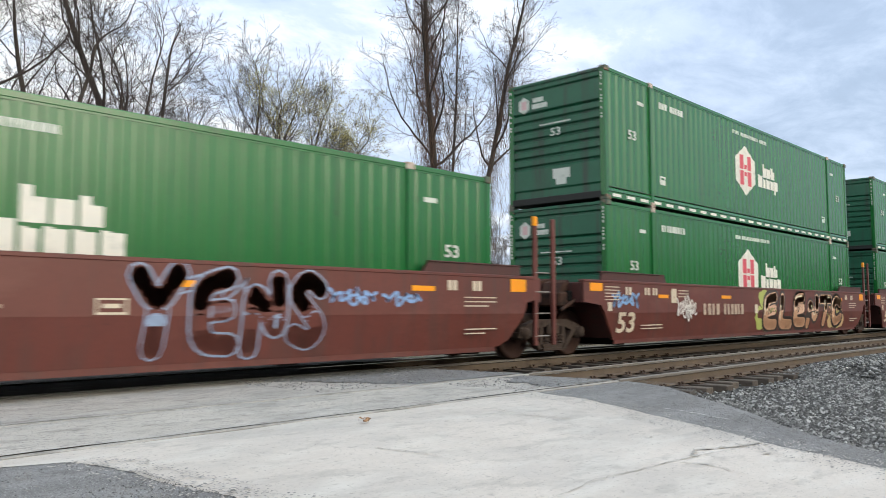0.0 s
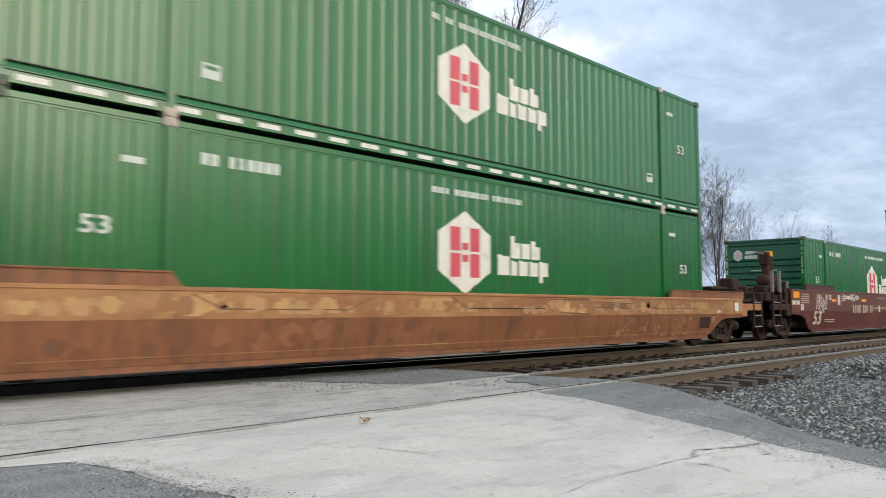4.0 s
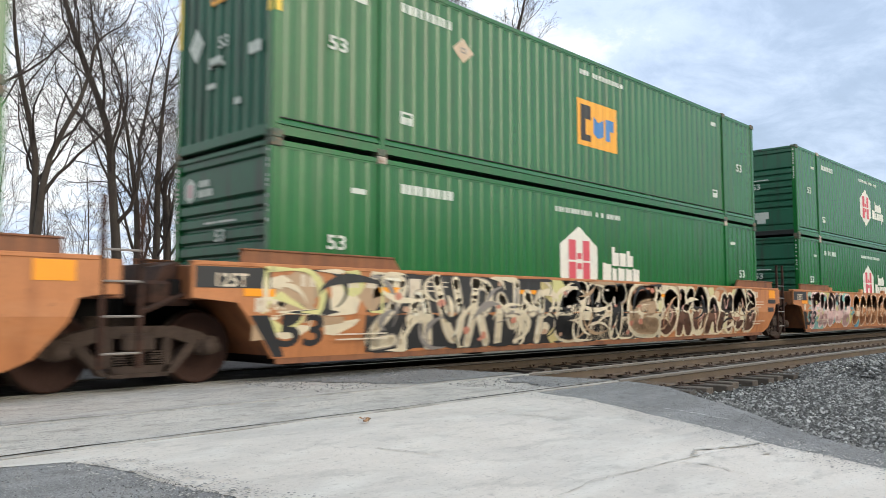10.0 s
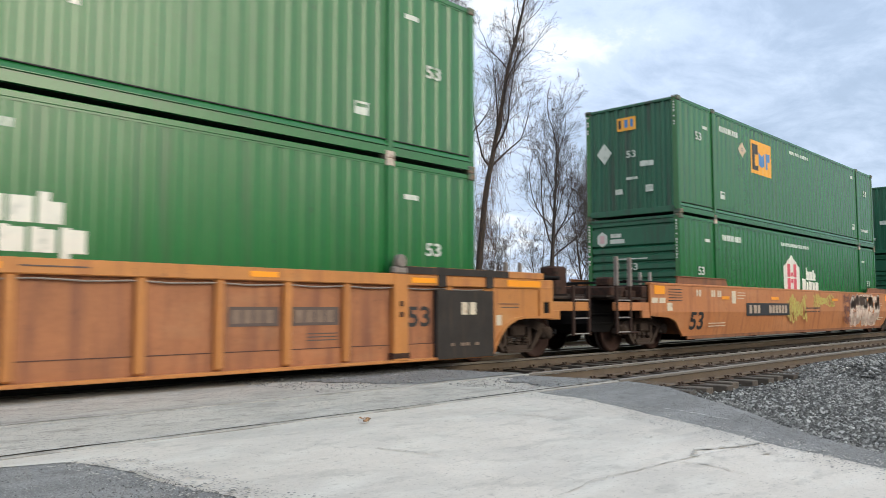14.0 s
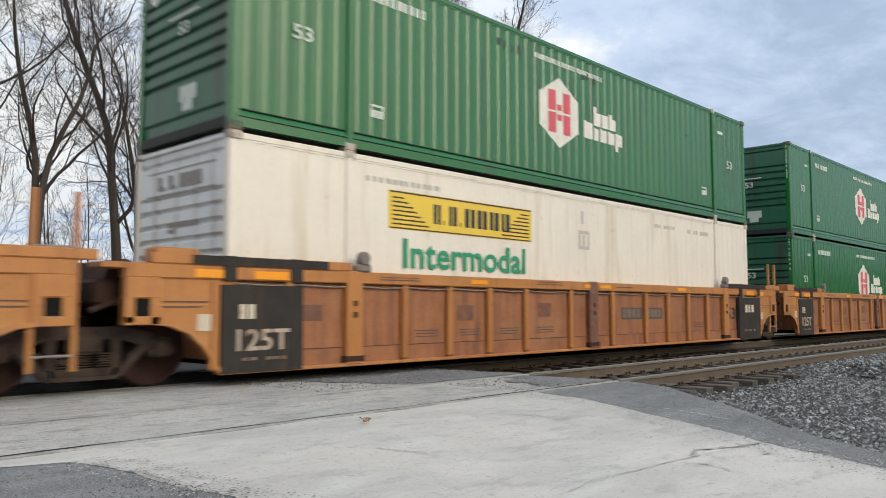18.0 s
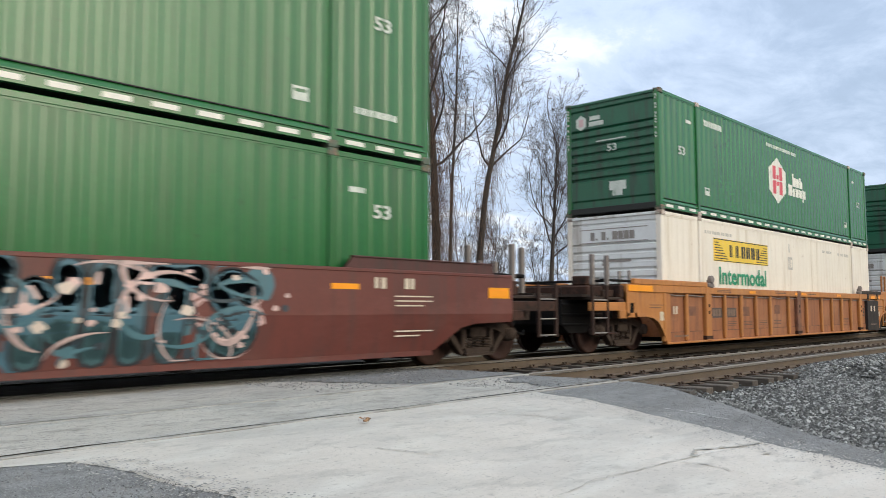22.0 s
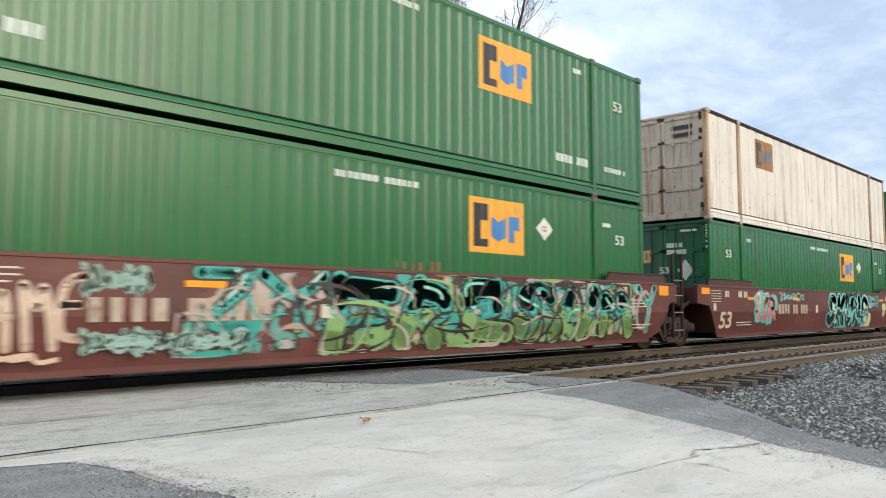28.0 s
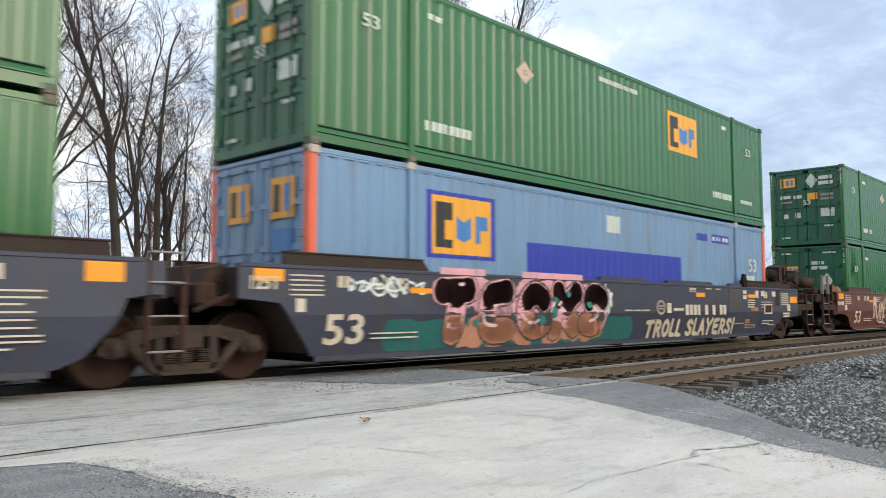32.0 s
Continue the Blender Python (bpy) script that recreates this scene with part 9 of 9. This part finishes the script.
def gravel_strewn(name, count, fn, size, seed, label):
    r = random.Random(seed)
    b = Build()
    for _ in range(count):
        x, y, z = fn(r)
        s = size * r.uniform(0.5, 1.3)
        a = r.uniform(0, 6.28)
        pts = [(x + s * math.cos(a + k * 2.1) * r.uniform(0.7, 1.2), y + s * math.sin(a + k * 2.1) * r.uniform(0.7, 1.2), z) for k in range(3)]
        top = (x + r.uniform(-0.3, 0.3) * s, y + r.uniform(-0.3, 0.3) * s, z + s * r.uniform(0.5, 1.0))
        i = len(b.v)
        b.v += [*pts, top]
        b.f += [(i, i + 1, i + 3), (i + 1, i + 2, i + 3), (i + 2, i, i + 3)]
        b.m += [0, 0, 0]
    tagged(new(name, b.mesh(name, GRIT)), label, "gravel", kind="stuff")


gravel_strewn("gravel", 900, lambda r: (9.2 - 1.9 * r.random() ** 1.2, r.uniform(N1 + 0.12, N2 - 0.12), -0.012), 0.011, 18, "fine gravel strewn over the crossing panel")
gravel_strewn("gravel", 1700, lambda r: (9.2 - 3.6 * r.random() ** 1.3, T1 - 0.1 - (T1 - N2 - 0.3) * r.random() ** 1.3, -0.011), 0.014, 15, "fine gravel strewn between the two tracks")
gravel_strewn("gravel", 5500, lambda r: (lambda y: (lerp_rows(RIGHT_EDGE, y) - 0.05 + r.random() ** 0.7 * (lerp_rows(APRON_EDGE, y) - lerp_rows(RIGHT_EDGE, y) + 0.5), y, road_z(y) - 0.001))(r.uniform(1.2, N1 - 0.2)), 0.0065, 16, "fine gravel on the apron beside the road")
gravel_strewn("gravel", 5500, lambda r: (lambda y: (lerp_rows(LEFT_EDGE, y) + 0.03 - r.random() ** 1.2 * 1.8, y, road_z(y) - 0.004))(r.uniform(2.6, 5.1)), 0.0075, 17, "fine grit on the worn asphalt")

# ties with plates and spikes
TIE_MESH = plain("tie", lambda b: b.box(-0.115, 0.115, -1.3, 1.3, -0.37, -0.185, 0.012), "tie", TIE)
PLATE_MESH = plain("plate", lambda b: b.box(-0.09, 0.09, -0.17, 0.17, -0.187, -0.168, 0.004), "tie_plate", TIE_PLATE)
SPIKE_MESH = plain("spike", lambda b: [(b.box(sx * 0.05 - 0.012, sx * 0.05 + 0.012, sy * 0.095 - 0.012, sy * 0.095 + 0.012, -0.19, -0.13, 0.003), b.box(sx * 0.05 - 0.02, sx * 0.05 + 0.02, sy * 0.085 - 0.022, sy * 0.085 + 0.022, -0.145, -0.125, 0.004))
                                           for sx, sy in ((1, 1), (-1, -1), (1, -1), (-1, 1))], "spike", TIE_PLATE)


def tie_row(yc, xa, xb, ofs, label, seed, detail_to):
    r = random.Random(seed)
    x = xa
    while x < xb:
        jog = r.uniform(-0.10, 0.10)
        t = new("tie", TIE_MESH)
        t.location, t.rotation_euler = (x, yc + jog, r.uniform(-0.008, 0.004)), (0, 0, r.uniform(-0.02, 0.02))
        tagged(t, label, "railway tie", "ties of the track")
        if x < detail_to:
            for s in (-1, 1):
                pl = part("tie_plate", PLATE_MESH, t, at=(0, s * GAUGE / 2 - jog, 0))
                part("spike", SPIKE_MESH, pl)["kind"] = "stuff"
        x += r.uniform(0.5, 0.56)


tie_row((N1 + N2) / 2, CROSS_END + 0.05, 62, 0, "weathered wooden tie of the near track", 21, 30)
tie_row(TRACK_Y, CROSS_END - 0.3, 50, 0, "weathered wooden tie under the train's track", 22, 18)
# ---- trees ----
BARK = surface("grey_brown_bark", (0.062, 0.048, 0.04), 0.95, vary=0.25, scale=4, grain=30, dirt=(0.085, 0.075, 0.06), dirt_amount=0.4, streak=(2, 2, 0.4), bump=0.8, bump_scale=30)
TWIG = surface("bare_twig_bark", (0.05, 0.038, 0.034), 0.95, vary=0.2, scale=3, bump=0)
BUD = surface("young_leaf", (0.30, 0.27, 0.09), 0.7, vary=0.2, scale=3, island=0.4, bump=0)
VINE = surface("dry_vine", (0.11, 0.065, 0.045), 0.95, vary=0.25, scale=3, bump=0)


class Wood:
    """Branches of one tree, kept as lists for two meshes."""

    def __init__(self, seed):
        self.r = random.Random(seed)
        self.parts = {"trunk": ([], []), "crown": ([], [])}
        self.tips = []

    def limb(self, pts, rad, n, kind):
        v, f = self.parts[kind]
        i0 = len(v)
        a = None
        for i, p in enumerate(pts):
            d = (pts[min(i + 1, len(pts) - 1)] - pts[max(i - 1, 0)]).normalized()
            a = d.orthogonal().normalized() if a is None else (a - d * a.dot(d)).normalized()
            c = d.cross(a)
            for k in range(n):
                g = 2 * math.pi * k / n
                q = p + (a * math.cos(g) + c * math.sin(g)) * rad[i]
                v.append((q.x, q.y, q.z))
        for i in range(len(pts) - 1):
            for k in range(n):
                q, q2 = i0 + i * n + k, i0 + i * n + (k + 1) % n
                f.append((q, q2, q2 + n, q + n))

    def stem(self, way, r0, taper):
        """A trunk along (sideways, up) bends, with slight crooks of its own."""
        rr = self.r
        top = way[-1][1]
        count = max(8, int(top / 0.8))
        xs, zs = [q[0] for q in way], [q[1] for q in way]
        dy, pts, rad = 0.0, [], []
        for i in range(count + 1):
            z = top * i / count
            dy += rr.uniform(-0.07, 0.07)
            pts.append(Vector((float(np.interp(z, zs, xs)) + rr.uniform(-0.05, 0.05) * (i > 0), dy, z)))
            rad.append(r0 * (1 - (1 - taper) * (i / count) ** 0.9) * (1.25 if i == 0 else 1.0))
        smooth = [pts[0]] + [(a + b * 2 + c) / 4 for a, b, c in zip(pts, pts[1:], pts[2:])] + [pts[-1]]
        self.limb(smooth, rad, 9 if r0 > 0.1 else 6, "trunk")
        return smooth, rad

    def shoots(self, pts, rad, length, level, depth, count, lo, tilt, curl):
        """Side branches along a branch, set round it in turn."""
        rr = self.r
        n = len(pts) - 1
        g = rr.uniform(0, 6.283)
        for k in range(count):
            u = min(lo + (1 - lo) * (k + rr.random()) / count, 0.999)
            i = int(u * n)
            base = pts[i].lerp(pts[i + 1], u * n - i)
            axis = (pts[i + 1] - pts[i]).normalized()
            side = axis.orthogonal().normalized()
            g += 2.4 + rr.uniform(-0.5, 0.5)
            side.rotate(Matrix.Rotation(g, 3, axis))
            a = rr.uniform(*tilt) * (1 - 0.3 * u if level == 1 else 1)
            d = (axis * math.cos(a) + side * math.sin(a)).normalized()
            ln = length * rr.uniform(0.75, 1.2) * ((1.15 - 0.55 * u) if level == 1 else (1.1 - 0.5 * u))
            self.branch(base, d, ln, max(rad[i] * rr.uniform(0.38, 0.55), 0.0055), level, depth, curl)

    def branch(self, p, d, length, r0, level, depth, curl):
        rr = self.r
        n = (0, 9, 6, 4, 2)[level]
        wob, lift = (0, 0.17, 0.2, 0.2, 0.16)[level], curl * (0, 1.0, 0.5, 0.35, 0.1)[level]
        pts, rad, cur = [p.copy()], [r0], d.normalized()
        for i in range(n):
            cur = (cur + Vector((rr.gauss(0, wob), rr.gauss(0, wob), rr.gauss(0, wob * 0.7) + lift))).normalized()
            pts.append(pts[-1] + cur * (length / n))
            rad.append(max(r0 * (1 - 0.75 * (i + 1) / n), 0.0042))
        self.limb(pts, rad, 5 if r0 > 0.035 else 3, "crown")
        if level >= depth:
            self.tips.append(pts[-1])
            return
        count = {1: int(4 + length * 0.9), 2: int(4 + length * 1.3), 3: 4}[level]
        self.shoots(pts, rad, length * (0.5, 0.5, 0.55, 0.6)[level], level + 1, depth, min(count, 14), 0.2 if level == 1 else 0.12, (0.45, 0.95), curl)
        if level < depth:
            self.branch(pts[-1], cur, length * 0.3, rad[-1], level + 1, depth, curl)


def wood_mesh(name, data, mt):
    me = bpy.data.meshes.new(name)
    v, f = data
    me.from_pydata(v, [], f)
    me.materials.append(mt)
    me.polygons.foreach_set("use_smooth", [True] * len(f))
    return me


def tree(x, y, r0, seed, label, ways, limbs=12, bare=0.3, reach=3.2, tilt=(0.5, 1.0), curl=0.09, depth=4, leaves=0, vines=0, z=-0.85, taper=0.22):
    """A bare tree: one or more stems along their bends, limbs that curve upwards, and fine twigs."""
    w = Wood(seed)
    r = w.r
    ob = thing("tree", label, "tree", "bare trees behind the railway", at=(x, y, z))
    fuzz = Build()
    for way in ways:
        pts, rad = w.stem(way, r0, taper)
        w.shoots(pts, rad, reach, 1, depth, limbs, bare, tilt, curl)
        w.branch(pts[-1], (pts[-1] - pts[-2]).normalized(), reach * 0.6, rad[-1], 2, depth, curl)
        for _ in range(vines):
            u = r.uniform(0.22, 0.86) * (len(pts) - 1)
            i = int(u)
            p = pts[i].lerp(pts[i + 1], u - i)
            a = r.uniform(0, 6.283)
            # a shoot reaches out and then hangs, or stays short against the bark
            hang = r.random() < 0.4
            q = Vector((math.cos(a), math.sin(a), r.uniform(-0.2, 0.5)))
            line = [p + q * rad[i] * 0.7]
            out = r.uniform(0.05, 0.75) if hang else r.uniform(0.02, 0.25)
            line.append(line[0] + q * out)
            for k in range(6 if hang else 3):
                q = Vector((r.gauss(0, 0.28), r.gauss(0, 0.28), -1)).normalized() if hang else (q + Vector((r.gauss(0, 0.5), r.gauss(0, 0.5), -0.4 + r.gauss(0, 0.3)))).normalized()
                line.append(line[-1] + q * r.uniform(0.1, 0.42 if hang else 0.2))
            fuzz.tube(line, r.uniform(0.004, 0.008), 3, caps=False)
    part("trunk", wood_mesh("trunk", w.parts["trunk"], BARK), ob)
    part("crown", wood_mesh("crown", w.parts["crown"], TWIG), ob)
    if vines:
        part("vines", fuzz.mesh("vines", VINE), ob, "dry hanging vines")
    if leaves:
        b = Build()
        lift = sum(t.z for t in w.tips) / len(w.tips)
        tips = [t for t in w.tips if t.z > lift]
        for _ in range(leaves):
            q = Vector((r.gauss(0, 0.1), r.gauss(0, 0.1), r.gauss(0, 0.09))) + r.choice(tips)
            s = r.uniform(0.02, 0.045)
            u = Vector((r.gauss(0, 1), r.gauss(0, 1), r.gauss(0, 1))).normalized() * s
            v2 = u.orthogonal().normalized() * s * 0.6
            b.poly([q - u, q + v2, q + u, q - v2])
        part("young_leaves", b.mesh("young_leaves", BUD), ob, "sparse yellow-green young leaves")
    return ob


BARE = "bare deciduous tree with fine twigs behind the railway"
tree(4.6, 21, 0.16, 301, BARE, [((0, 0), (0.3, 5), (0.7, 9), (1.0, 12))], 12, 0.3, 5.0)
tree(7.3, 22, 0.16, 302, "bare tree with a crooked forked trunk behind the railway", [((0, 0), (0.3, 3.4), (0.35, 6.1), (-0.1, 7.2), (-0.4, 10.0)), ((0.05, 0), (0.3, 3.4), (0.5, 6.0), (1.4, 7.6), (1.7, 9.2))], 7, 0.45, 3.4)
tree(10.25, 23, 0.18, 303, "tall bare tree leaning over its neighbours", [((0, 0), (-0.05, 3.6), (-0.4, 7.4), (-1.15, 9.1), (-1.75, 10.7), (-2.1, 12.0))], 12, 0.3, 5.2, taper=0.3)
tree(11.9, 24, 0.16, 305, "bare tree with a broad fine crown behind the railway", [((0, 0), (0.0, 3.7), (0.1, 7.7), (0.35, 10.2)), ((-0.5, 0), (-0.6, 3.8), (-0.9, 6.4), (-1.3, 8.4))], 10, 0.3, 4.0)
tree(12.25, 24.2, 0.15, 304, "broken bare trunk beside a taller tree", [((0, 0), (0.15, 4.0), (0.0, 5.3))], 6, 0.5, 2.4, taper=0.75)
tree(15.0, 25.3, 0.12, 306, "bare tree leaning among its neighbours", [((0, 0), (0.2, 3.0), (1.1, 6.0), (1.6, 8.8))], 10, 0.25, 3.8)
tree(16.1, 25.5, 0.13, 307, "upright bare tree with a fan of limbs", [((0, 0), (0.1, 4.1), (0.4, 7.1), (0.6, 10.0)), ((0.1, 0), (0.5, 4.0), (1.6, 8.0), (2.2, 9.6))], 11, 0.25, 3.9, (0.4, 0.85))
tree(14.0, 26.5, 0.09, 308, "slender bare tree with a straight stem", [((0, 0), (0.1, 5.0), (0.3, 9.0))], 10, 0.3, 3.4)
tree(17.6, 24.5, 0.14, 309, "tree with yellow-green spring buds behind the railway", [((0, 0), (0.0, 4.6), (-0.5, 7.0), (-0.8, 8.6)), ((0.0, 0), (0.05, 4.7), (0.9, 7.4), (1.5, 9.2)), ((0.05, 0), (0.1, 4.8), (1.8, 6.9), (3.0, 8.2))], 11, 0.42, 3.5, (0.45, 0.9), leaves=14000)
tree(22.6, 28, 0.11, 310, "tree with pale spring buds behind the railway", [((0, 0), (0.2, 5.0), (0.1, 8.5))], 14, 0.3, 3.8, leaves=4000)
tree(24.9, 24, 0.24, 311, "tall tree with a vine-covered trunk behind the railway", [((0, 0), (0.0, 7.2), (-0.5, 13.0), (-0.7, 18.0))], 17, 0.42, 4.8, (0.5, 1.1), vines=1900, taper=0.25)
tree(26.5, 24.6, 0.11, 312, "slender bare tree beside a vine-covered one", [((0, 0), (0.1, 7.5), (0.3, 12.8), (0.5, 16.0))], 15, 0.42, 3.3, (0.4, 0.85), vines=320)
tree(27.3, 24, 0.19, 313, "tall bare tree with a leaning vine-hung trunk", [((0, 0), (0.8, 7.6), (2.3, 12.8), (3.5, 16.0), (4.0, 18.0))], 17, 0.44, 4.6, (0.45, 1.0), vines=1000, taper=0.25)
tree(33.3, 24, 0.17, 314, "bare tree with an open rounded crown", [((0, 0), (0.1, 7.0), (0.4, 10.0))], 17, 0.4, 4.8, (0.5, 1.0), 0.12)
for i, (x, y, h) in enumerate(((38.5, 25, 9.6), (41.5, 26, 10.8), (44.6, 25, 11.8), (48.5, 26, 12.6), (52.5, 26, 12.8), (58.0, 26, 12.0), (66, 27, 9.5), (78, 28, 9.5), (94, 29, 10.0))):
    tree(x, y, 0.1, 320 + i, "bare many-stemmed tree along the railway", [((0, 0), (0.2, h * 0.5), (0.4 + 0.3 * (i % 3), h * 0.86)), ((0.1, 0), (-0.8, h * 0.5), (-1.3, h * 0.76))], 14 if x < 60 else 11, 0.24, 4.3, (0.4, 0.85), 0.14, depth=4 if x < 60 else 3)
for i, (x, y, h) in enumerate(((28.1, 25.4, 5.6), (29.9, 24.6, 5.2), (31.5, 26.6, 6.0), (34.5, 25.6, 6.0), (36.2, 25.4, 6.6))):
    tree(x, y, 0.055, 420 + i, "thin branching tree crowded among its neighbours", [((0, 0), (0.15 * (i % 3 - 1), h * 0.5), (0.5 * (i % 3 - 1), h * 0.85))], 11, 0.18, 2.2, (0.4, 0.9))
for i, (x, y, h) in enumerate(((4.2, 26, 6), (6.7, 27, 6.5), (8.3, 28, 7), (9.2, 25, 5.5), (11.0, 27, 6.5), (12.9, 26.5, 6), (13.4, 28, 7.5), (14.4, 25, 5), (15.7, 28, 7), (17.2, 28, 6.5), (18.9, 27, 6), (20.2, 26, 5.5), (21.6, 27, 6.5), (28.9, 26, 6.5), (31.0, 27, 6.5), (5.9, 24, 5), (7.8, 26, 6), (8.8, 22.5, 4), (9.7, 27, 6.5), (13.4, 23.5, 4.5), (15.2, 23, 4), (19.6, 23.5, 5), (20.9, 24, 5.6), (22.6, 25, 5.5), (23.6, 27, 6), (30.5, 25, 6), (35.5, 26, 7))):
    tree(x, y, 0.04, 360 + i, "thin bare sapling under the taller trees", [((0, 0), (0.1 * (i % 3 - 1), h * 0.5), (0.35 * (i % 3 - 1), h))], 10, 0.2, 2.2, (0.4, 0.9), depth=3)


def dry_grass():
    """A strip of dead grass beyond the far siding."""
    r = random.Random(9)
    b = Build()
    for _ in range(8000):
        x, y = r.uniform(0, 70), r.uniform(18.6, 21.5)
        h, a, lean = r.uniform(0.08, 0.32), r.uniform(0, 6.28), r.uniform(-0.15, 0.15)
        z = -0.64
        dx, dy = 0.012 * math.cos(a), 0.012 * math.sin(a)
        b.poly([(x - dx, y - dy, z), (x + dx, y + dy, z), (x + lean, y + lean * 0.5, z + h)])
    tagged(new("dry_grass", b.mesh("dry_grass", surface("dead_grass", (0.36, 0.29, 0.19), 0.9, vary=0.2, island=0.4, bump=0))), "pale dead grass beyond the far siding", "grass", kind="stuff")


dry_grass()


def motions():
    """The train runs along its track; every car and container keeps its place in it, and the wheels roll."""
    times = [0.0, 1.0, 2.0, 3.0, 4.0, 5.0, 6.0, 7.0, 8.0, 9.0, 10.0, 11.0, 12.0, 13.0, 14.0, 15.0, 16.0, 17.0, 18.0, 19.0, 20.0, 21.0, 22.0, 23.0, 24.0, 25.0, 26.0, 27.0, 28.0, 29.0, 30.0, 31.0, 32.0]
    for ob in CARS + BOXES:
        z = ob.location.z
        walk(ob, [(t, pose(ob["x0"] + travel(t), TRACK_Y, z)) for t in times])
    turns = [2 * i / FPS for i in range(481)]
    for w, x in WHEELS:
        walk(w, [(t, pose(x, 0, WHEEL_R + 0.004, 0, math.degrees(travel(t) / WHEEL_R), 0)) for t in turns])


motions()
